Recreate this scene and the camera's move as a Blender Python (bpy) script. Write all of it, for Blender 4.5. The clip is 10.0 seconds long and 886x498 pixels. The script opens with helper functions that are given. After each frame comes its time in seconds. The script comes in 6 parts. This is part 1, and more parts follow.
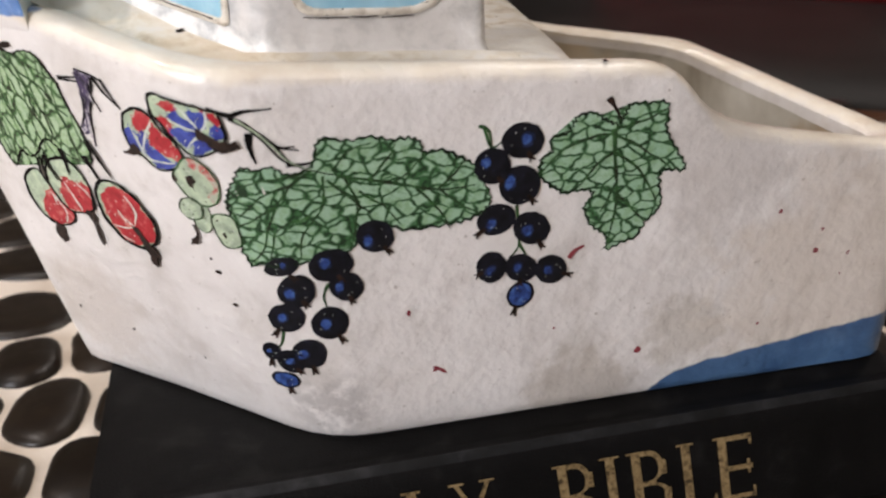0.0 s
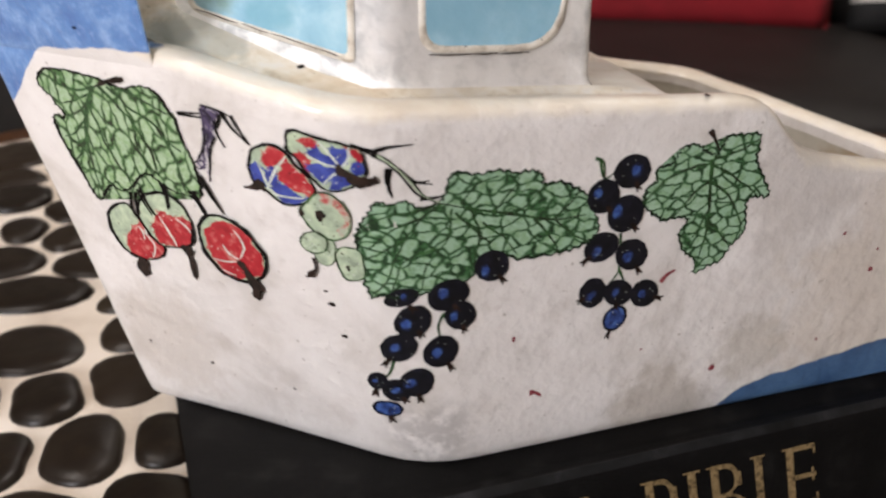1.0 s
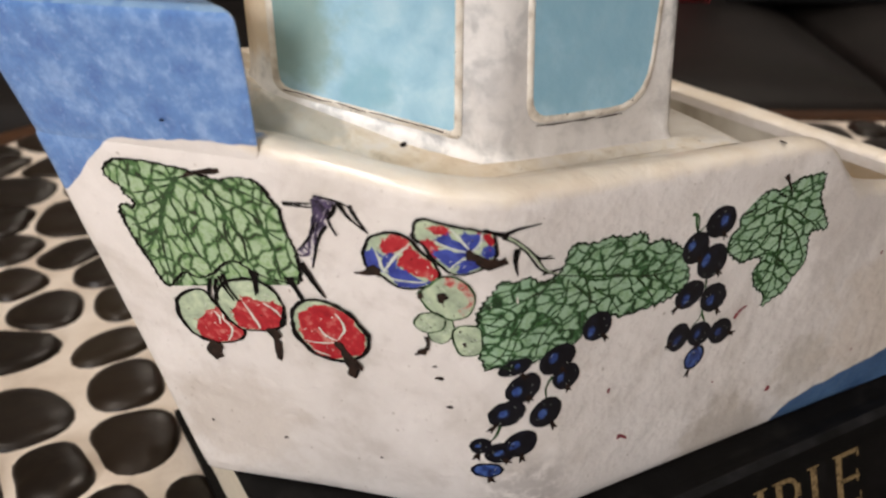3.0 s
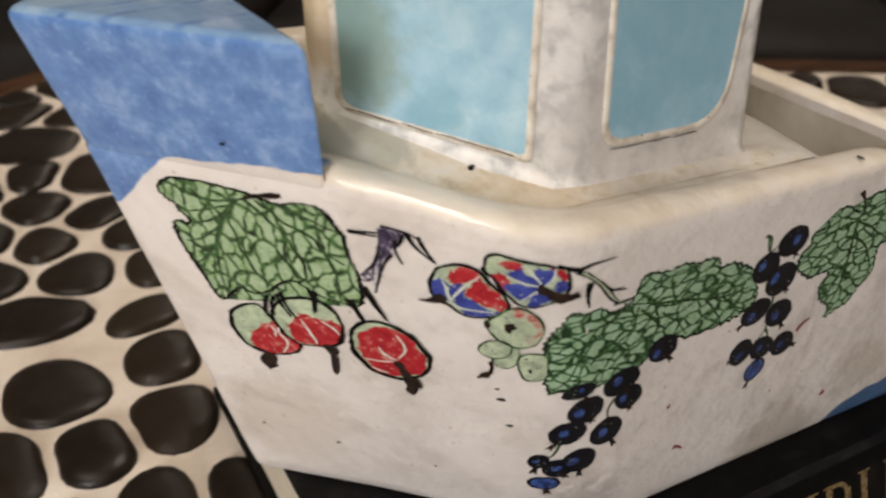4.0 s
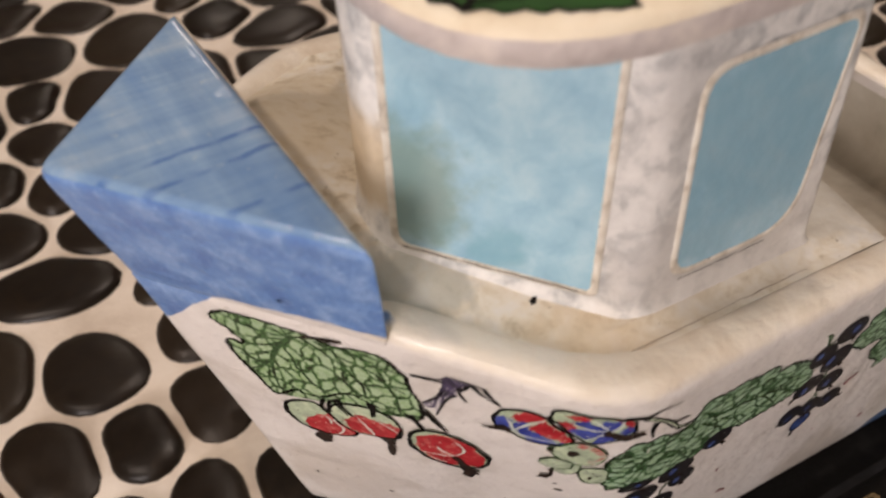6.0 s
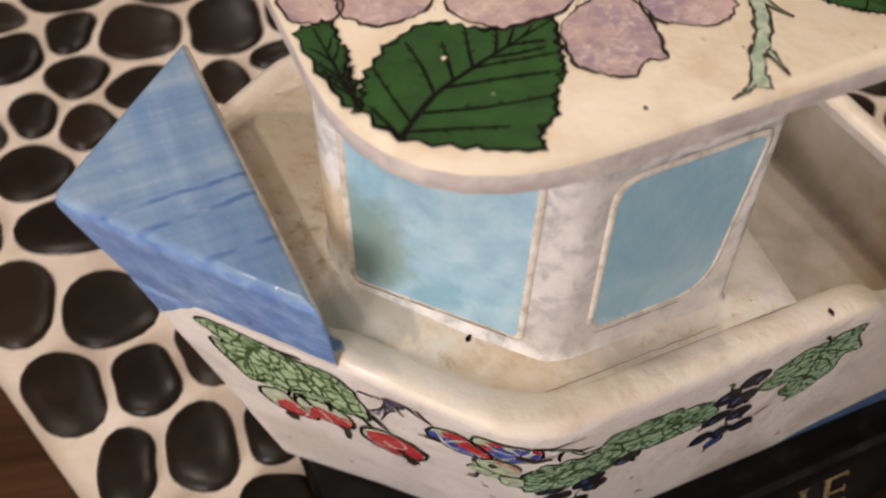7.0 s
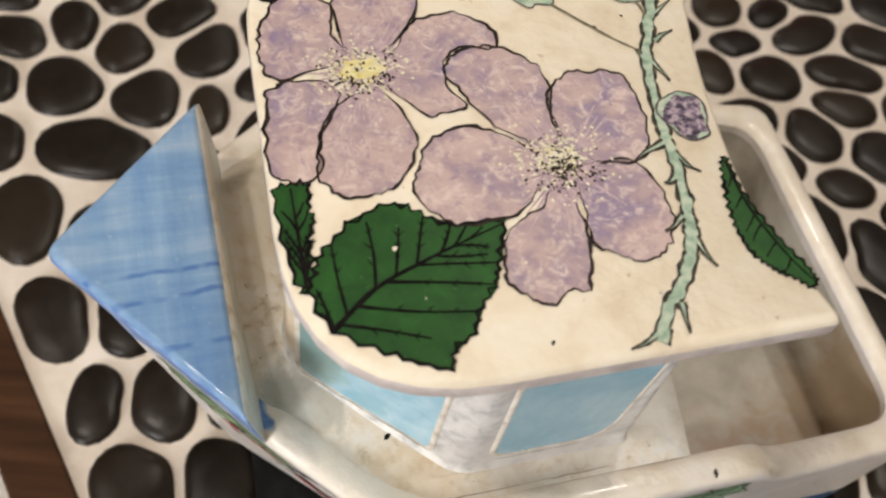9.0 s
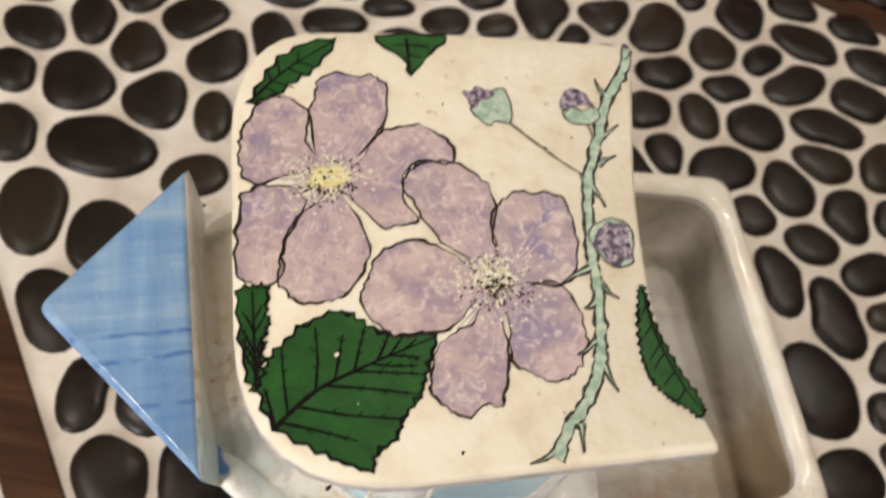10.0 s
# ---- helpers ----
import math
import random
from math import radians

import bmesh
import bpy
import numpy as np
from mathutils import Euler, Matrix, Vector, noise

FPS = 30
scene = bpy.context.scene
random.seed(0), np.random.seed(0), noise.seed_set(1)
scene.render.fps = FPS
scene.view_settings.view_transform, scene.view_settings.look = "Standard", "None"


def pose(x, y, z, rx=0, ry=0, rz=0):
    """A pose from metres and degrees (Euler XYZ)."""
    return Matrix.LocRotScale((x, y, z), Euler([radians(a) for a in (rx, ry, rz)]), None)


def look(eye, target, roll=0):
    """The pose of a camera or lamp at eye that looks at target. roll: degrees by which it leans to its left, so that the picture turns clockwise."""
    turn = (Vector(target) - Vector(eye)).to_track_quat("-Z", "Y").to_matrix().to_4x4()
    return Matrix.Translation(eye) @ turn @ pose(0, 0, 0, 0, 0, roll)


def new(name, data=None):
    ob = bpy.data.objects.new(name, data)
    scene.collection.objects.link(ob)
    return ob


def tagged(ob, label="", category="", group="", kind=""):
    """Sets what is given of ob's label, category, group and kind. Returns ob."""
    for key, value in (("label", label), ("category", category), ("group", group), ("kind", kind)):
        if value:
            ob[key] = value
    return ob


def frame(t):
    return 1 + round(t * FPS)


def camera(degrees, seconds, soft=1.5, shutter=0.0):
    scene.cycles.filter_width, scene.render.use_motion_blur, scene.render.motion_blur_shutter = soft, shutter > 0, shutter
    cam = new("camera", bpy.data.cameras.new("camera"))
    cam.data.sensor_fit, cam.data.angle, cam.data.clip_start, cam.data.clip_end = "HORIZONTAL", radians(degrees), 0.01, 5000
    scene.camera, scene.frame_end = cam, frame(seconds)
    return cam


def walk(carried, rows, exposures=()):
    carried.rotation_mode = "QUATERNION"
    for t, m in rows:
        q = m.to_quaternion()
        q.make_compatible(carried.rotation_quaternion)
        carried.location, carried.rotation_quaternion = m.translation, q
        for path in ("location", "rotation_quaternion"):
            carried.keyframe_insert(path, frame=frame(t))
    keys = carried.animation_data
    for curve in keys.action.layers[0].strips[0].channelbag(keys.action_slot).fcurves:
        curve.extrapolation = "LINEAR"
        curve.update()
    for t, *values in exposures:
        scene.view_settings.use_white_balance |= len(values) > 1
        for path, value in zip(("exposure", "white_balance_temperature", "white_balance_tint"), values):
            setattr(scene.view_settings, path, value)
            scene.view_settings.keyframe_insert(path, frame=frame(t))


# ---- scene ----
EXPOSURES = [(0.0, 0.55, 6020, 13), (0.5, 0.56, 6010, 13), (1.5, 0.46, 6200, 13.5), (2.5, 0.38, 6330, 13), (4.0, 0.14, 6580, 11.5), (5.0, 0.11, 6740, 12.5), (5.5, 0.06, 6800, 16), (6.2, 0.13, 6790, 19), (7.5, 0.20, 6650, 17), (8.5, 0.35, 6300, 11), (10.0, 0.40, 6190, 9)]
cam = camera(51.0, 10.0, soft=2.3, shutter=0.5)
PATH = [
    (0, (0.0174, 0.0220, 0.2237), (0.0149, 0.4792, 0.0213), -1.97),
    (0.5, (0.0033, 0.0229, 0.2249), (0.0024, 0.4798, 0.0218), -0.92),
    (1, (-0.0423, 0.0202, 0.2309), (0.0068, 0.4781, 0.0361), -0.56),
    (1.5, (-0.0789, 0.0295, 0.2312), (0.0147, 0.4831, 0.0428), 0.08),
    (2, (-0.0989, 0.0351, 0.2371), (0.0167, 0.4793, 0.0388), -0.67),
    (2.5, (-0.1087, 0.0380, 0.2437), (0.0081, 0.4775, 0.0357), -1.42),
    (2.7, (-0.1063, 0.0394, 0.2498), (0.0129, 0.4792, 0.0440), -1.41),
    (3.8, (-0.1113, 0.0692, 0.2732), (0.0032, 0.4901, 0.0288), -1.22),
    (4, (-0.1157, 0.0697, 0.2789), (-0.0062, 0.4890, 0.0295), -1.11),
    (4.5, (-0.1274, 0.0918, 0.2961), (-0.0249, 0.4891, 0.0104), -1.65),
    (5, (-0.1251, 0.1127, 0.3014), (-0.0178, 0.4903, -0.0083), -2.32),
    (5.5, (-0.1206, 0.1219, 0.3195), (-0.0103, 0.4932, 0.0033), -2.06),
    (6, (-0.1151, 0.1269, 0.3445), (-0.0228, 0.4841, 0.0070), -2.73),
    (6.2, (-0.1054, 0.1273, 0.3559), (-0.0185, 0.4776, 0.0098), -2.64),
    (7.3, (-0.0924, 0.1217, 0.4083), (-0.0369, 0.4339, 0.0217), 2.50),
    (7.5, (-0.0913, 0.1230, 0.4165), (-0.0469, 0.4237, 0.0195), 3.26),
    (8, (-0.0804, 0.1391, 0.4382), (-0.0375, 0.4292, 0.0332), 7.12),
    (8.5, (-0.0734, 0.1580, 0.4550), (-0.0301, 0.4468, 0.0492), 9.26),
    (9, (-0.0711, 0.1608, 0.4651), (-0.0190, 0.4372, 0.0518), 12.67),
    (9.5, (-0.0600, 0.1709, 0.4913), (-0.0109, 0.4292, 0.0660), 16.39),
    (10, (-0.0598, 0.1830, 0.5221), (-0.0101, 0.4364, 0.0940), 18.51),
]
cam.data.dof.use_dof, cam.data.dof.focus_distance, cam.data.dof.aperture_fstop = True, 0.29, 15.0
walk(cam, [(t, look(eye, target, roll)) for t, eye, target, roll in PATH], EXPOSURES)


# ---- world and light ----
world = bpy.data.worlds.new("room_air")
scene.world = world
world.use_nodes = True
world.node_tree.nodes["Background"].inputs[0].default_value = (1.0, 0.93, 0.84, 1)
world.node_tree.nodes["Background"].inputs[1].default_value = 0.04


def area_lamp(name, place, target, size, watts, colour):
    data = bpy.data.lights.new(name, "AREA")
    data.shape, data.size, data.energy, data.color = "DISK", size, watts, colour
    lamp = new(name, data)
    lamp.matrix_world = look(place, target)
    return lamp


WARM = (1.0, 0.88, 0.75)
DOWNLIGHTS = ((0.42, 1.35, 2.03, 9), (0.95, 1.0, 2.03, 6), (-1.10, 0.15, 2.03, 12), (-0.55, -0.75, 2.03, 5), (0.7, -0.75, 2.03, 4))
for x, y, z, watts in DOWNLIGHTS:
    area_lamp("downlight_lamp", (x, y, z), (x, y, 0), 0.13, watts, WARM)
area_lamp("north_window_light", (0.08, 2.95, 1.42), (0, 0.3, 0.1), 0.36, 2.2, (1.0, 0.90, 0.76))
# added soft lamp, unseen, placed to balance bow and side of the hull
area_lamp("south_added_light", (-1.75, -2.05, 1.05), (0, 0.3, 0.1), 1.1, 62, (1.0, 0.965, 0.93))


# ---- materials ----
def ramp(nodes, links, source, stops):
    r = nodes.new("ShaderNodeValToRGB")
    while len(r.color_ramp.elements) < len(stops):
        r.color_ramp.elements.new(0.5)
    for e, (at, c) in zip(r.color_ramp.elements, stops):
        e.position, e.color = at, (*c, 1) if len(c) == 3 else c
    links.new(source, r.inputs[0])
    return r.outputs[0]


def start(name):
    m = bpy.data.materials.new(name)
    m.use_nodes = True
    n, l = m.node_tree.nodes, m.node_tree.links
    return m, n, l, n["Principled BSDF"], n.new("ShaderNodeTexCoord").outputs["Object"]


def tex(n, l, coords, scale, detail=4.0, rough=0.55, distortion=0.0, stretch=None):
    if stretch:
        mp = n.new("ShaderNodeMapping")
        mp.inputs["Scale"].default_value = stretch
        l.new(coords, mp.inputs[0])
        coords = mp.outputs[0]
    t = n.new("ShaderNodeTexNoise")
    t.inputs["Scale"].default_value, t.inputs["Detail"].default_value = scale, detail
    t.inputs["Roughness"].default_value, t.inputs["Distortion"].default_value = rough, distortion
    l.new(coords, t.inputs["Vector"])
    return t.outputs["Fac"]


def mixed(n, l, fac, a, b, mode="MIX"):
    mx = n.new("ShaderNodeMix")
    mx.data_type, mx.blend_type = "RGBA", mode
    for slot, value in ((0, fac), (6, a), (7, b)):
        if isinstance(value, (int, float)):
            mx.inputs[slot].default_value = value
        elif isinstance(value, tuple):
            mx.inputs[slot].default_value = (*value, 1)
        else:
            l.new(value, mx.inputs[slot])
    return mx.outputs[2]


def bumped(n, l, p, height, strength, distance):
    b = n.new("ShaderNodeBump")
    b.inputs["Strength"].default_value, b.inputs["Distance"].default_value = strength, distance
    l.new(height, b.inputs["Height"])
    l.new(b.outputs[0], p.inputs["Normal"])


def blotched(n, l, co, old, place, radius, colour, amount, grain=160):
    """The colour with a ragged blotch round one place."""
    far = n.new("ShaderNodeVectorMath")
    far.operation = "DISTANCE"
    far.inputs[1].default_value = place
    l.new(co, far.inputs[0])
    reach = maths(n, l, "MULTIPLY_ADD", tex(n, l, co, grain, 4, 0.6), radius * 1.2, maths(n, l, "SUBTRACT", far.outputs["Value"], radius * 0.6))
    return mixed(n, l, banded(n, l, reach, radius, radius * 0.45, 0.0, amount), old, colour)


def stained_or_lit(material, place, radius, colour, amount, grain=160):
    """A blotch of other colour round one place of a material: a stain, or light put into the colour."""
    n, l = material.node_tree.nodes, material.node_tree.links
    p = n["Principled BSDF"]
    co = n.new("ShaderNodeTexCoord").outputs["Object"]
    l.new(blotched(n, l, co, p.inputs["Base Color"].links[0].from_socket, place, radius, colour, amount, grain), p.inputs["Base Color"])


def mottled(name, stops, scale, roughness, bump=0.15, distance=0.0005, fine=900.0, coat=0.0, stretch=None, metal=0.0, speck=None, shine=0.5):
    """A surface whose colour wanders through the stops, with fine relief."""
    m, n, l, p, co = start(name)
    colour = ramp(n, l, tex(n, l, co, scale, 5, 0.6, 0.3, stretch), stops)
    if speck:
        colour = mixed(n, l, ramp(n, l, tex(n, l, co, speck[0], 2, 0.5), ((speck[1], (0, 0, 0)), (speck[1] + 0.03, (1, 1, 1)))), colour, speck[2])
    l.new(colour, p.inputs["Base Color"])
    p.inputs["Roughness"].default_value, p.inputs["Metallic"].default_value = roughness, metal
    p.inputs["Coat Weight"].default_value, p.inputs["Coat Roughness"].default_value = coat, 0.06
    p.inputs["Specular IOR Level"].default_value = shine
    bumped(n, l, p, tex(n, l, co, fine, 3, 0.6), bump, distance)
    return m


def maths(n, l, op, a, b=None, c=None):
    q = n.new("ShaderNodeMath")
    q.operation = op
    for slot, value in enumerate((a, b, c)):
        if value is None:
            continue
        if isinstance(value, (int, float)):
            q.inputs[slot].default_value = value
        else:
            l.new(value, q.inputs[slot])
    return q.outputs[0]


def banded(n, l, value, a, b, to_a=0.0, to_b=1.0):
    mr = n.new("ShaderNodeMapRange")
    mr.interpolation_type = "SMOOTHSTEP"
    for slot, v in ((1, a), (2, b), (3, to_a), (4, to_b)):
        mr.inputs[slot].default_value = v
    l.new(value, mr.inputs[0])
    return mr.outputs[0]


WHITE_STOPS = ((0.25, (0.60, 0.56, 0.52)), (0.45, (0.76, 0.725, 0.70)), (0.7, (0.84, 0.81, 0.79)))


def hull_glaze():
    """Off-white glaze; blue on the bow above a painted line and in a wave at the stern."""
    m, n, l, p, co = start("hull_glaze")
    sep = n.new("ShaderNodeSeparateXYZ")
    l.new(co, sep.inputs[0])
    x, z = sep.outputs["X"], sep.outputs["Z"]
    white = ramp(n, l, tex(n, l, co, 34, 6, 0.62, 0.4), WHITE_STOPS)
    grime = banded(n, l, tex(n, l, co, 150, 5, 0.7), 0.62, 0.80)
    white = mixed(n, l, maths(n, l, "MULTIPLY", grime, 0.3), white, (0.36, 0.30, 0.25))
    pits = banded(n, l, tex(n, l, co, 420, 2, 0.5), 0.70, 0.76)
    white = mixed(n, l, maths(n, l, "MULTIPLY", pits, 0.5), white, (0.22, 0.17, 0.13))
    blotch = banded(n, l, tex(n, l, co, 58, 4, 0.6), 0.54, 0.70, 0.0, 0.5)
    white = mixed(n, l, blotch, white, (0.60, 0.555, 0.52))
    # the cream of the rim runs down over the edge
    first = maths(n, l, "MULTIPLY_ADD", x, -0.2727, 0.1071)
    second = maths(n, l, "MULTIPLY_ADD", x, -0.0725, 0.1202)
    third = maths(n, l, "MULTIPLY_ADD", x, -1.135, 0.1898)
    fourth = maths(n, l, "MULTIPLY_ADD", x, -0.190, 0.1105)
    rail = maths(n, l, "MINIMUM", maths(n, l, "MAXIMUM", first, second), maths(n, l, "MAXIMUM", third, fourth))
    over_rail = maths(n, l, "ADD", maths(n, l, "SUBTRACT", z, rail), maths(n, l, "MULTIPLY_ADD", tex(n, l, co, 120, 4, 0.6), 0.004, -0.002))
    cream = ramp(n, l, tex(n, l, co, 46, 5, 0.6, 0.3), ((0.30, (0.72, 0.63, 0.51)), (0.48, (0.82, 0.755, 0.645)), (0.68, (0.86, 0.815, 0.74))))
    white = mixed(n, l, banded(n, l, over_rail, -0.0045, -0.0005), white, cream)
    # stains; the tan blotch low on the bow is warm light put into colour
    for stain_or_cast in (((0.045, -0.0885, 0.004), 0.026, (0.42, 0.37, 0.31), 0.6, 150), ((0.080, -0.0905, 0.024), 0.018, (0.45, 0.40, 0.33), 0.5, 170), ((0.145, -0.093, 0.030), 0.070, (0.62, 0.52, 0.41), 0.45, 70), ((0.085, -0.0945, 0.085), 0.030, (0.50, 0.46, 0.43), 0.5, 120), ((-0.108, -0.020, 0.030), 0.030, (0.56, 0.50, 0.44), 0.45, 140)):
        white = blotched(n, l, co, white, *stain_or_cast)
    # smudge under the berries at the corner of the hull
    spot = n.new("ShaderNodeVectorMath")
    spot.operation = "DISTANCE"
    spot.inputs[1].default_value = (-0.036, -0.083, 0.014)
    l.new(co, spot.inputs[0])
    smudge = maths(n, l, "MULTIPLY", banded(n, l, spot.outputs["Value"], 0.020, 0.006), banded(n, l, tex(n, l, co, 160, 4, 0.6), 0.35, 0.6))
    white = mixed(n, l, maths(n, l, "MULTIPLY", smudge, 0.55), white, (0.25, 0.23, 0.22))
    blue = ramp(n, l, tex(n, l, co, 95, 6, 0.7, 0.15), ((0.32, (0.070, 0.165, 0.44)), (0.5, (0.11, 0.245, 0.55)), (0.66, (0.235, 0.385, 0.68))))
    blue = mixed(n, l, banded(n, l, tex(n, l, co, 330, 4, 0.7), 0.54, 0.74, 0.0, 0.55), blue, (0.34, 0.50, 0.80))
    wob = maths(n, l, "MULTIPLY_ADD", tex(n, l, co, 90, 2, 0.5), 0.004, -0.002)
    line = maths(n, l, "ADD", maths(n, l, "MULTIPLY_ADD", x, 0.12, 0.1482), wob)
    dip = banded(n, l, x, -0.131, -0.1455, 0.0, 0.020)
    over = maths(n, l, "SUBTRACT", z, maths(n, l, "SUBTRACT", line, dip))
    bow = maths(n, l, "MULTIPLY", banded(n, l, over, -0.0004, 0.0004), banded(n, l, x, -0.0998, -0.1003))
    wave = maths(n, l, "SUBTRACT", maths(n, l, "ADD", maths(n, l, "MULTIPLY_ADD", x, 0.12, -0.0005), banded(n, l, x, 0.057, 0.085, -0.012, 0.0)), maths(n, l, "ADD", z, wob))
    stern = maths(n, l, "MULTIPLY", banded(n, l, wave, -0.0005, 0.0005), banded(n, l, x, 0.05, 0.06))
    sea = ramp(n, l, tex(n, l, co, 40, 5, 0.6, 0.5), ((0.35, (0.034, 0.078, 0.18)), (0.65, (0.085, 0.165, 0.31))))
    colour = mixed(n, l, bow, white, blue)
    colour = mixed(n, l, stern, colour, sea)
    l.new(colour, p.inputs["Base Color"])
    p.inputs["Roughness"].default_value = 0.34
    p.inputs["Coat Weight"].default_value, p.inputs["Coat Roughness"].default_value = 0.25, 0.12
    lumps = maths(n, l, "MULTIPLY_ADD", tex(n, l, co, 75, 3, 0.5), 1.4, tex(n, l, co, 190, 4, 0.6))
    bumped(n, l, p, lumps, 0.50, 0.0015)
    return m


def leaf_paint(name, line, middle, cells, scale, edge, turn=0.5, squeezed=(0.8, 0.8, 1.25)):
    """Pale green glaze parted into cells by dark brush lines, with a darker wash."""
    m, n, l, p, co = start(name)
    push = n.new("ShaderNodeTexNoise")
    push.inputs["Scale"].default_value = 160
    l.new(co, push.inputs["Vector"])
    bend = n.new("ShaderNodeVectorMath")
    bend.operation = "MULTIPLY_ADD"
    bend.inputs[1].default_value = (0.0050,) * 3
    l.new(push.outputs["Color"], bend.inputs[0])
    l.new(co, bend.inputs[2])
    squeeze = n.new("ShaderNodeMapping")
    squeeze.inputs["Rotation"].default_value, squeeze.inputs["Scale"].default_value = (0, turn, 0), squeezed
    l.new(bend.outputs[0], squeeze.inputs[0])
    v = n.new("ShaderNodeTexVoronoi")
    v.feature = "DISTANCE_TO_EDGE"
    v.inputs["Scale"].default_value = scale
    l.new(squeeze.outputs[0], v.inputs["Vector"])
    w = n.new("ShaderNodeTexVoronoi")
    w.inputs["Scale"].default_value = scale
    l.new(squeeze.outputs[0], w.inputs["Vector"])
    fill = mixed(n, l, tex(n, l, w.outputs["Color"], 1.3, 1), cells[0], cells[1])
    fill = mixed(n, l, banded(n, l, tex(n, l, co, 420, 3), 0.4, 0.7), fill, cells[2])
    wash = banded(n, l, tex(n, l, co, 230, 5, 0.7, 0.5), 0.54, 0.70, 0.0, 0.5)
    colour = mixed(n, l, wash, fill, middle)
    gap = maths(n, l, "MULTIPLY_ADD", tex(n, l, co, 420, 3, 0.6), edge * 3.2, maths(n, l, "SUBTRACT", v.outputs["Distance"], edge * 1.6))
    colour = mixed(n, l, banded(n, l, gap, edge * 0.9, edge * 2.4), middle, colour)
    colour = mixed(n, l, banded(n, l, gap, edge * 0.2, edge * 0.7), line, colour)
    l.new(colour, p.inputs["Base Color"])
    p.inputs["Roughness"].default_value, p.inputs["Specular IOR Level"].default_value = 0.45, 0.3
    return m


def brushed_blue():
    """Grey-blue glaze brushed lengthwise and crosswise."""
    m, n, l, p, co = start("foredeck_glaze")
    long = tex(n, l, co, 90, 5, 0.65, 0.2, (0.12, 1.0, 1.0))
    cross = tex(n, l, co, 70, 4, 0.6, 0.2, (1.0, 0.10, 1.0))
    colour = ramp(n, l, maths(n, l, "MULTIPLY_ADD", long, 0.5, maths(n, l, "MULTIPLY", cross, 0.5)), ((0.36, (0.13, 0.25, 0.48)), (0.5, (0.22, 0.36, 0.56)), (0.64, (0.36, 0.48, 0.62))))
    worn = banded(n, l, tex(n, l, co, 240, 4, 0.7), 0.60, 0.76, 0.0, 0.5)
    colour = mixed(n, l, worn, colour, (0.46, 0.54, 0.56))
    sep = n.new("ShaderNodeSeparateXYZ")
    l.new(co, sep.inputs[0])
    bent = maths(n, l, "ADD", sep.outputs["Y"], maths(n, l, "MULTIPLY_ADD", tex(n, l, co, 60, 3), 0.006, -0.003))
    for at in (-0.0145, -0.0235, -0.041):
        near = maths(n, l, "ABSOLUTE", maths(n, l, "SUBTRACT", bent, at))
        fade = banded(n, l, tex(n, l, co, 90, 2), 0.36, 0.56)
        colour = mixed(n, l, maths(n, l, "MULTIPLY", banded(n, l, near, 0.0016, 0.0003, 0.0, 0.85), fade), colour, (0.075, 0.17, 0.42))
    l.new(colour, p.inputs["Base Color"])
    p.inputs["Roughness"].default_value = 0.13
    bumped(n, l, p, maths(n, l, "MULTIPLY_ADD", tex(n, l, co, 70, 3, 0.5, 0.3, (1.6, 0.5, 1.0)), 2.0, maths(n, l, "MULTIPLY", tex(n, l, co, 220, 3, 0.5), 0.6)), 0.19, 0.0016)
    return m


def petal_paint():
    """Lilac dabbed over cream in short brush marks."""
    m, n, l, p, co = start("petal_glaze")
    colour = ramp(n, l, tex(n, l, co, 62, 5, 0.62, 0.5), ((0.36, (0.275, 0.215, 0.315)), (0.45, (0.365, 0.275, 0.315)), (0.54, (0.47, 0.35, 0.345)), (0.66, (0.56, 0.425, 0.40))))
    dabs = banded(n, l, tex(n, l, co, 190, 6, 0.74, 0.9), 0.48, 0.66, 0.0, 0.85)
    colour = mixed(n, l, dabs, colour, (0.70, 0.575, 0.53))
    deep = banded(n, l, tex(n, l, co, 280, 5, 0.7, 0.7), 0.53, 0.70, 0.0, 0.65)
    colour = mixed(n, l, deep, colour, (0.25, 0.175, 0.28))
    l.new(colour, p.inputs["Base Color"])
    p.inputs["Roughness"].default_value, p.inputs["Specular IOR Level"].default_value = 0.5, 0.3
    return m


GLAZE = hull_glaze()
DECK = mottled("deck_glaze", ((0.34, (0.50, 0.43, 0.32)), (0.43, (0.72, 0.66, 0.54)), (0.53, (0.82, 0.785, 0.70)), (0.66, (0.82, 0.81, 0.78))), 150, 0.46, 0.32, 0.0012, 110, 0.08, None, 0.0, (420, 0.72, (0.30, 0.25, 0.17)))
stained_or_lit(DECK, (-0.092, -0.050, 0.136), 0.020, (0.33, 0.37, 0.36), 0.75)
# golden blotch: warm light on the deck behind the block, put into the colour
stained_or_lit(DECK, (-0.085, 0.035, 0.138), 0.055, (0.68, 0.58, 0.41), 0.6, 90)
stained_or_lit(DECK, (-0.010, -0.088, 0.122), 0.040, (0.56, 0.51, 0.42), 0.4, 120)
stained_or_lit(DECK, (-0.060, -0.082, 0.128), 0.022, (0.72, 0.58, 0.39), 0.55)
stained_or_lit(DECK, (0.032, -0.060, 0.120), 0.032, (0.52, 0.51, 0.47), 0.75, 90)
stained_or_lit(DECK, (-0.030, -0.084, 0.125), 0.018, (0.44, 0.39, 0.30), 0.3)
stained_or_lit(DECK, (-0.078, -0.066, 0.131), 0.030, (0.56, 0.47, 0.33), 0.25, 260)
stained_or_lit(DECK, (-0.045, -0.078, 0.127), 0.026, (0.58, 0.49, 0.36), 0.25, 300)
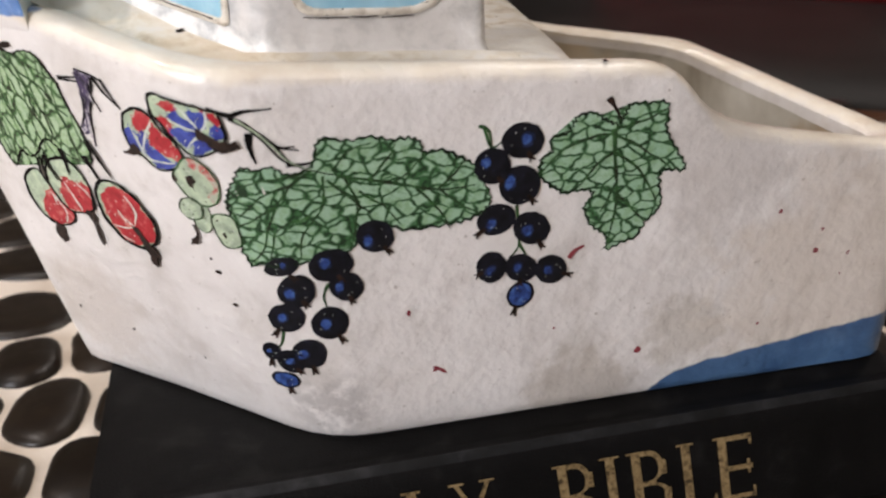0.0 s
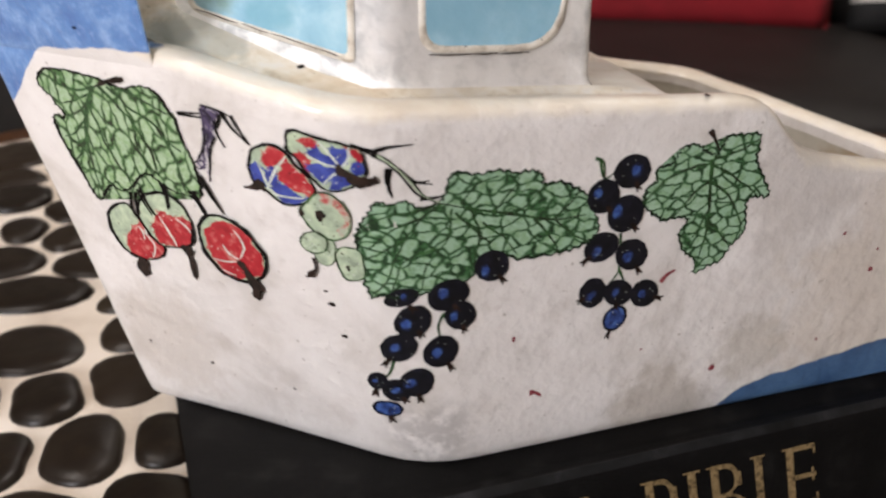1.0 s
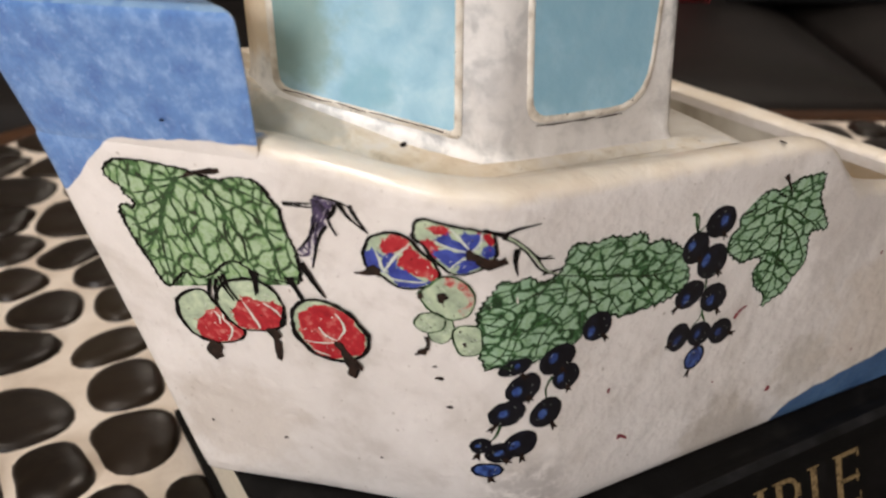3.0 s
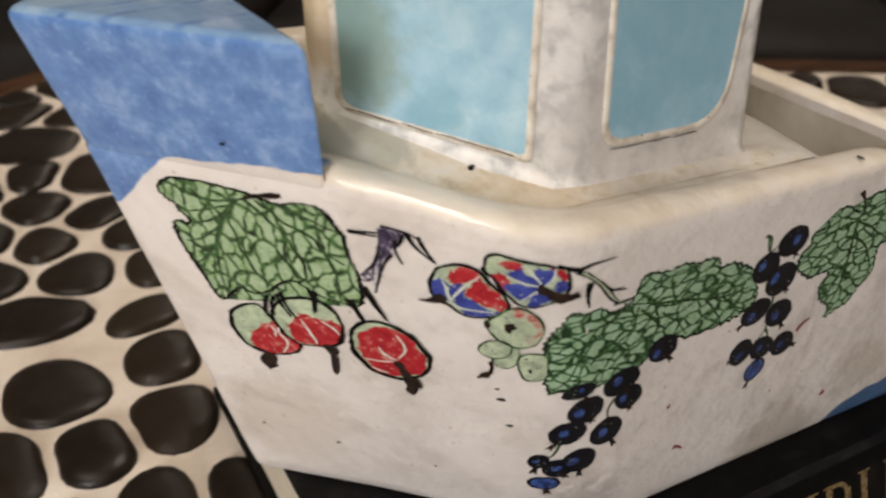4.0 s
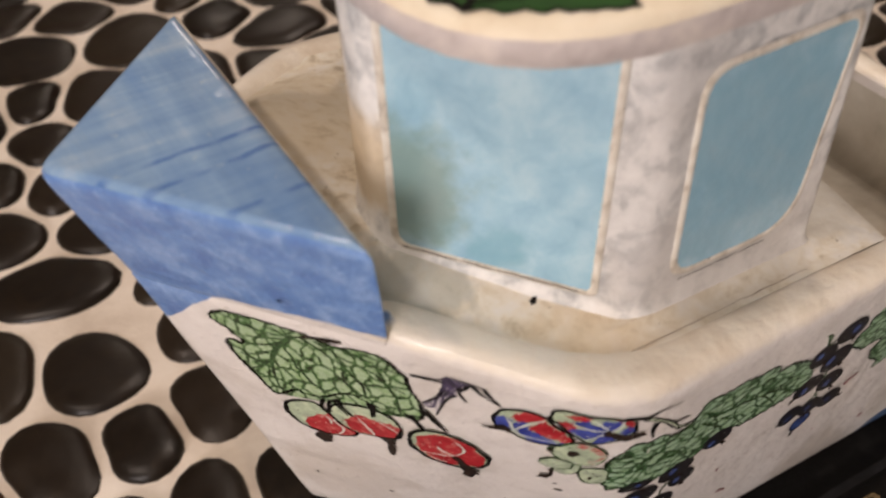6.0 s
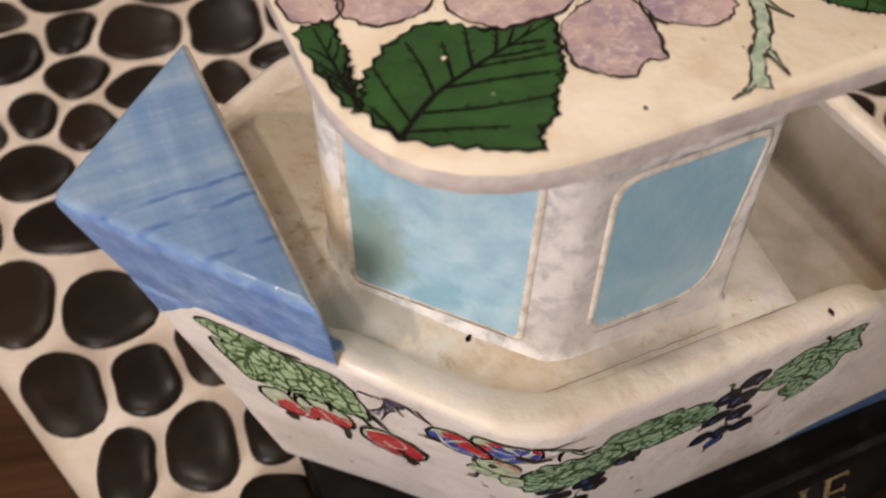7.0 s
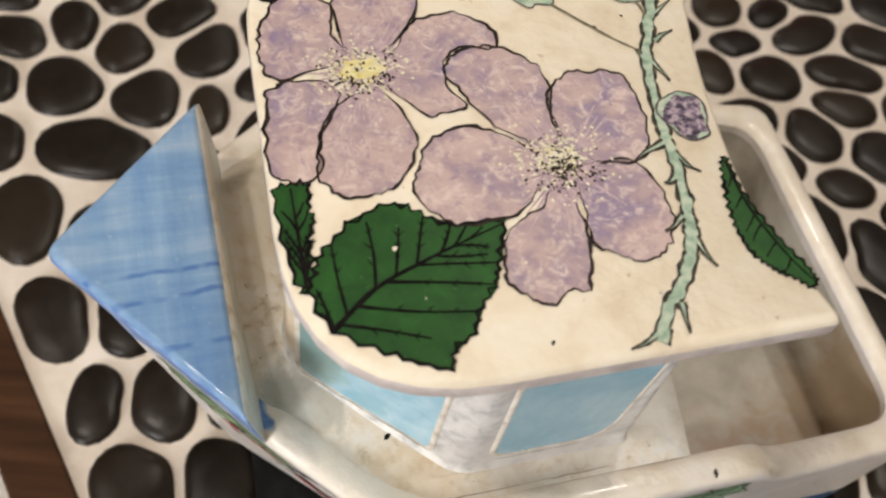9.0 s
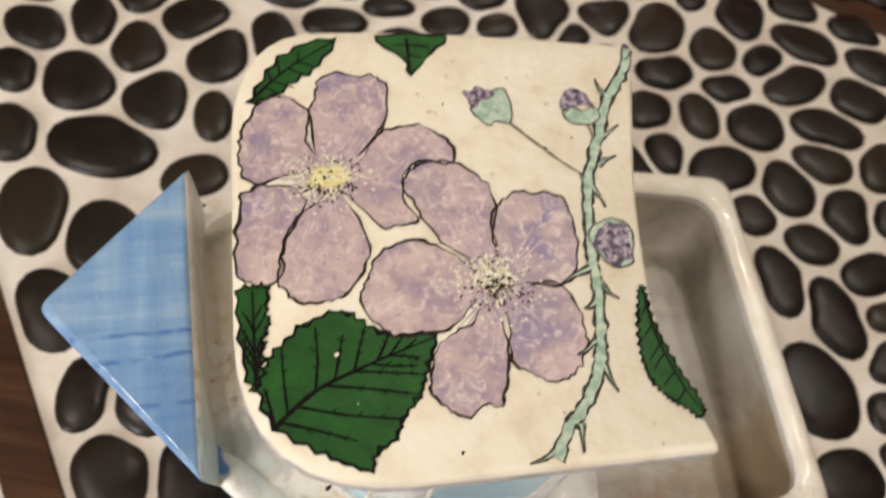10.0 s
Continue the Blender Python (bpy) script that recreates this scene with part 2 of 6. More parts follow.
AFT_FACE = mottled("block_back_glaze", ((0.3, (0.50, 0.50, 0.43)), (0.5, (0.64, 0.64, 0.57)), (0.7, (0.75, 0.75, 0.70))), 90, 0.40, 0.3, 0.001, 150, 0.1)
# the well is coloured darker and greyer than the deck, with brown stains
WELL = mottled("well_tone", ((0.3, (0.29, 0.255, 0.20)), (0.5, (0.45, 0.42, 0.355)), (0.7, (0.57, 0.545, 0.48))), 30, 0.42, 0.2, 0.001, 200, 0.0)
stained_or_lit(WELL, (0.100, -0.085, 0.050), 0.045, (0.34, 0.20, 0.09), 0.7, 70)
stained_or_lit(WELL, (0.150, -0.065, 0.055), 0.045, (0.36, 0.25, 0.14), 0.7, 70)
stained_or_lit(WELL, (0.090, 0.092, 0.085), 0.050, (0.58, 0.46, 0.30), 0.65, 70)
WALL_GREY = mottled("cabin_glaze", ((0.35, (0.42, 0.43, 0.44)), (0.44, (0.59, 0.60, 0.60)), (0.52, (0.78, 0.775, 0.765)), (0.63, (0.86, 0.855, 0.845))), 130, 0.42, 0.35, 0.0014, 140, 0.12)
# next two: the warm light on the cabin's front wall, painted as tan
stained_or_lit(WALL_GREY, (-0.0925, 0.0, 0.17), 0.040, (0.50, 0.38, 0.24), 0.75, 60)
stained_or_lit(WALL_GREY, (-0.0925, -0.032, 0.165), 0.020, (0.64, 0.49, 0.29), 0.7, 90)
stained_or_lit(WALL_GREY, (-0.040, -0.0797, 0.140), 0.018, (0.42, 0.41, 0.41), 0.5, 120)
stained_or_lit(WALL_GREY, (-0.037, -0.0797, 0.190), 0.016, (0.44, 0.43, 0.43), 0.4, 120)
stained_or_lit(WALL_GREY, (-0.010, -0.0797, 0.124), 0.030, (0.50, 0.47, 0.44), 0.45, 140)
stained_or_lit(WALL_GREY, (-0.012, -0.0797, 0.130), 0.048, (0.56, 0.52, 0.48), 0.4, 110)
stained_or_lit(WALL_GREY, (-0.043, -0.0797, 0.165), 0.030, (0.52, 0.50, 0.48), 0.35, 170)
ROOF = mottled("roof_glaze", ((0.3, (0.70, 0.60, 0.45)), (0.5, (0.80, 0.72, 0.57)), (0.7, (0.84, 0.78, 0.66))), 60, 0.45, 0.45, 0.0008, 260, 0.0, None, 0.0, (230, 0.72, (0.62, 0.51, 0.36)), shine=0.35)
BLUE_TOP = brushed_blue()
PANE = mottled("window_glaze", ((0.3, (0.27, 0.50, 0.66)), (0.5, (0.35, 0.59, 0.73)), (0.68, (0.45, 0.67, 0.78))), 110, 0.22, 0.3, 0.001, 150, 0.4)
stained_or_lit(PANE, (-0.0895, -0.0385, 0.160), 0.026, (0.22, 0.33, 0.29), 0.8, 80)
stained_or_lit(PANE, (-0.070, -0.0570, 0.143), 0.010, (0.20, 0.44, 0.56), 0.6, 110)
# the side window is coloured darker all over than the front one
stained_or_lit(PANE, (-0.010, -0.0797, 0.165), 0.048, (0.23, 0.43, 0.55), 0.75, 60)
# grey-lilac shading of the roof's edge and underside, put into the colour
ROOF_EDGE_SHADE = mottled("roof_edge_shade", ((0.3, (0.40, 0.35, 0.34)), (0.5, (0.54, 0.49, 0.48)), (0.68, (0.68, 0.62, 0.58))), 90, 0.35, 0.4, 0.0012, 180, 0.2)
FRAME_LINE = mottled("frame_glaze", ((0.32, (0.44, 0.39, 0.32)), (0.46, (0.68, 0.63, 0.55)), (0.66, (0.82, 0.79, 0.72))), 190, 0.4, 0.2, 0.0006, 500, 0.15, None, 0.0, (600, 0.70, (0.16, 0.13, 0.10)))
INK = mottled("ink_line", ((0.3, (0.003, 0.003, 0.003)), (0.7, (0.011, 0.009, 0.008))), 300, 0.7, 0.1, 0.0002, shine=0.08)
TWIG_INK = mottled("twig_ink", ((0.38, (0.008, 0.007, 0.012)), (0.62, (0.10, 0.075, 0.15))), 500, 0.5, 0.1, 0.0002, shine=0.2)
TWIG_WASH = mottled("twig_wash", ((0.40, (0.02, 0.015, 0.03)), (0.48, (0.24, 0.21, 0.30)), (0.56, (0.60, 0.57, 0.57))), 520, 0.5, 0.1, 0.0002, shine=0.2)
BROWN_INK = mottled("brown_ink", ((0.35, (0.007, 0.005, 0.004)), (0.68, (0.040, 0.022, 0.016))), 400, 0.5, 0.1, 0.0002, shine=0.2)
LEAF_PALE = leaf_paint("pale_leaf_glaze", (0.014, 0.036, 0.014), (0.045, 0.125, 0.045), ((0.27, 0.45, 0.30), (0.42, 0.57, 0.43), (0.25, 0.40, 0.23)), 215, 0.055)
LEAF_BOW = leaf_paint("bow_leaf_glaze", (0.016, 0.024, 0.010), (0.06, 0.15, 0.045), ((0.31, 0.46, 0.28), (0.47, 0.58, 0.40), (0.25, 0.40, 0.18)), 195, 0.058, -0.25, (1.35, 1.0, 0.66))
LEAF_VEIN = mottled("vein_green", ((0.36, (0.016, 0.022, 0.010)), (0.52, (0.025, 0.070, 0.022)), (0.68, (0.06, 0.15, 0.045))), 260, 0.45, 0.1, 0.0002, shine=0.3)
LEAF_DARK = mottled("dark_leaf_glaze", ((0.3, (0.009, 0.052, 0.008)), (0.7, (0.020, 0.095, 0.014))), 120, 0.5, 0.15, 0.0004, 500, 0.0, None, 0.0, (900, 0.76, (0.30, 0.36, 0.22)), shine=0.2)
MINT = mottled("mint_glaze", ((0.34, (0.22, 0.31, 0.23)), (0.48, (0.34, 0.46, 0.35)), (0.62, (0.50, 0.57, 0.45))), 300, 0.5, 0.1, 0.0003, shine=0.25)
PETAL = petal_paint()
BLUSH = mottled("blush_glaze", ((0.40, (0.42, 0.46, 0.36)), (0.50, (0.50, 0.34, 0.28)), (0.58, (0.44, 0.06, 0.06))), 420, 0.4, 0.1, 0.0003, shine=0.3)
RED = mottled("red_glaze", ((0.3, (0.30, 0.008, 0.016)), (0.54, (0.44, 0.020, 0.030)), (0.68, (0.58, 0.22, 0.19))), 300, 0.4, 0.1, 0.0003, shine=0.3)
ROYAL = mottled("royal_blue_glaze", ((0.35, (0.018, 0.03, 0.22)), (0.65, (0.06, 0.09, 0.40))), 260, 0.4, 0.1, 0.0003, shine=0.3)
PALE_FRUIT = mottled("pale_fruit_glaze", ((0.3, (0.30, 0.36, 0.27)), (0.5, (0.44, 0.54, 0.38)), (0.7, (0.60, 0.68, 0.50))), 230, 0.4, 0.1, 0.0003, shine=0.3)
VEIN = mottled("pale_vein", ((0.3, (0.52, 0.58, 0.50)), (0.7, (0.72, 0.76, 0.70))), 300, 0.35, 0.1, 0.0003)
CURRANT = mottled("black_currant_glaze", ((0.3, (0.003, 0.003, 0.004)), (0.66, (0.010, 0.010, 0.016)), (0.82, (0.03, 0.035, 0.07))), 300, 0.4, 0.1, 0.0003, shine=0.25)
CURRANT_BLUE = mottled("currant_blue", ((0.32, (0.012, 0.016, 0.06)), (0.5, (0.03, 0.065, 0.24)), (0.72, (0.10, 0.19, 0.46))), 380, 0.35, 0.1, 0.0003, shine=0.3)
CURRANT_DUSK = mottled("currant_dusk", ((0.32, (0.006, 0.007, 0.014)), (0.5, (0.014, 0.02, 0.055)), (0.72, (0.03, 0.045, 0.12))), 520, 0.4, 0.1, 0.0003, shine=0.25)
STEM_INK = mottled("stem_ink", ((0.36, (0.012, 0.010, 0.007)), (0.66, (0.075, 0.065, 0.040))), 420, 0.5, 0.1, 0.0002, shine=0.2)
STALK_OLIVE = mottled("stalk_olive", ((0.3, (0.09, 0.075, 0.045)), (0.7, (0.26, 0.23, 0.15))), 420, 0.5, 0.1, 0.0002, shine=0.2)
BUD_LINE = mottled("bud_line", ((0.36, (0.03, 0.025, 0.03)), (0.66, (0.15, 0.13, 0.12))), 420, 0.5, 0.1, 0.0002, shine=0.2)
PETAL_DARK = mottled("bud_purple", ((0.38, (0.02, 0.014, 0.03)), (0.48, (0.14, 0.10, 0.16)), (0.60, (0.42, 0.34, 0.38))), 480, 0.45, 0.1, 0.0003, shine=0.3)
LEAF_EDGE = mottled("leaf_edge_ink", ((0.36, (0.004, 0.006, 0.004)), (0.66, (0.020, 0.045, 0.018))), 320, 0.5, 0.1, 0.0002, shine=0.2)
YELLOW = mottled("pollen_yellow", ((0.3, (0.66, 0.56, 0.18)), (0.7, (0.84, 0.79, 0.46))), 400, 0.45, 0.2, 0.0004, shine=0.3)
STRAW = mottled("stamen_cream", ((0.3, (0.62, 0.56, 0.38)), (0.7, (0.80, 0.76, 0.62))), 300, 0.4, 0.1, 0.0003)
CRACK = mottled("crack_brown", ((0.3, (0.10, 0.06, 0.03)), (0.7, (0.42, 0.32, 0.22))), 260, 0.5, 0.1, 0.0002)
RED_FLECK = mottled("red_fleck", ((0.3, (0.16, 0.015, 0.03)), (0.7, (0.30, 0.05, 0.06))), 500, 0.4, 0.1, 0.0002)
LEATHER = mottled("black_leatherette", ((0.3, (0.003, 0.0028, 0.0028)), (0.56, (0.0045, 0.0042, 0.0042)), (0.74, (0.013, 0.0125, 0.012))), 75, 0.55, 0.5, 0.0006, 1400, shine=0.10)
# lighter grey that stands in for the highlight on the spine's edge
SPINE_HIGHLIGHT = mottled("leatherette_highlight", ((0.36, (0.004, 0.004, 0.004)), (0.55, (0.011, 0.011, 0.012)), (0.7, (0.030, 0.030, 0.032))), 60, 0.6, 0.4, 0.0004, 900, shine=0.2)
PAGES = mottled("page_edges", ((0.3, (0.52, 0.46, 0.36)), (0.7, (0.70, 0.65, 0.54))), 60, 0.8, 0.5, 0.0006, 300, 0.0, (1, 1, 30))
GOLD = mottled("gold_stamp", ((0.34, (0.06, 0.042, 0.02)), (0.47, (0.29, 0.205, 0.095)), (0.68, (0.47, 0.35, 0.18))), 520, 0.45, 0.4, 0.0003, 900, 0.0, None, 0.45)
GROUT = mottled("grout", ((0.3, (0.57, 0.49, 0.41)), (0.5, (0.71, 0.635, 0.55)), (0.7, (0.79, 0.73, 0.66))), 22, 0.75, 0.4, 0.0012, 420)
WOOD = mottled("dark_walnut", ((0.3, (0.028, 0.011, 0.004)), (0.5, (0.052, 0.022, 0.009)), (0.7, (0.080, 0.036, 0.015))), 30, 0.5, 0.15, 0.0004, 300, 0.0, (0.2, 3.0, 3.0), shine=0.15)
FLOOR = mottled("terrazzo", ((0.36, (0.46, 0.38, 0.33)), (0.46, (0.70, 0.64, 0.58)), (0.64, (0.80, 0.76, 0.71))), 75, 0.5, 0.1, 0.0006, 300)
SOFA = mottled("black_sofa_leather", ((0.3, (0.0055, 0.0048, 0.0046)), (0.7, (0.014, 0.0115, 0.0105))), 9, 0.55, 0.5, 0.002, 160, shine=0.2)
CUSHION_RED = mottled("red_cotton", ((0.3, (0.20, 0.0035, 0.008)), (0.7, (0.29, 0.007, 0.015))), 14, 0.85, 0.4, 0.001, 900)
CUSHION_BLACK = mottled("black_cotton", ((0.3, (0.010, 0.010, 0.011)), (0.7, (0.020, 0.020, 0.021))), 14, 0.9, 0.4, 0.001, 900)
CUSHION_WHITE = mottled("white_cotton", ((0.3, (0.55, 0.53, 0.50)), (0.7, (0.68, 0.66, 0.63))), 14, 0.9, 0.4, 0.001, 900)
PLASTER = mottled("plaster", ((0.3, (0.24, 0.21, 0.17)), (0.7, (0.30, 0.26, 0.21))), 3, 0.9, 0.3, 0.002, 90)


def pebble_stone():
    m, n, l, p, co = start("black_pebble")
    info = n.new("ShaderNodeObjectInfo")
    shade = ramp(n, l, info.outputs["Random"], ((0.0, (0.007, 0.0047, 0.0033)), (0.6, (0.012, 0.0080, 0.0054)), (0.88, (0.018, 0.0120, 0.0078)), (1.0, (0.024, 0.017, 0.010))))
    vary = mixed(n, l, banded(n, l, tex(n, l, co, 90, 5, 0.6, 0.6), 0.42, 0.75, 0.0, 0.5), shade, (0.025, 0.017, 0.0105))
    p.inputs["Specular IOR Level"].default_value = 0.30
    l.new(vary, p.inputs["Base Color"])
    rough = banded(n, l, tex(n, l, co, 60, 3), 0.3, 0.7, 0.32, 0.46)
    l.new(rough, p.inputs["Roughness"])
    bumped(n, l, p, tex(n, l, co, 260, 4, 0.6), 0.18, 0.0008)
    return m


PEBBLE = pebble_stone()


# ---- building blocks ----
def mesh_of(name, bm, materials):
    for f in bm.faces:
        f.smooth = True
    me = bpy.data.meshes.new(name)
    bm.to_mesh(me)
    bm.free()
    for m in materials if isinstance(materials, (list, tuple)) else (materials,):
        me.materials.append(m)
    return me


def part(name, bm, materials, parent=None, label="", flat=True):
    me = mesh_of(name, bm, materials)
    if flat:
        me.shade_smooth()
        me.set_sharp_from_angle(angle=radians(38))
    ob = new(name, me)
    if parent:
        ob.parent = parent
    return tagged(ob, label)


def box_into(bm, x0, x1, y0, y1, z0, z1, bevel=0.0, material=0):
    made = bmesh.ops.create_cube(bm, size=1.0, matrix=Matrix.Translation(((x0 + x1) / 2, (y0 + y1) / 2, (z0 + z1) / 2)) @ Matrix.Diagonal((x1 - x0, y1 - y0, z1 - z0, 1)))
    faces = {f for v in made["verts"] for f in v.link_faces}
    for f in faces:
        f.material_index = material
    if bevel:
        edges = {e for v in made["verts"] for e in v.link_edges}
        bmesh.ops.bevel(bm, geom=list(edges), offset=bevel, segments=2, affect="EDGES", profile=0.5)


def loft(bm, rings, closed=True, cap_first=False, cap_last=False, material=0):
    rows = [[bm.verts.new(p) for p in ring] for ring in rings]
    count = len(rows[0])
    for a, b in zip(rows, rows[1:]):
        for i in range(count if closed else count - 1):
            j = (i + 1) % count
            bm.faces.new((a[i], a[j], b[j], b[i])).material_index = material
    if cap_first:
        bm.faces.new(rows[0][::-1]).material_index = material
    if cap_last:
        bm.faces.new(rows[-1]).material_index = material
    return rows


def rounded(corners, radii, steps=5):
    """A closed outline through corners, each turned with its own radius."""
    out, count = [], len(corners)
    for i, (c, r) in enumerate(zip(corners, radii)):
        c, a, b = Vector(c), Vector(corners[i - 1]), Vector(corners[(i + 1) % count])
        p = c + (a - c).normalized() * min(r, 0.45 * (a - c).length)
        q = c + (b - c).normalized() * min(r, 0.45 * (b - c).length)
        for k in range(steps):
            t = k / (steps - 1)
            out.append(p * (1 - t) ** 2 + c * 2 * t * (1 - t) + q * t * t)
    return out


def inward(corners, gap):
    """The closed plan outline moved inwards by gap; it runs anticlockwise seen from above."""
    out, count = [], len(corners)
    for i, c in enumerate(corners):
        c = Vector(c)
        d, e = (c - Vector(corners[i - 1])).xy.normalized(), (Vector(corners[(i + 1) % count]) - c).xy.normalized()
        m, k = Vector((-d.y, d.x)), Vector((-e.y, e.x))
        s = (m + k)
        s = s / max(0.35, s.length_squared / 2)
        out.append(c + Vector((s.x, s.y, 0)) * gap)
    return out


def spline(points, steps=4, closed=True):
    """A smooth line through 2D points."""
    out, n = [], len(points)
    for i in range(n if closed else n - 1):
        def at(k):
            return Vector(points[k % n]) if closed else Vector(points[min(max(k, 0), n - 1)])
        a, b, c, d = at(i - 1), at(i), at(i + 1), at(i + 2)
        for s in range(steps):
            t = s / steps
            out.append(0.5 * (2 * b + (c - a) * t + (2 * a - 5 * b + 4 * c - d) * t * t + (3 * b - a - 3 * c + d) * t ** 3))
    if not closed:
        out.append(Vector(points[-1]))
    return out


def stroke_into(bm, line, widths, place, lift, material, closed=False):
    """Lay a brush stroke of changing width along a line."""
    n = len(line)
    pairs = []
    for i, p in enumerate(line):
        p = Vector(p[:2])
        a, b = (Vector(line[i - 1][:2]), Vector(line[(i + 1) % n][:2])) if closed else (Vector(line[max(i - 1, 0)][:2]), Vector(line[min(i + 1, n - 1)][:2]))
        d = (b - a).normalized() if (b - a).length > 1e-9 else Vector((1, 0))
        s = Vector((-d.y, d.x)) * 0.5 * (widths(i / max(1, n - 1)) if callable(widths) else widths) * random.uniform(0.75, 1.25)
        pairs.append((bm.verts.new(place(p + s, lift)), bm.verts.new(place(p - s, lift))))
    for i in range(n if closed else n - 1):
        (a, b), (c, d) = pairs[i], pairs[(i + 1) % n]
        bm.faces.new((a, b, d, c)).material_index = material


# ---- the ceramic boat ----
boat = tagged(new("ceramic_boat"), "white and blue glazed ceramic boat painted with berries, on a book", "ceramic boat")
BOAT_TURN, BOAT_AT = 15.0, (-0.0071, 0.3566, 0.0490)
boat.matrix_world = pose(*BOAT_AT, 0, 0, BOAT_TURN)


def mirrored(half):
    return half + [(x, -y, z) for x, y, z in half[:0:-1]]


# stem, rail start, shoulder, rail end, low rail start, stern corner
LOW = [(-0.1160, 0, 0), (-0.0830, -0.0335, 0), (-0.0375, -0.0830, 0), (0.0640, -0.0875, 0), (0.0930, -0.0887, 0), (0.1630, -0.0925, 0)]
HIGH = [(-0.1500, 0, 0.1355), (-0.1040, -0.0610, 0.1355), (-0.0655, -0.1015, 0.1250), (0.0655, -0.1015, 0.1155), (0.0840, -0.0995, 0.0945), (0.1680, -0.0945, 0.0785)]
TURNS = [0.004, 0.002, 0.016, 0.008, 0.020, 0.012]
LOWS, HIGHS, RADII = mirrored(LOW), mirrored(HIGH), TURNS + TURNS[:0:-1]
# the potter's far side is not quite the near one: a skewed transom, a narrower side
LOWS[6], HIGHS[6] = (0.1660, 0.0880, 0), (0.1762, 0.0915, 0.0795)
HIGHS[7], HIGHS[8], HIGHS[9], HIGHS[10] = (0.0840, 0.0945, 0.0945), (0.0655, 0.0965, 0.1155), (-0.0655, 0.0965, 0.1250), (-0.1035, 0.0610, 0.1345)


def hull_ring(f, gap=0.0, drop=0.0):
    corners = [Vector(a).lerp(Vector(b), f) for a, b in zip(LOWS, HIGHS)]
    ring = rounded(inward(corners, gap) if gap else corners, [r + 0.4 * gap for r in RADII])
    return [p - Vector((0, 0, drop)) for p in ring]


RIM = 0.0130
FLOOR_Z = 0.036
rings = [hull_ring(0.0, 0.0024), hull_ring(0.004, 0.0009), hull_ring(0.014, 0.0001)]
rings += [hull_ring(f) for f in (0.04, 0.10, 0.17, 0.24, 0.31, 0.38, 0.45, 0.52, 0.59, 0.66, 0.73, 0.80, 0.87, 0.92, 0.96)]
rings += [hull_ring(0.982, 0.0007), hull_ring(0.995, 0.0019), hull_ring(1.0, 0.0038, -0.0003)]
rings.append(hull_ring(1.0, 0.0056, -0.0007))
rings += [hull_ring(1.0, RIM - 0.0040, -0.0005), hull_ring(1.0, RIM - 0.0012, 0.0004), hull_ring(1.0, RIM, 0.0015)]
rings.append(hull_ring(1.0, RIM, 0.006))
SHARES = [max(1, int((b - a).length / 0.008)) for a, b in zip(rings[8], rings[8][1:] + rings[8][:1])]


def dense(ring):
    out = []
    for a, b, share in zip(ring, ring[1:] + ring[:1], SHARES):
        out += [a.lerp(b, k / share) for k in range(share)]
    return out


rings = [dense(ring) for ring in rings]
bm = bmesh.new()
loft(bm, rings, cap_first=True)
bmesh.ops.recalc_face_normals(bm, faces=bm.faces)
bm.normal_update()
for v in bm.verts:
    # the wall was modelled by hand: it swells and sinks a little
    v.co += v.normal * (0.00045 * noise.noise(v.co * 26) + 0.00015 * noise.noise(v.co * 60)) * (v.co.z > 0.002) * (1 - min(1, max(0, (v.co.z - 0.112) / 0.012)) * (v.co.x < -0.09))
bm.verts.index_update()
from mathutils.bvhtree import BVHTree

HULL_TREE = BVHTree.FromBMesh(bm)
hull = part("hull", bm, GLAZE, boat, "off-white glazed hull with blue bow and blue wave at the stern")


# the open well at the stern
bm = bmesh.new()
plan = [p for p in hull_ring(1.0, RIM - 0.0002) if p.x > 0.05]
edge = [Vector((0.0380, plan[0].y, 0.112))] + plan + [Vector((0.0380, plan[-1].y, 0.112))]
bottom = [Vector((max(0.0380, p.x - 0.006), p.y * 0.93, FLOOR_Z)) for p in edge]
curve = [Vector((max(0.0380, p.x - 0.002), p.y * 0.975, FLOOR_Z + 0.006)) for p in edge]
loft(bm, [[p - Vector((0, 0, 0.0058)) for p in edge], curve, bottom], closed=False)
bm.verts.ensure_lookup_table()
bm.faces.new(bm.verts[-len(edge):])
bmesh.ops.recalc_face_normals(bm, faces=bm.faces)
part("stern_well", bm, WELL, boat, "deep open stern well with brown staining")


def rail_z(x):
    for (xa, za), (xb, zb) in zip(((-0.1040, 0.1355), (-0.0655, 0.1250)), ((-0.0655, 0.1250), (0.0655, 0.1155))):
        if x <= xb:
            return za + (zb - za) * (x - xa) / (xb - xa)
    return 0.1155


def inner_half(x):
    """Half the clear width between the rails at x."""
    if x < -0.0655:
        return 0.0610 + (x + 0.1040) / 0.0385 * 0.0405 - RIM * 1.25
    return 0.1015 - RIM


def ramp_z(x, y):
    """The deck rises towards the foot of the cabin's front walls."""
    out = Vector((x + 0.0930, -abs(y) + 0.0375))
    along = max(0.0, min(1.0, (out.x * 0.7594 - out.y * 0.6506) / 0.060))
    away = max(0.0, -out.x * 0.6506 - out.y * 0.7594)
    return 0.0112 * (1 - along) * max(0.0, 1 - away / 0.017) ** 1.2


def deck_z(x, y):
    side = abs(y) / inner_half(x)
    return ramp_z(x, y) + rail_z(x) - 0.0006 + 0.0009 * (1 - min(1, max(0, (side - 0.72) / 0.26))) + (0.0013 * math.exp(-((side - 0.905) / 0.022) ** 2) - 0.0008 * math.exp(-((side - 0.955) / 0.016) ** 2)) * (x > -0.06) * min(1, max(0, (0.032 - x) / 0.02))


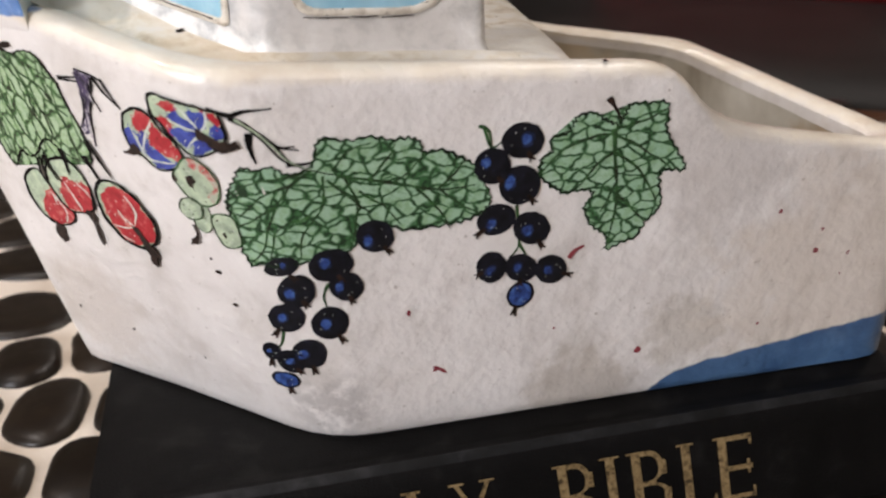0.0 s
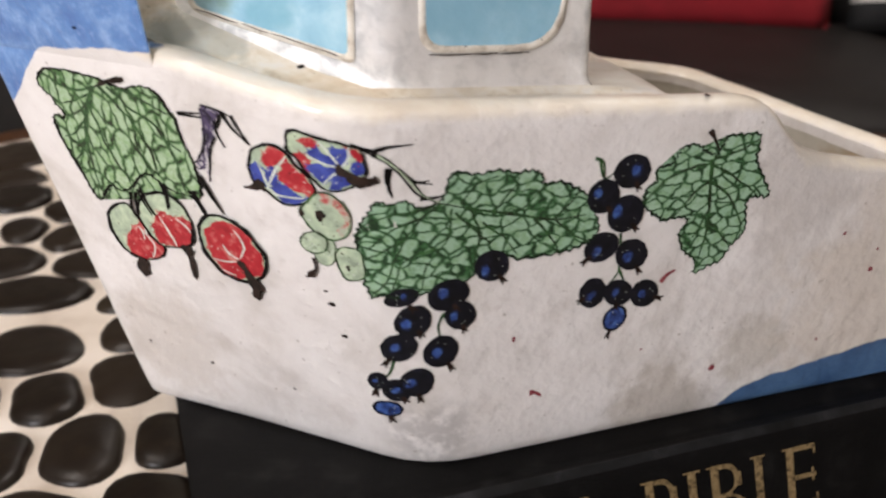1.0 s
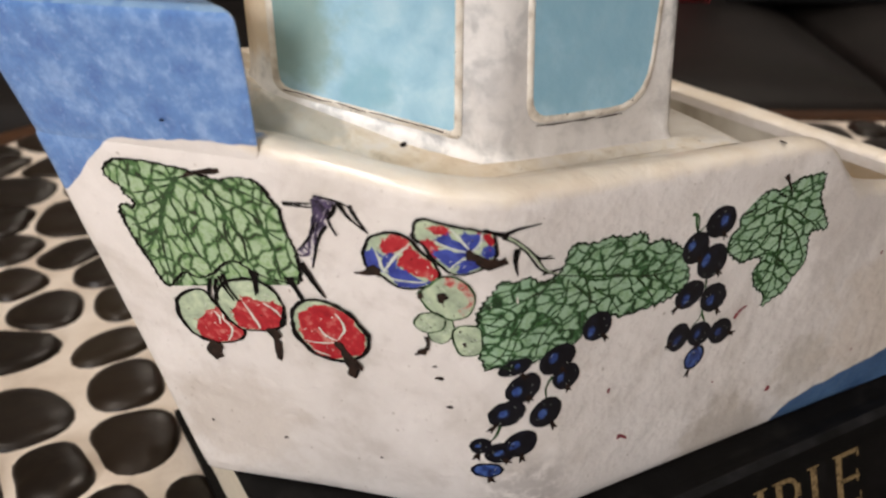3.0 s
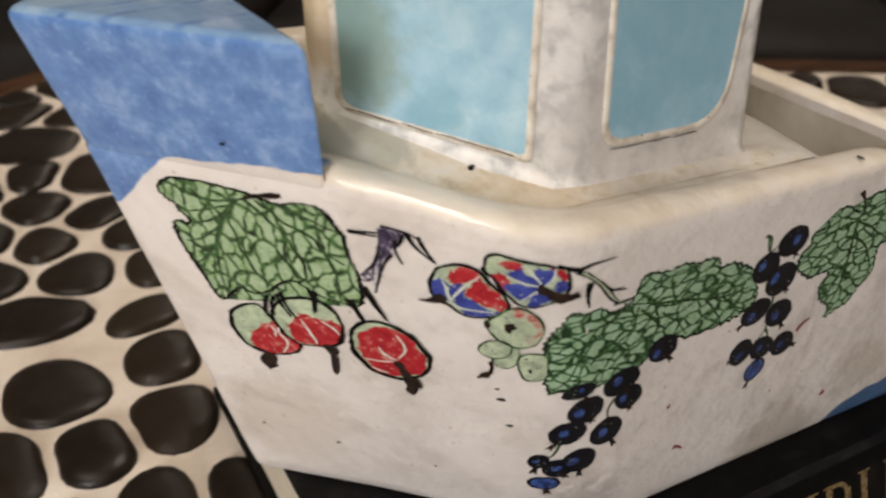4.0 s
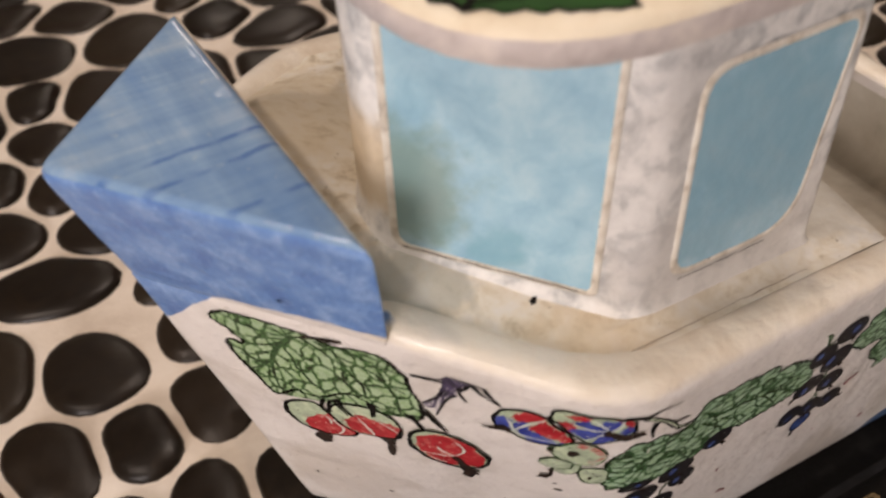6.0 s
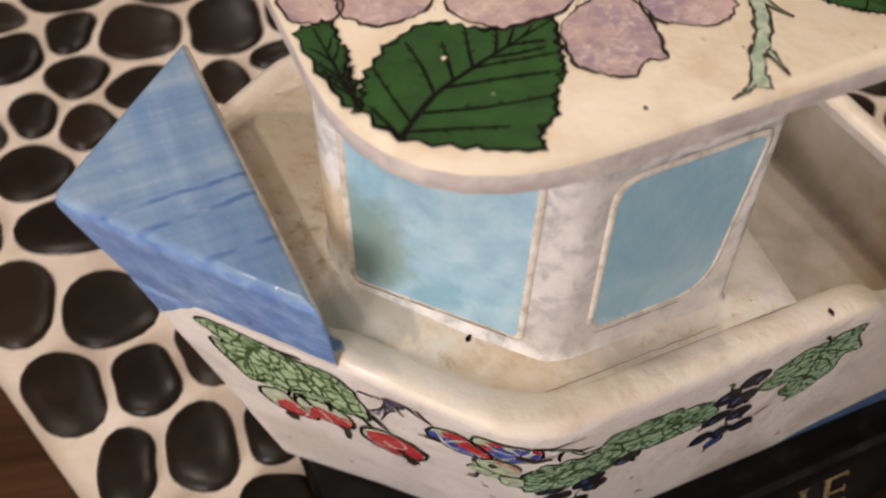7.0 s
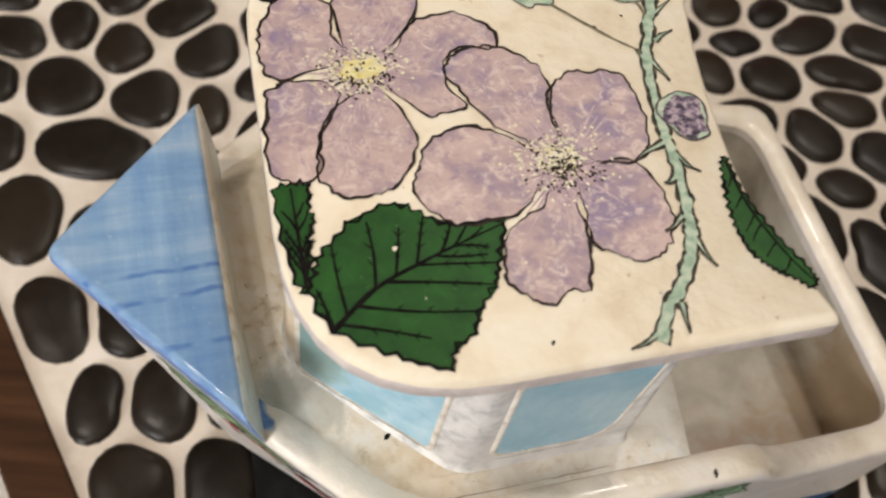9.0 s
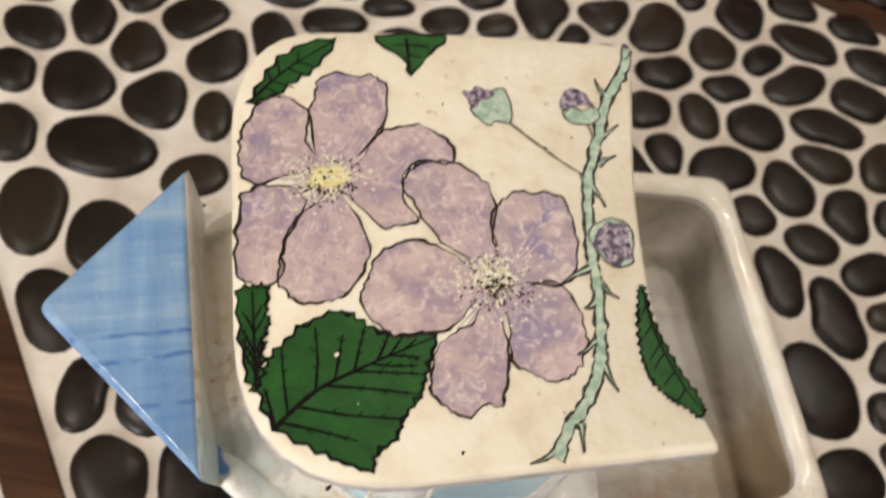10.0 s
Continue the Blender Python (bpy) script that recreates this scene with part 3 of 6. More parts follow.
def aft_of(y):
    """Where the deck ends above the well; its edge runs aslant."""
    return 0.0555 + 0.17 * min(y, 0.03)


bm = bmesh.new()
ys = [-1, -0.985, -0.97, -0.94, -0.9, -0.86, -0.82, -0.78, -0.72, -0.6, -0.3, 0, 0.3, 0.6, 0.72, 0.78, 0.82, 0.86, 0.9, 0.94, 0.97, 0.985, 1]
rows = []
for i in range(37):
    row = []
    for k in ys:
        x = -0.1062 + (aft_of(k * 0.09) + 0.1062) * i / 36
        h = inner_half(x) + 0.0006
        row.append(Vector((x, k * h, deck_z(x, k * h) - 0.0012 * (i == 36))))
    rows.append(row)
grid = [[bm.verts.new(p) for p in row] for row in rows]
for a, b in zip(grid, grid[1:]):
    for i in range(len(ys) - 1):
        bm.faces.new((a[i], b[i], b[i + 1], a[i + 1]))
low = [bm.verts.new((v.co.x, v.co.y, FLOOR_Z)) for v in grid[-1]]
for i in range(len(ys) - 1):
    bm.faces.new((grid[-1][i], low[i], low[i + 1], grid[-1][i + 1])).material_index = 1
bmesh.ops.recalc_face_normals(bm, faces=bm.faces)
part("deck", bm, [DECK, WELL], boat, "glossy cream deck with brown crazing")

# the raised blue bow block and its foredeck
TOP = 0.1705


def bow_plan(z):
    k = z / 0.1355
    if k <= 1:
        near = Vector(LOW[1]).lerp(Vector(HIGH[1]), k)
    else:
        near = Vector(HIGH[1]).lerp(Vector((-0.1085, -0.0687, 0.1705)), (z - 0.1355) / 0.035)
    stem = -0.1160 - 0.0340 * k if k <= 1 else -0.1500 - 0.0115 * (z - 0.1355) / 0.035
    return [(stem, 0, z), (near.x, near.y, z), (near.x + 0.001, min(-near.y, 0.0548), z)]


def bow_ring(z, gap):
    return [Vector((p.x, p.y, z)) for p in rounded(inward(bow_plan(z), gap), (0.005, 0.0022, 0.0022), 6)]


bm = bmesh.new()
loft(bm, [bow_ring(0.124, 0.004), bow_ring(0.1290, 0.0004), bow_ring(0.1335, -0.0001), bow_ring(0.1365, -0.00015), bow_ring(0.150, -0.0002), bow_ring(0.160, -0.0001), bow_ring(TOP - 0.0050, 0.0)], cap_first=True)
bmesh.ops.recalc_face_normals(bm, faces=bm.faces)
for f in bm.faces:
    if f.normal.x > 0.8:
        f.material_index = 1
BLOCK_TREE = BVHTree.FromBMesh(bm)
part("bow_block", bm, [GLAZE, AFT_FACE], boat, "blue glazed bow block")
bm = bmesh.new()
loft(bm, [bow_ring(TOP - 0.0050, 0.0), bow_ring(TOP - 0.0036, 0.0001), bow_ring(TOP - 0.0024, 0.0004), bow_ring(TOP - 0.0014, 0.0010), bow_ring(TOP - 0.0007, 0.0018), bow_ring(TOP - 0.0002, 0.0029), bow_ring(TOP, 0.0038), bow_ring(TOP, 0.0043), bow_ring(TOP, 0.012)], cap_last=True)
bmesh.ops.recalc_face_normals(bm, faces=bm.faces)
for f in bm.faces:
    if f.normal.x > 0.45 and f.normal.z < 0.8:
        f.material_index = 1
    elif f.normal.z < 0.5:
        f.material_index = 2
part("foredeck", bm, [BLUE_TOP, DECK, GLAZE], boat, "glossy brushed blue triangular foredeck")

# cabin walls
CABIN = [(0.0178, -0.0793), (-0.0440, -0.0795), (-0.0930, -0.0375), (-0.0920, -0.0250), (-0.0430, 0.0745), (0.0178, 0.0742)]
CABIN_TOP = 0.2085
bm = bmesh.new()
plan = [(x, y, 0) for x, y in reversed(CABIN)]
turn = [0.004, 0.005, 0.005, 0.004, 0.005, 0.004]
base = rounded(plan, turn)
foot = rounded(inward(plan, -0.0010), turn)
rings = []
for ring, lift in ((foot, -0.003), (foot, 0.0002), (rounded(inward(plan, -0.0005), turn), 0.0012), (base, 0.0035)):
    rings.append([Vector((p.x, p.y, deck_z(p.x, p.y) + lift)) for p in ring])
rings.append([Vector((p.x, p.y, CABIN_TOP - 0.004)) for p in base])
rings.append([Vector((p.x, p.y, CABIN_TOP + 0.002)) for p in base])
loft(bm, rings, cap_last=True)
bmesh.ops.recalc_face_normals(bm, faces=bm.faces)
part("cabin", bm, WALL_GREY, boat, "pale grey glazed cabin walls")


def window(corners, radii, origin, along, out, under=-0.0001):
    """A light blue painted window with a raised pale outline; corners run along the wall and up."""
    frame_of = Matrix.Translation(origin) @ Matrix(((along.x, 0, out.x, 0), (along.y, 0, out.y, 0), (0, 1, 0, 0), (0, 0, 0, 1)))
    loop = rounded([(x, y, 0) for x, y in corners], radii, 6)
    bm = bmesh.new()
    shape = [frame_of @ Vector((p.x, p.y, 0.0004)) for p in loop]
    bm.faces.new([bm.verts.new(p) for p in shape])
    pane = part("window_pane", bm, PANE, boat, "light blue glazed window")
    bm = bmesh.new()
    rim = []
    for gap, lift in ((-0.0015, 0.0001), (-0.0012, 0.00045), (-0.0004, 0.0007), (0.0002, 0.0006), (0.0005, 0.00042)):
        ring = rounded(inward([(x, y, 0) for x, y in corners], gap), [r - gap * 0.5 for r in radii], 6)
        rim.append([frame_of @ Vector((p.x, p.y, lift)) for p in ring])
    loft(bm, rim)
    part("window_outline", bm, FRAME_LINE, pane)
    bm = bmesh.new()
    a, b = Vector(corners[0]), Vector(corners[1])
    k = 0.03
    while k < (0.86 if under > -0.001 else 0.62):
        step = random.uniform(0.12, 0.34)
        ends = [a.lerp(b, min(0.93, k + step * e / 4)) + Vector((0, under + random.uniform(-0.00022, 0.00022))) for e in range(5)]
        stroke_into(bm, ends, lambda t: 0.00042 - 0.00020 * abs(2 * t - 1), lambda q, lift: frame_of @ Vector((q[0], q[1], lift)), 0.00085, 0)
        k += step + random.uniform(0.0, 0.03)
    part("window_underline", bm, BROWN_INK, pane, "broken dark line under the window", flat=False)


SIDE_WINDOW = [(-0.0348, 0.1344), (0.0055, 0.1320), (0.0115, 0.1912), (-0.0345, 0.1918)]
window(SIDE_WINDOW, [0.006, 0.013, 0.004, 0.008], Vector((0, -0.0797, 0)), Vector((1, 0, 0)), Vector((0, -1, 0)), -0.0018)
a, b = Vector((-0.0930, -0.0375, 0)), Vector((-0.0440, -0.0795, 0))
along = (b - a).normalized()
outward = Vector((along.y, -along.x, 0))
window([(0.0045, 0.1434), (0.0525, 0.1318), (0.0545, 0.2045), (0.0045, 0.2045)], [0.004, 0.002, 0.001, 0.001], a + outward * 0.0003, along, outward)

# the roof slab
ROOF_Z = 0.2180
roof_plan = [(-0.0985, -0.0885, 0), (0.0470, -0.0912, 0), (0.0368, -0.0520, 0), (0.0430, -0.0020, 0), (0.0612, 0.0660, 0), (-0.0200, 0.0755, 0), (-0.0890, 0.0765, 0)]
roof_turn = [0.052, 0.0025, 0.020, 0.022, 0.003, 0.030, 0.045]


def roof_z(x, y):
    return ROOF_Z + 0.020 * y


bm = bmesh.new()
rings = []
for gap, dz in ((0.010, -0.0095), (0.0020, -0.0095), (0.0004, -0.0082), (0.0, -0.0065), (0.0001, -0.0025), (0.0008, -0.0008), (0.0022, 0.0)):
    rings.append([Vector((p.x, p.y, roof_z(p.x, p.y) + dz)) for p in rounded(inward(roof_plan, gap), roof_turn, 9)])
loft(bm, rings, cap_first=True, cap_last=True)
bmesh.ops.recalc_face_normals(bm, faces=bm.faces)
# faces turned sideways or down get the painted shading
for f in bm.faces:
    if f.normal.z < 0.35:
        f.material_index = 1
part("roof", bm, [ROOF, ROOF_EDGE_SHADE], boat, "flat cream cabin roof painted with lilac flowers")


# ---- painting on the glaze ----
def on_hull(p, lift):
    hit, normal, _, _ = HULL_TREE.ray_cast(Vector((p[0], -0.3, p[1])), Vector((0, 1, 0)))
    if hit is None:
        return Vector((p[0], -0.095, p[1]))
    return hit + (normal if normal.y < 0 else -normal) * lift


def on_roof(p, lift):
    return Vector((p[0], p[1], roof_z(p[0], p[1]) + lift))


def fill_into(bm, outline, place, lift, material, fine=0.005):
    """Lay a filled outline, in metres, on a surface."""
    own = bmesh.new()
    own.faces.new([own.verts.new((p[0], p[1], 0)) for p in outline])
    bmesh.ops.triangulate(own, faces=own.faces[:])
    if fine:
        for _ in range(3):
            far = [e for e in own.edges if e.calc_length() > fine]
            if not far:
                break
            bmesh.ops.subdivide_edges(own, edges=far, cuts=1)
            bmesh.ops.triangulate(own, faces=[f for f in own.faces if len(f.verts) > 3])
    own.verts.index_update()
    verts = [bm.verts.new(place(v.co, lift)) for v in own.verts]
    for f in own.faces:
        if f.calc_area() > 1e-12:
            bm.faces.new([verts[v.index] for v in f.verts]).material_index = material
    own.free()


def mm(points):
    return [Vector((x / 1000, y / 1000)) for x, y in points]


def toothed(points, size, steps=4):
    """A smooth outline with small uneven teeth."""
    line = spline(mm(points), steps)
    out = []
    for i, p in enumerate(line):
        d = (line[(i + 1) % len(line)] - line[i - 1]).normalized()
        out.append(p + Vector((d.y, -d.x)) * size * (random.uniform(0.2, 1.0) if i % 2 else random.uniform(-0.9, 0.0)))
    return out


def wandering(points, size, steps=5):
    """A smooth outline that a hand drew: it strays a little, in long and short bends."""
    line = spline(mm(points), steps)
    out = []
    for i, p in enumerate(line):
        d = (line[(i + 1) % len(line)] - line[i - 1]).normalized()
        q = Vector((p.x, p.y, 0.3))
        out.append(p + Vector((d.y, -d.x)) * size * (0.9 * noise.noise(q * 190) + 0.7 * noise.noise(q * 430)))
    return out


def oval(cx, cy, a, b, angle, n=22, rough=0.03):
    c, s = math.cos(radians(angle)), math.sin(radians(angle))
    out = []
    for k in range(n):
        t = 2 * math.pi * k / n
        w = 1 + random.uniform(-rough, rough)
        x, y = a * math.cos(t) * w, b * math.sin(t) * w
        out.append(Vector(((cx + x * c - y * s) / 1000, (cy + x * s + y * c) / 1000)))
    return out


def facing_hull(outline):
    """Outline, turned so that it faces out of the near side."""
    area = sum(a[0] * b[1] - b[0] * a[1] for a, b in zip(outline, outline[1:] + outline[:1]))
    return outline if area > 0 else outline[::-1]


def wandering_line(points, size):
    """A brush line that strays a little."""
    line = spline(mm(points), 6, closed=False)
    return [p + Vector((noise.noise(Vector((p.x, p.y, 0.1)) * 260), noise.noise(Vector((p.x, p.y, 0.7)) * 260))) * size for p in line]


def painted_leaf(points, rib, place, fill, vein, ink, line_width, tooth, branches, rib_width=0.0011, label="", veins=()):
    outline = facing_hull(toothed(points, tooth))
    bm = bmesh.new()
    fill_into(bm, outline, place, 0.00020, 0)
    middle = spline(mm(rib), 5, closed=False)
    stroke_into(bm, middle, lambda t: rib_width * (1.2 - 0.8 * t), place, 0.00034, 1)
    for share, dx, dy in branches:
        a = middle[int(share * (len(middle) - 1))]
        b = a + Vector((dx, dy)) / 1000
        bend = (a + b) / 2 + Vector((-dy, dx)) / 1000 * random.uniform(-0.05, 0.05)
        stroke_into(bm, spline([a, bend, b], 4, closed=False), lambda t: rib_width * (0.75 - 0.35 * t), place, 0.00032, 1)
        if place is on_roof and math.hypot(dx, dy) > 8:
            # each side vein sends out finer ones
            for cut in (0.35, 0.6, 0.82):
                root = a.lerp(b, cut)
                turn = Vector((dx, dy)).normalized()
                for way in (-1, 1):
                    tip = root + (turn * 0.6 + Vector((-turn.y, turn.x)) * way * 0.5) * random.uniform(0.0016, 0.0034)
                    stroke_into(bm, [root, root.lerp(tip, 0.5), tip], lambda t: 0.0005 * (1.1 - t), place, 0.00033, 1)
    for k, points_of in enumerate(veins):
        way = wandering_line(points_of, 0.0006)
        stroke_into(bm, way, lambda t: rib_width * (0.8 - 0.4 * t), place, 0.00033 + 0.000003 * k, 1)
    stroke_into(bm, outline, lambda t: line_width * (1 + 0.6 * noise.noise(Vector((t * 20, 0.5, points[0][0])))), place, 0.00030, 2, closed=True)
    return part("painted_leaf", bm, [fill, vein, ink], boat, label, flat=False)


BOW_VEINS = (
    [(-119.0, 122.8), (-120.8, 118.5), (-119.9, 113.0), (-117.8, 104.2), (-115.0, 97.2), (-112.6, 91.8)],
    [(-117.6, 122.7), (-113.4, 117.7), (-110.1, 113.0), (-109.5, 105.9), (-107.8, 99.8), (-106.4, 96.8)],
    [(-115.6, 123.3), (-110.1, 117.5), (-104.5, 113.3), (-101.0, 105.9), (-99.2, 97.1), (-98.2, 92.5)],
    [(-113.4, 123.6), (-107.9, 121.3), (-102.4, 118.1), (-99.7, 117.5)],
    [(-119.6, 122.2), (-124.3, 120.7), (-128.4, 122.1), (-131.3, 123.7)],
    [(-120.0, 120.9), (-124.5, 117.1), (-128.2, 115.4)],
    [(-120.8, 118.1), (-124.1, 113.1), (-127.8, 111.5)],
    [(-122.1, 112.2), (-125.6, 106.3), (-128.9, 103.8)],
    [(-122.7, 103.2), (-126.4, 102.4), (-128.2, 103.9)],
    [(-122.9, 105.0), (-125.4, 98.7), (-126.8, 96.5)],
    [(-122.2, 94.5), (-123.8, 93.2), (-125.4, 91.8)],
    [(-110.1, 113.0), (-106.6, 104.7), (-104.9, 96.6)],
    [(-104.5, 113.3), (-102.2, 109.3), (-98.8, 106.4)])
BROAD_VEINS = (
    [(-37.3, 96.1), (-43.0, 92.5), (-47.9, 84.6), (-51.1, 73.7), (-54.4, 68.5)],
    [(-39.1, 96.0), (-44.2, 95.1), (-52.2, 94.1), (-58.8, 91.1)],
    [(-34.3, 94.4), (-34.9, 85.4), (-40.2, 77.5), (-42.0, 68.8)],
    [(-28.5, 92.8), (-25.4, 85.0), (-26.1, 77.8), (-27.9, 70.6)],
    [(-31.7, 95.3), (-27.0, 101.2), (-21.2, 102.4)],
    [(-15.5, 90.0), (-9.2, 94.1), (-7.0, 98.1)],
    [(-9.2, 88.3), (-2.4, 79.7), (0.8, 74.2)],
    [(-43.0, 92.5), (-50.2, 90.3), (-56.5, 83.6)],
    [(-46.6, 87.0), (-52.3, 83.3), (-57.3, 79.8)],
    [(-38.1, 82.5), (-42.4, 81.6), (-47.2, 78.9), (-49.1, 70.0)],
    [(-25.0, 88.5), (-18.3, 83.4), (-13.1, 76.5)],
    [(-21.7, 91.7), (-16.8, 97.4), (-14.6, 101.3)],
    [(-2.6, 86.4), (5.0, 79.9), (9.9, 76.9)],
    [(-2.7, 86.5), (2.5, 91.7), (4.1, 94.1)],
    [(-33.2, 93.0), (-27.6, 87.3), (-21.9, 81.4)])
LOBED_VEINS = (
    [(48.2, 97.5), (36.9, 95.8), (29.1, 90.1), (25.7, 85.5)],
    [(49.2, 91.1), (43.8, 88.2), (37.6, 80.7)],
    [(48.6, 98.8), (57.1, 100.2), (63.5, 102.9)],
    [(48.4, 96.9), (57.2, 92.1), (67.2, 84.7)],
    [(49.7, 91.0), (56.8, 85.7), (64.0, 74.7)],
    [(50.5, 82.0), (46.4, 72.7)],
    [(51.3, 77.8), (61.2, 67.4)])
leaf_rows = [
    (-134.1, 122.0), (-131.7, 125.8), (-125.8, 126.4), (-119.5, 125.7), (-115.6, 124.7), (-111.7, 123.2), (-109.0, 124.7), (-105.2, 124.8), (-103.1, 123.0), (-101.2, 119.1), (-99.7, 116.5), (-98.8, 111.8), (-97.2, 106.7), (-95.9, 102.4), (-95.2, 98.3), (-94.6, 93.3), (-95.9, 91.1), (-98.3, 91.9), (-100.8, 92.0), (-104.3, 93.9),
    (-107.8, 96.5), (-110.2, 94.4), (-112.0, 91.0), (-115.1, 88.2), (-118.2, 89.3), (-120.2, 85.9), (-121.9, 83.0), (-123.5, 85.1), (-125.2, 89.9), (-126.9, 94.5), (-129.1, 99.9), (-130.2, 103.5), (-130.9, 106.2), (-131.4, 109.9), (-129.9, 111.4), (-128.8, 109.8), (-128.2, 112.5), (-130.1, 114.7), (-130.9, 117.2), (-132.8, 118.7)]
painted_leaf(leaf_rows, [(-119.0, 122.8), (-120.5, 119.1), (-122.1, 112.6), (-122.9, 105.0), (-122.4, 95.5), (-121.2, 86.7)], on_hull, LEAF_BOW, LEAF_VEIN, INK, 0.0007, 0.0003, (), 0.0011, "pale green leaf with dark net veins painted on the bow", BOW_VEINS)
leaf_rows = [
    (-35.6, 103.4), (-33.1, 105.2), (-27.4, 103.6), (-20.9, 104.2), (-15.8, 102.6), (-10.9, 102.8), (-8.0, 101.2), (-6.6, 98.0), (-1.9, 98.0), (3.9, 95.1), (7.6, 92.5), (10.2, 87.4), (12.7, 82.1), (12.0, 79.4), (8.8, 77.2), (3.8, 75.4), (-2.4, 74.8), (-12.9, 75.3), (-19.3, 78.0),
    (-25.1, 77.1), (-25.5, 73.8), (-27.9, 70.6), (-35.3, 68.7), (-41.6, 68.1), (-48.8, 67.4), (-51.9, 68.5), (-54.5, 67.3), (-56.4, 71.9), (-57.5, 77.8), (-58.7, 83.6), (-59.1, 88.3), (-58.3, 92.0), (-56.7, 95.5), (-54.9, 98.7), (-51.2, 97.8), (-47.1, 98.4), (-43.5, 95.9), (-39.1, 96.3), (-36.5, 98.3)]
painted_leaf(leaf_rows, [(-30.6, 94.0), (-15.5, 90.0), (-2.6, 86.4), (7.8, 86.5)], on_hull, LEAF_PALE, LEAF_VEIN, LEAF_EDGE, 0.0007, 0.0006, (), 0.0010, "broad pale green leaf with net veins painted on the hull", BROAD_VEINS)
leaf_rows = [
    (47.9, 100.4), (44.5, 102.3), (41.6, 104.0), (37.1, 103.5), (35.5, 101.0), (33.9, 98.6), (29.5, 97.9), (30.1, 93.7), (27.4, 92.3), (26.7, 88.7), (27.5, 85.7), (31.5, 82.7), (34.5, 80.5), (39.9, 81.0), (43.5, 79.4), (42.3, 76.6), (41.4, 73.8), (44.3, 68.0), (47.9, 65.7),
    (49.5, 62.6), (49.3, 59.7), (54.1, 61.3), (58.7, 63.0), (61.2, 67.4), (64.5, 70.9), (65.6, 73.8), (64.4, 79.2), (64.2, 83.7), (66.9, 84.0), (71.4, 83.5), (71.4, 86.0), (67.4, 91.6), (64.6, 96.0), (64.2, 100.9), (63.2, 105.2), (57.9, 105.1), (52.9, 105.5), (51.4, 103.0), (50.3, 100.2)]
painted_leaf(leaf_rows, [(48.3, 98.8), (49.3, 90.1), (51.2, 75.7), (49.5, 61.5)], on_hull, LEAF_PALE, LEAF_VEIN, LEAF_EDGE, 0.0008, 0.0007, (), 0.0013, "three-lobed green leaf painted on the hull", LOBED_VEINS)


CURRANTS = []


def currant(row, shine, calyx, blue=False):
    """A dark round fruit with an off-centre blue shine, a paler dry edge to it and a frayed calyx."""
    cx, cy, a, b, angle = row
    bm = bmesh.new()
    CURRANTS.append(cx)
    up = 0.00003 * (len(CURRANTS) % 5)
    skin = oval(cx, cy, a, b, angle)
    fill_into(bm, skin, on_hull, 0.00026 + up, 1 if blue else 0, 0.004)
    stroke_into(bm, skin, 0.0008 if blue else 0.0005, on_hull, 0.00028 + up, 0, closed=True)
    if not blue:
        turn = random.uniform(55, 95)
        fill_into(bm, oval(*shine, b * random.uniform(0.42, 0.52), b * random.uniform(0.30, 0.40), turn, 18, 0.14), on_hull, 0.00039 + up, 4, 0)
        fill_into(bm, oval(shine[0] - 0.1, shine[1] + 0.1, b * random.uniform(0.28, 0.36), b * random.uniform(0.20, 0.28), turn, 16, 0.2), on_hull, 0.00041 + up, 1, 0)
    root = Vector((cx, cy))
    tip = Vector(calyx) if calyx else root + Vector((random.uniform(0.3, 0.8), -0.9)) * a
    d = (tip - root).normalized()
    foot = root + d * (tip - root).length * 0.62
    fill_into(bm, facing_hull(mm([foot + Vector((-d.y, d.x)) * 0.5, foot - Vector((-d.y, d.x)) * 0.5, tip - Vector((-d.y, d.x)) * 0.9, tip + d * 0.5, tip + Vector((-d.y, d.x)) * 0.8])), on_hull, 0.00046, 2, 0)
    for k in (-0.7, 0.8):
        end = tip + (d + Vector((-d.y, d.x)) * k) * 1.1
        stroke_into(bm, mm([tip - d * 0.4, end]), 0.0006, on_hull, 0.00047, 2)
    for _ in range(3):
        t, r = random.uniform(0, 6.28), random.uniform(0.5, 0.85)
        fill_into(bm, oval(cx + r * b * math.cos(t), cy + r * b * math.sin(t), 0.22, 0.14, 0, 6), on_hull, 0.00056, 3, 0)
    return part("painted_currant", bm, [CURRANT, CURRANT_BLUE, BROWN_INK, VEIN, CURRANT_DUSK], boat, "black currant with a blue shine painted on the hull", flat=False)


CORNER_BUNCH = [((-47.0, 67.3, 4.5, 2.9, 15), (-46.5, 67.7), None),
    ((-33.5, 66.5, 6.1, 5.1, 4), (-35.2, 67.5), None),
    ((-29.6, 58.9, 5.2, 4.4, 134), (-31.5, 58.8), (-28.1, 53.6)),
    ((-43.5, 58.8, 5.5, 5.0, 77), (-45.3, 58.0), None),
    ((-46.7, 49.2, 5.2, 4.8, 59), (-47.9, 49.3), (-50.2, 42.8)),
    ((-34.8, 46.8, 5.6, 5.1, 89), (-35.9, 46.7), (-31.4, 40.2)),
    ((-20.8, 74.2, 5.4, 4.8, 145), (-22.8, 72.7), (-16.9, 68.6)),
    ((-51.7, 35.5, 3.4, 2.3, 89), (-52.3, 35.4), (-51.9, 30.0)),
    ((-46.4, 32.4, 4.4, 3.8, 96), (-46.8, 32.4), None),
    ((-41.3, 35.7, 5.5, 4.7, 86), (-43.1, 35.5), (-40.0, 28.8)),
    ((-48.4, 24.1, 3.7, 3.1, 5), (-48.4, 24.6), (-47.1, 19.6))]
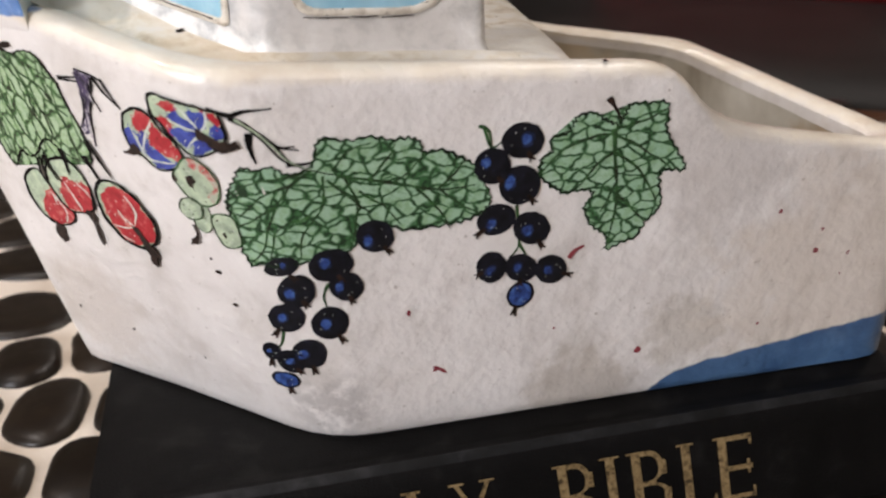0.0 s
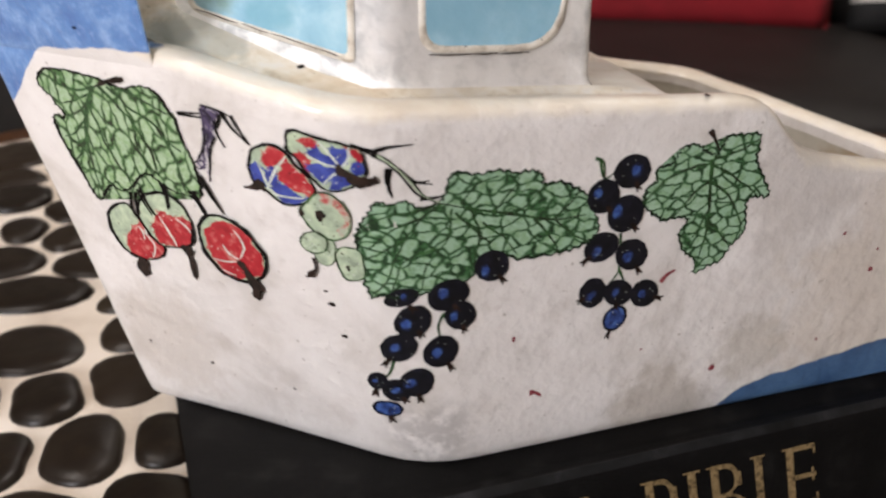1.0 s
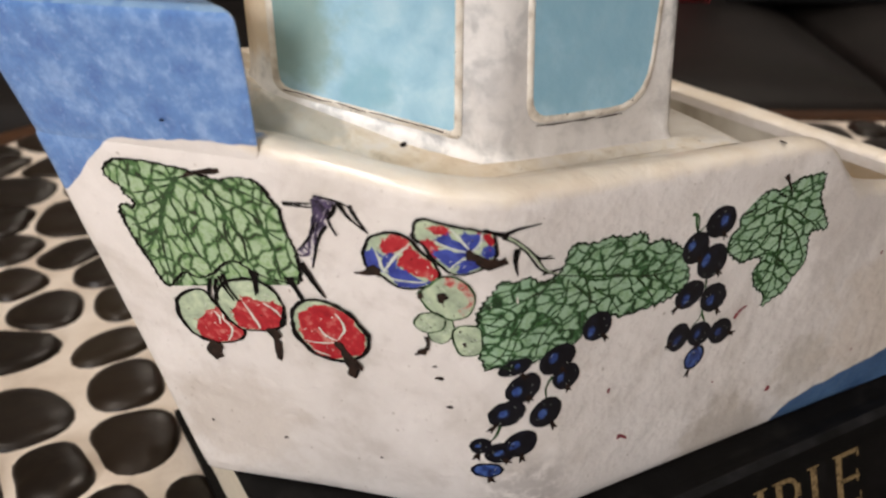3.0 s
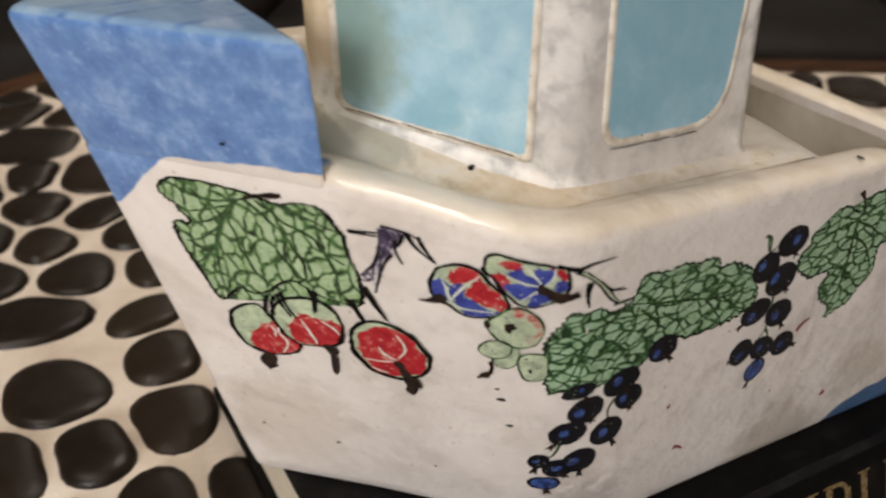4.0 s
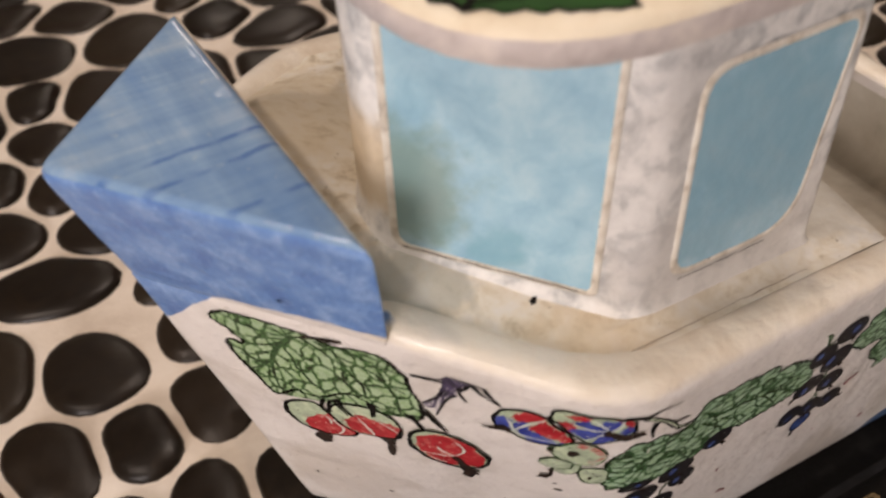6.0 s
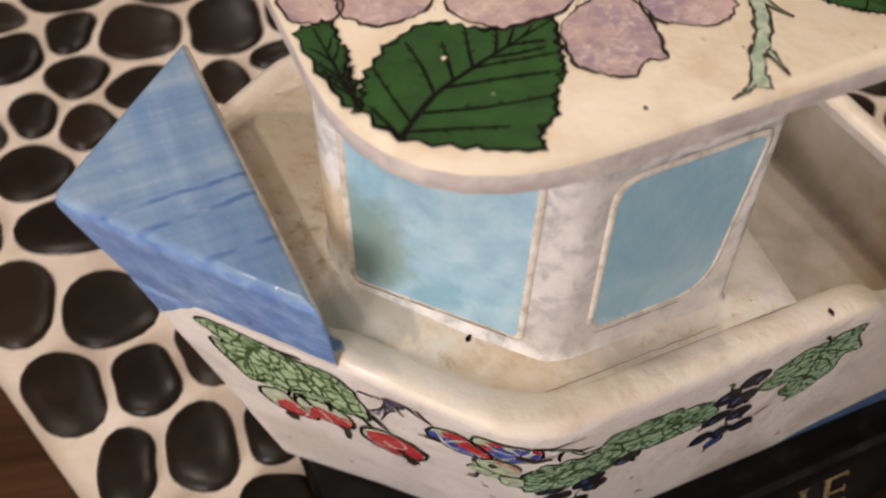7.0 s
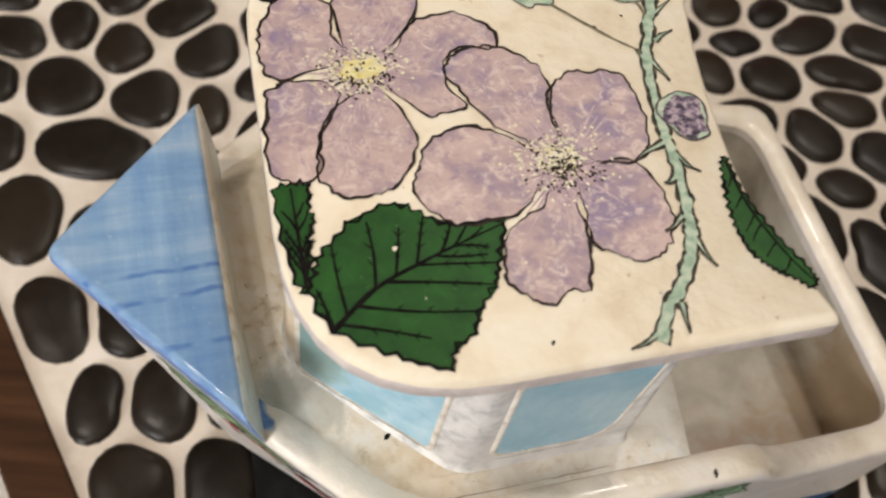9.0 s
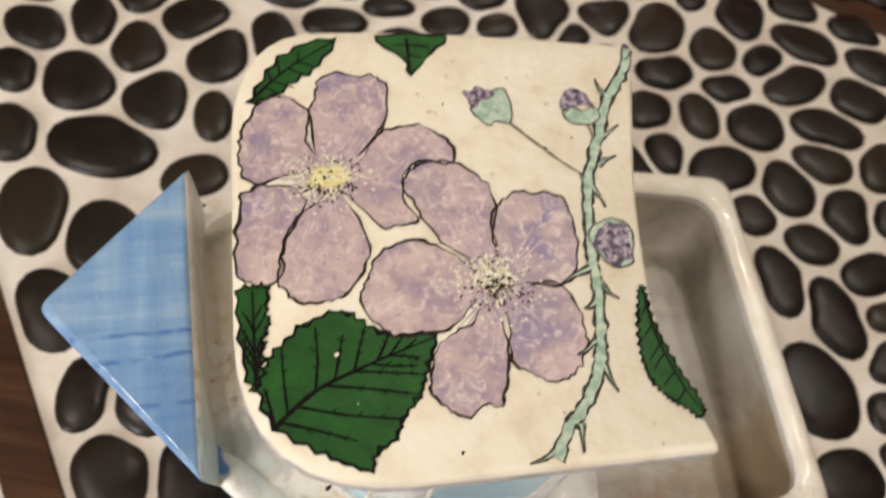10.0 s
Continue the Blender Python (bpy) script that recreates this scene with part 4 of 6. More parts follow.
SIDE_BUNCH = [((21.2, 98.3, 6.1, 5.1, 162), (22.5, 98.4), None),
    ((12.7, 91.5, 5.5, 5.0, 125), (10.7, 92.8), None),
    ((20.9, 84.8, 6.2, 5.8, 143), (18.0, 85.8), None),
    ((14.4, 74.6, 5.6, 4.8, 6), (12.9, 73.3), (8.9, 70.5)),
    ((25.2, 70.3, 6.0, 4.8, 140), (23.9, 69.7), (28.6, 63.9)),
    ((13.4, 58.8, 5.2, 4.4, 107), (13.0, 57.7), (9.3, 56.8)),
    ((22.5, 57.2, 5.4, 4.2, 142), (21.5, 57.5), (22.4, 51.9)),
    ((32.1, 55.2, 5.3, 4.5, 132), (31.2, 55.0), (38.1, 52.5)),
    ((22.9, 47.7, 4.4, 3.9, 77), (22.9, 47.7), (21.0, 41.4))]
for bunch in (CORNER_BUNCH, SIDE_BUNCH):
    for k, row in enumerate(bunch):
        currant(*row, blue=k == len(bunch) - 1)


def brush(name, lines, width, material, label="", place=on_hull, lift=0.00024):
    for points in lines:
        bm = bmesh.new()
        stroke_into(bm, spline(mm(points), 5, closed=False), lambda t: width * (1.15 - 0.75 * t), place, lift, 0)
        part(name, bm, material, boat, label, flat=False)


brush("painted_stalk", (((-34.6, 60.5), (-36.1, 56.3), (-35.1, 51.5)), ((-48.0, 44.0), (-48.7, 39.5), (-50.4, 36.5)), ((9.9, 103.4), (12.1, 97.3), (15.1, 98.5)), ((20.3, 78.4), (21.6, 65.7), (18.6, 61.1)), ((21.6, 65.7), (24.2, 60.9)), ((8.4, 103.8), (11.4, 102.0), (12.6, 94.1))), 0.0009, LEAF_VEIN, "thin green stalks of the painted currants")
brush("painted_stem", (((46.0, 108.1), (50.3, 101.2)), ((45.5, 107.9), (47.0, 105.8))), 0.0014, BROWN_INK, "dark stem of the painted leaf")
brush("painted_stem", ([(-111.7, 125.9), (-115.0, 124.6), (-119.0, 122.4)], [(-112.2, 126.4), (-115.6, 124.9), (-117.8, 123.8)], [(-111.1, 126.3), (-113.3, 125.6), (-116.7, 123.7)],), 0.0013, BROWN_INK, "dark stem of the painted leaf")
brush("painted_branch", (
    [(-61.6, 115.4), (-55.9, 113.5), (-51.4, 114.2), (-45.7, 114.4)],
    [(-56.6, 113.4), (-52.2, 114.4), (-49.8, 114.3)],
    [(-59.8, 114.3), (-55.1, 112.4), (-50.5, 108.9), (-46.2, 104.6), (-42.1, 99.1), (-35.4, 95.7), (-25.7, 92.9)],
    [(-56.5, 112.6), (-52.5, 110.0), (-48.9, 106.2), (-44.0, 99.9), (-38.3, 97.0)],
    [(-51.1, 109.0), (-47.5, 105.9), (-44.4, 103.6), (-39.9, 102.4)],
    [(-45.9, 102.9), (-44.4, 103.4), (-40.9, 103.6)],
    [(-43.3, 98.4), (-36.7, 98.7), (-35.5, 102.5)]), 0.0009, INK, "thorny dark branch painted across the corner of the hull")
brush("painted_branch_light", ([(-55.1, 112.4), (-50.4, 108.5), (-46.5, 104.3), (-42.7, 99.6), (-37.3, 96.6)],), 0.0005, PALE_FRUIT, "pale green light along the painted branch", lift=0.00034)
brush("painted_thorn", ([(-51.5, 108.2), (-51.9, 104.3), (-50.9, 99.8)], [(-52.3, 108.4), (-52.5, 105.2), (-51.4, 100.9)],), 0.0012, INK, "dark painted thorn")
brush("painted_stalk", ([(-97.2, 93.7), (-95.6, 90.2), (-93.7, 85.7)],), 0.0019, INK, "dark stalks of the painted gooseberries")
brush("painted_stalk", (
    [(-95.3, 99.8), (-92.8, 94.6), (-89.7, 88.6)],
    [(-94.6, 99.9), (-91.9, 93.9), (-89.3, 88.1)],
    [(-112.7, 88.8), (-113.0, 83.6), (-112.4, 80.6)],
    [(-111.4, 89.1), (-111.7, 85.0), (-110.9, 81.0)],
    [(-110.2, 91.4), (-109.0, 86.7), (-106.6, 81.6)],
    [(-110.8, 90.3), (-110.0, 86.8), (-107.6, 81.7)],
    [(-104.5, 94.2), (-103.6, 90.1), (-103.2, 85.2)],
    [(-103.7, 94.4), (-103.1, 90.2), (-102.8, 85.9)]), 0.0009, INK, "dark stalks of the painted gooseberries", lift=0.00062)
bm = bmesh.new()
fill_into(bm, facing_hull(mm([(-93.6, 121.9), (-91.8, 121.4), (-89.1, 120.8), (-89.4, 118.1), (-90.3, 114.9), (-90.6, 112.8), (-91.7, 109.5), (-92.0, 105.0), (-92.5, 99.2), (-93.3, 102.9), (-94.6, 101.8), (-95.8, 103.3), (-94.4, 106.1), (-93.4, 110.0), (-93.2, 115.3), (-93.8, 118.1)])), on_hull, 0.00021, 0, 0.004)
part("painted_twig_body", bm, TWIG_WASH, boat, "purple wash of the painted twig", flat=False)
brush("painted_twig", (
    [(-99.2, 118.8), (-96.0, 119.1), (-93.3, 119.5)],
    [(-99.0, 118.3), (-95.4, 118.2), (-93.2, 118.2)],
    [(-93.6, 121.9), (-92.3, 121.6), (-89.1, 120.8), (-87.0, 119.6)],
    [(-89.1, 120.8), (-86.8, 116.3), (-82.8, 111.9)],
    [(-87.0, 120.1), (-85.2, 116.0), (-82.8, 111.9)],
    [(-89.5, 120.0), (-89.7, 117.0), (-90.3, 114.5), (-88.5, 110.0)],
    [(-90.6, 117.9), (-90.4, 114.9), (-89.2, 111.6)],
    [(-90.6, 112.8), (-91.7, 109.1), (-92.1, 104.1), (-92.4, 98.1)],
    [(-93.1, 115.3), (-93.2, 110.1), (-94.4, 106.1), (-95.8, 103.3)]), 0.00085, INK, "thorny purple-black twig painted on the bow")
brush("painted_twig", (
    [(-93.6, 121.1), (-93.0, 116.2), (-93.4, 109.2), (-93.4, 102.9)],
    [(-93.4, 102.9), (-94.6, 101.8), (-95.8, 102.4)],
    [(-92.3, 120.5), (-91.8, 116.4), (-92.4, 111.1), (-92.3, 104.0)],
    [(-91.2, 120.6), (-91.6, 117.2), (-93.0, 112.7)],
    [(-90.4, 119.9), (-91.0, 115.6), (-92.2, 111.1)],
    [(-95.4, 103.8), (-94.1, 104.6), (-93.1, 103.0)],
    [(-92.9, 122.0), (-92.5, 117.9), (-93.1, 114.4)]), 0.00085, TWIG_INK, "thorny purple-black twig painted on the bow")


BERRIES = []


def gooseberry(skin, patches, veins, calyx, width, ink, label):
    """A striped fruit: pale skin, ragged patches of colour, pale curved veins, a brushed outline and a dry calyx."""
    bm = bmesh.new()
    low = 0.00024 + 0.00015 * (len(BERRIES) % 3)
    BERRIES.append(label)
    edge = facing_hull(wandering(skin, 0.0004, 5))
    middle = sum(edge, Vector((0, 0))) / len(edge)
    fill_into(bm, edge, on_hull, low, 0, 0.004)
    for k, (material, points) in enumerate(patches):
        shape = facing_hull([p + Vector((random.uniform(-1, 1), random.uniform(-1, 1))) * 0.00028 for p in wandering(points, 0.0009, 6)])
        fill_into(bm, shape, on_hull, low + 0.00003 + 0.000006 * k, material, 0.004)
        # the brush ran dry: strokes that leave the patch
        centre = sum(shape, Vector((0, 0))) / len(shape)
        for p in shape[::4]:
            out = p + (p - centre).normalized() * random.uniform(0.0003, 0.0012)
            if (out - middle).length < 0.93 * min((e - middle).length + 0.5 * (e - out).length for e in edge):
                stroke_into(bm, [p.lerp(centre, 0.1), out], lambda t: 0.0006 * (1.1 - t), on_hull, low + 0.00003 + 0.000006 * k, material)
    for points in veins:
        stroke_into(bm, wandering_line(points, 0.0003), lambda t: 0.00062 - 0.0003 * abs(2 * t - 1), on_hull, low + 0.00008, 3)
    for _ in range(18):
        # dry flecks
        p = middle.lerp(random.choice(edge), random.uniform(0.2, 0.88)) * 1000
        fill_into(bm, oval(p.x, p.y, random.uniform(0.18, 0.5), 0.13, random.uniform(40, 140), 6), on_hull, low + 0.00009, 3 if random.random() < 0.7 else 5, 0)
    stroke_into(bm, edge, lambda t: width * (1 + 0.7 * noise.noise(Vector((t * 9, len(BERRIES), 0.4)))), on_hull, low + 0.00011, ink, closed=True)
    for points in calyx:
        fill_into(bm, facing_hull([p.lerp(middle, 0.03) + Vector((random.uniform(-1, 1), random.uniform(-1, 1))) * 0.00035 for p in wandering(points, 0.0008, 3)]), on_hull, low + 0.00030, 5, 0)
    return part("painted_gooseberry", bm, [PALE_FRUIT, RED, ROYAL, VEIN, INK, BROWN_INK, LEAF_VEIN, BLUSH], boat, label, flat=False)


STRIPED = "red and green striped gooseberry painted on the bow"
MIXED = "red and blue striped gooseberry painted on the hull"
GREEN_ONE = "pale green gooseberry painted on the hull"
gooseberry([(-120.3, 77.5), (-117.8, 82.2), (-115.2, 83.7), (-113.4, 82.7), (-111.5, 78.8), (-108.4, 74.3), (-105.9, 70.7), (-105.6, 67.5), (-107.2, 65.0), (-111.1, 62.9), (-114.4, 63.7), (-117.6, 66.2), (-119.7, 71.1)], ((1, [(-115.8, 70.0), (-113.5, 76.1), (-110.9, 77.4), (-108.5, 72.5), (-105.7, 69.0), (-106.6, 65.6), (-111.1, 63.1), (-114.4, 64.2), (-115.9, 66.7)]),), ([(-109.7, 77.6), (-110.1, 73.8), (-108.2, 70.0), (-108.8, 64.7)], [(-112.2, 76.0), (-111.0, 74.0), (-110.6, 71.1)]), ([(-113.6, 63.5), (-111.8, 62.7), (-110.7, 62.6), (-109.9, 57.1), (-111.3, 57.8), (-111.9, 54.8), (-113.1, 59.5)],), 0.0008, 4, STRIPED)
gooseberry([(-111.5, 83.0), (-109.6, 88.1), (-106.6, 90.3), (-102.5, 90.4), (-99.5, 87.2), (-97.7, 81.6), (-97.2, 77.6), (-98.0, 74.1), (-101.0, 71.7), (-105.3, 70.8), (-108.4, 73.2), (-110.3, 77.0), (-111.5, 79.8)], ((1, [(-108.1, 77.6), (-105.4, 83.6), (-102.4, 83.4), (-99.4, 83.2), (-97.5, 79.6), (-98.3, 74.2), (-101.0, 72.1), (-105.3, 71.5), (-107.6, 74.5)]),), ([(-106.0, 81.7), (-104.1, 77.6), (-102.6, 73.8), (-102.2, 72.0)], [(-101.8, 82.5), (-99.4, 80.7), (-97.8, 78.3)]), ([(-100.4, 71.9), (-98.6, 72.9), (-97.6, 68.8), (-96.8, 63.4), (-96.4, 60.1), (-97.7, 60.9), (-98.3, 66.3)],), 0.0008, 4, STRIPED)
gooseberry([(-95.8, 78.0), (-94.8, 84.4), (-92.5, 86.9), (-89.0, 86.7), (-85.4, 84.5), (-81.6, 79.3), (-79.5, 74.6), (-79.7, 69.2), (-82.4, 65.2), (-86.0, 64.3), (-90.4, 66.4), (-93.7, 71.1)], ((1, [(-94.4, 78.4), (-93.4, 82.7), (-91.1, 85.3), (-87.2, 84.7), (-83.9, 82.0), (-81.2, 77.3), (-79.9, 72.3), (-80.6, 68.3), (-84.3, 65.2), (-87.9, 65.3), (-91.1, 68.0), (-93.7, 73.2)]),), ([(-85.9, 72.0), (-89.4, 70.4), (-92.7, 70.7)], [(-85.9, 72.4), (-88.4, 73.9), (-90.2, 76.9)], [(-85.6, 72.9), (-84.7, 76.5), (-85.1, 79.5), (-87.1, 82.9)], [(-90.5, 67.1), (-88.6, 66.3), (-86.7, 65.9)]), ([(-86.1, 71.9), (-84.7, 71.8), (-83.2, 68.3), (-81.7, 66.5), (-79.1, 61.0), (-80.6, 61.9), (-80.7, 57.8), (-82.0, 58.6), (-83.5, 62.7), (-84.4, 66.9)],), 0.0010, 4, STRIPED)
gooseberry([(-82.9, 104.0), (-83.0, 108.4), (-82.0, 111.5), (-79.8, 112.9), (-77.3, 112.9), (-75.1, 111.1), (-72.7, 107.7), (-70.3, 104.6), (-68.9, 101.6), (-69.1, 98.6), (-71.0, 96.4), (-74.1, 95.2), (-76.8, 96.1), (-79.2, 98.4), (-81.7, 100.6)], ((1, [(-80.5, 108.7), (-79.2, 112.0), (-77.1, 112.1), (-76.2, 110.2), (-77.3, 107.6), (-78.9, 106.0)]), (1, [(-77.1, 105.1), (-75.6, 109.3), (-73.8, 107.9), (-71.4, 104.8), (-69.1, 101.8), (-69.4, 99.2), (-71.3, 98.7), (-74.1, 100.7), (-76.4, 102.4)]), (2, [(-82.4, 105.0), (-81.2, 106.5), (-80.2, 103.6), (-79.7, 99.9), (-81.6, 101.0)]), (2, [(-79.6, 105.3), (-77.8, 106.6), (-76.7, 105.6), (-77.8, 101.1), (-79.2, 102.2)]), (2, [(-78.0, 100.5), (-76.3, 101.9), (-73.5, 99.8), (-69.9, 98.8), (-71.0, 96.6), (-74.1, 95.6), (-76.6, 96.7)])), ([(-79.0, 99.7), (-77.6, 105.0), (-75.5, 110.3)], [(-79.2, 99.8), (-76.5, 97.7), (-71.0, 98.1)], [(-81.1, 106.5), (-79.9, 103.2), (-78.8, 100.1)]), ([(-84.6, 98.2), (-83.0, 99.3), (-81.3, 101.6), (-79.6, 100.1), (-79.7, 97.9), (-81.3, 98.3), (-83.0, 98.5)],), 0.00075, 4, MIXED)
gooseberry([(-75.1, 114.1), (-75.0, 117.1), (-73.9, 118.6), (-71.1, 117.9), (-66.5, 116.5), (-61.5, 115.2), (-59.4, 114.4), (-58.2, 112.2), (-57.7, 107.4), (-59.1, 104.7), (-62.0, 102.4), (-65.6, 102.0), (-68.0, 103.1), (-70.5, 106.3), (-73.0, 110.3), (-74.5, 112.2)], ((1, [(-72.6, 116.0), (-70.4, 116.8), (-68.5, 115.4), (-69.6, 113.8), (-71.6, 114.7)]), (1, [(-74.0, 111.4), (-72.2, 112.7), (-70.2, 110.6), (-70.1, 106.9), (-71.8, 108.4)]), (1, [(-63.0, 115.1), (-59.7, 114.1), (-58.4, 111.5), (-59.3, 109.6), (-61.0, 112.8)]), (2, [(-71.2, 112.8), (-69.1, 114.2), (-66.1, 112.2), (-63.8, 109.1), (-67.1, 109.9), (-69.9, 111.6)]), (2, [(-65.6, 114.3), (-61.9, 113.8), (-62.0, 110.7), (-63.3, 109.8), (-64.9, 111.7)]), (2, [(-70.2, 109.1), (-66.9, 108.8), (-64.1, 108.3), (-66.9, 103.5), (-69.1, 105.6)]), (2, [(-63.4, 107.5), (-60.2, 104.9), (-62.5, 102.6), (-65.8, 102.5), (-65.3, 105.4)]), (2, [(-60.7, 110.7), (-58.4, 110.2), (-58.4, 107.3), (-60.9, 107.8)])), ([(-63.3, 108.8), (-67.1, 109.8), (-71.1, 112.0)], [(-63.3, 108.8), (-66.2, 113.0), (-68.7, 116.3)], [(-63.3, 108.8), (-61.8, 111.7), (-61.8, 114.8)], [(-63.5, 108.1), (-65.8, 106.0), (-67.5, 102.9)]), ([(-64.8, 109.3), (-63.4, 109.8), (-60.8, 107.6), (-57.6, 106.2), (-55.0, 105.9), (-54.2, 104.5), (-56.8, 103.2), (-58.6, 102.7), (-59.6, 104.1), (-61.0, 104.3), (-63.3, 106.8)],), 0.00075, 4, MIXED)
gooseberry([(-71.9, 94.3), (-71.1, 96.9), (-68.8, 100.4), (-66.0, 100.7), (-62.8, 98.2), (-60.8, 93.8), (-60.7, 89.3), (-62.7, 86.9), (-65.5, 86.5), (-68.5, 88.4), (-70.7, 91.4)], ((7, [(-67.7, 100.5), (-64.9, 100.0), (-61.9, 96.1), (-60.6, 91.1), (-62.2, 87.6), (-63.3, 89.1), (-62.4, 93.8), (-64.6, 97.5), (-66.9, 98.7)]),), (), ([(-69.0, 95.5), (-67.1, 95.7), (-66.5, 93.4), (-67.8, 91.9), (-68.6, 93.7)], [(-72.5, 94.8), (-71.1, 96.8), (-71.2, 93.9), (-71.7, 92.5)]), 0.0005, 6, GREEN_ONE)
gooseberry([(-67.7, 87.9), (-65.3, 86.5), (-63.7, 83.6), (-63.6, 78.9), (-65.4, 76.5), (-67.5, 77.5), (-68.4, 80.8), (-66.2, 82.9), (-66.0, 85.9)], (), (), (), 0.0003, 6, GREEN_ONE)
gooseberry([(-63.5, 81.7), (-62.3, 84.0), (-59.8, 84.0), (-57.6, 81.7), (-56.7, 74.9), (-58.5, 72.9), (-60.9, 73.2), (-62.8, 76.3)], (), (), ([(-61.5, 77.6), (-60.4, 78.6), (-59.3, 77.1), (-60.4, 75.7)],), 0.0004, 6, GREEN_ONE)
gooseberry([(-71.4, 83.7), (-71.0, 86.4), (-69.5, 87.7), (-67.7, 87.9), (-66.0, 86.4), (-65.9, 82.5), (-67.6, 80.8), (-69.8, 80.8)], (), (), ([(-68.5, 74.1), (-67.4, 74.4), (-67.7, 72.2), (-69.3, 70.7), (-70.0, 72.2)],), 0.0004, 6, GREEN_ONE)
brush("painted_stalk", ([(-68.5, 78.7), (-67.8, 75.9), (-67.9, 73.8)],), 0.0009, BROWN_INK, "thin brown stalk of the painted gooseberry", lift=0.0006)

bm = bmesh.new()
fill_into(bm, oval(-121.6, 139.7, 0.5, 0.45, 20, 10, 0.25), lambda q, lift: (BLOCK_TREE.ray_cast(Vector((q[0], -0.3, q[1])), Vector((0, 1, 0)))[0] or Vector((q[0], -0.04, q[1]))) + Vector((-0.0002, -0.0003, 0)), 0, 0, 0)
part("glaze_speck", bm, INK, boat, "", flat=False)
# stray specks in the glaze
for x, z, r in ((-11.5, 46.5, 1.0), (34.7, 33.2, 0.5), (124.3, 47.9, 1.1), (108.1, 64.4, 0.8), (125.3, 55.6, 0.6), (137.2, 45.1, 0.8), (107.3, 22.7, 0.6), (64.3, 19.6, 1.3), (135.6, 37.5, 0.5), (-63.9, 62.4, 0.9), (-60.4, 50.9, 0.9), (-94.8, 23.7, 0.7), (-72.1, 21.8, 0.5), (-113.1, 26.5, 0.6), (-65.5, 66.9, 0.6)):
    bm = bmesh.new()
    fill_into(bm, oval(x, z, r, r * random.uniform(0.6, 1.0), random.uniform(0, 180), 10, 0.25), on_hull, 0.00016, 0, 0)
    part("glaze_speck", bm, RED_FLECK if x > -20 else BROWN_INK, boat, "", flat=False)
brush("red_fleck", (((-4.1, 24.2), (-2.1, 23.9), (0.2, 22.0)), ((37.7, 58.2), (39.5, 60.5), (42.4, 61.9))), 0.0018, RED_FLECK, "small dark red flecks in the glaze")


# ---- flowers on the roof ----
def petal(points, heart, label):
    heart = Vector(heart) / 1000
    far = max((Vector(p) / 1000 - heart).length for p in points)
    outline = []
    for p in facing_hull(wandering(points, 0.0014, 6)):
        away = (p - heart).length
        # the inner end runs in under the stamens, the outer edge is nicked
        p = p.lerp(heart, 0.24 * max(0.0, min(1.0, (0.020 - away) / 0.008)))
        if away > 0.7 * far:
            p = p + (p - heart).normalized() * random.uniform(-0.0007, 0.0005)
        outline.append(p)
    bm = bmesh.new()
    fill_into(bm, outline, on_roof, 0.00020, 0, 0)
    count = len(outline)
    for k in range(0, len(outline), 3):
        # pale brush streaks that run from the heart
        tip = outline[k].lerp(heart, random.uniform(0.3, 0.7))
        stroke_into(bm, [heart.lerp(tip, 0.35), heart.lerp(tip, 0.7), tip], lambda t: 0.0011 * (1 - 0.8 * t), on_roof, 0.00026 + 0.000004 * (k % 5), 2)

    def thick(t):
        away = (outline[int(t * count) % count] - heart).length
        return (0.00075 + 0.0009 * noise.noise(Vector((t * 14, points[0][0], 0)))) * max(0.12, min(1.0, (away - 0.009) / 0.008))

    stroke_into(bm, outline, thick, on_roof, 0.00034, 1, closed=True)
    return part("painted_petal", bm, [PETAL, PETAL_INK, PETAL_PALE], boat, label, flat=False)


PETAL_PALE = mottled("petal_streak", ((0.34, (0.38, 0.28, 0.34)), (0.66, (0.58, 0.45, 0.45))), 420, 0.5, 0.1, 0.0003, shine=0.3)
PETAL_INK = mottled("petal_ink", ((0.35, (0.006, 0.004, 0.003)), (0.68, (0.045, 0.030, 0.022))), 380, 0.55, 0.1, 0.0002, shine=0.15)
HEARTS = ((-61.2, 12.5), (-12.4, -30.0))
LILAC = "lilac petal outlined in black painted on the roof"
for points in (
    [(-86.9, 12.9), (-89.7, 22.2), (-88.0, 32.6), (-82.8, 43.1), (-75.4, 46.6), (-69.4, 45.0), (-65.1, 37.3), (-67.3, 29.3), (-65.5, 20.1), (-76.5, 15.5)],
    [(-65.1, 37.3), (-62.3, 47.4), (-57.7, 55.9), (-45.0, 54.8), (-37.9, 52.9), (-39.2, 36.9), (-46.6, 25.8), (-53.4, 21.1), (-64.4, 24.1)],
    [(-47.7, 21.9), (-42.2, 30.1), (-28.4, 33.0), (-19.4, 26.2), (-19.0, 16.4), (-30.4, 18.2), (-36.7, 11.3), (-37.6, 3.9), (-34.5, -4.5), (-40.4, -6.1), (-47.7, -5.3), (-52.4, 1.4), (-54.0, 7.2)],
    [(-72.2, 0.3), (-78.6, -11.1), (-81.4, -21.1), (-77.0, -28.8), (-70.3, -31.6), (-60.8, -28.8), (-54.1, -19.9), (-51.3, -14.0), (-53.1, -5.0), (-57.7, 1.7)],
    [(-87.5, 10.9), (-77.9, 10.5), (-72.0, 4.5), (-74.3, -3.5), (-79.1, -13.1), (-80.3, -21.4), (-89.5, -23.2), (-93.4, -17.8), (-91.0, 2.0)],
):
    petal(points, HEARTS[0], LILAC)
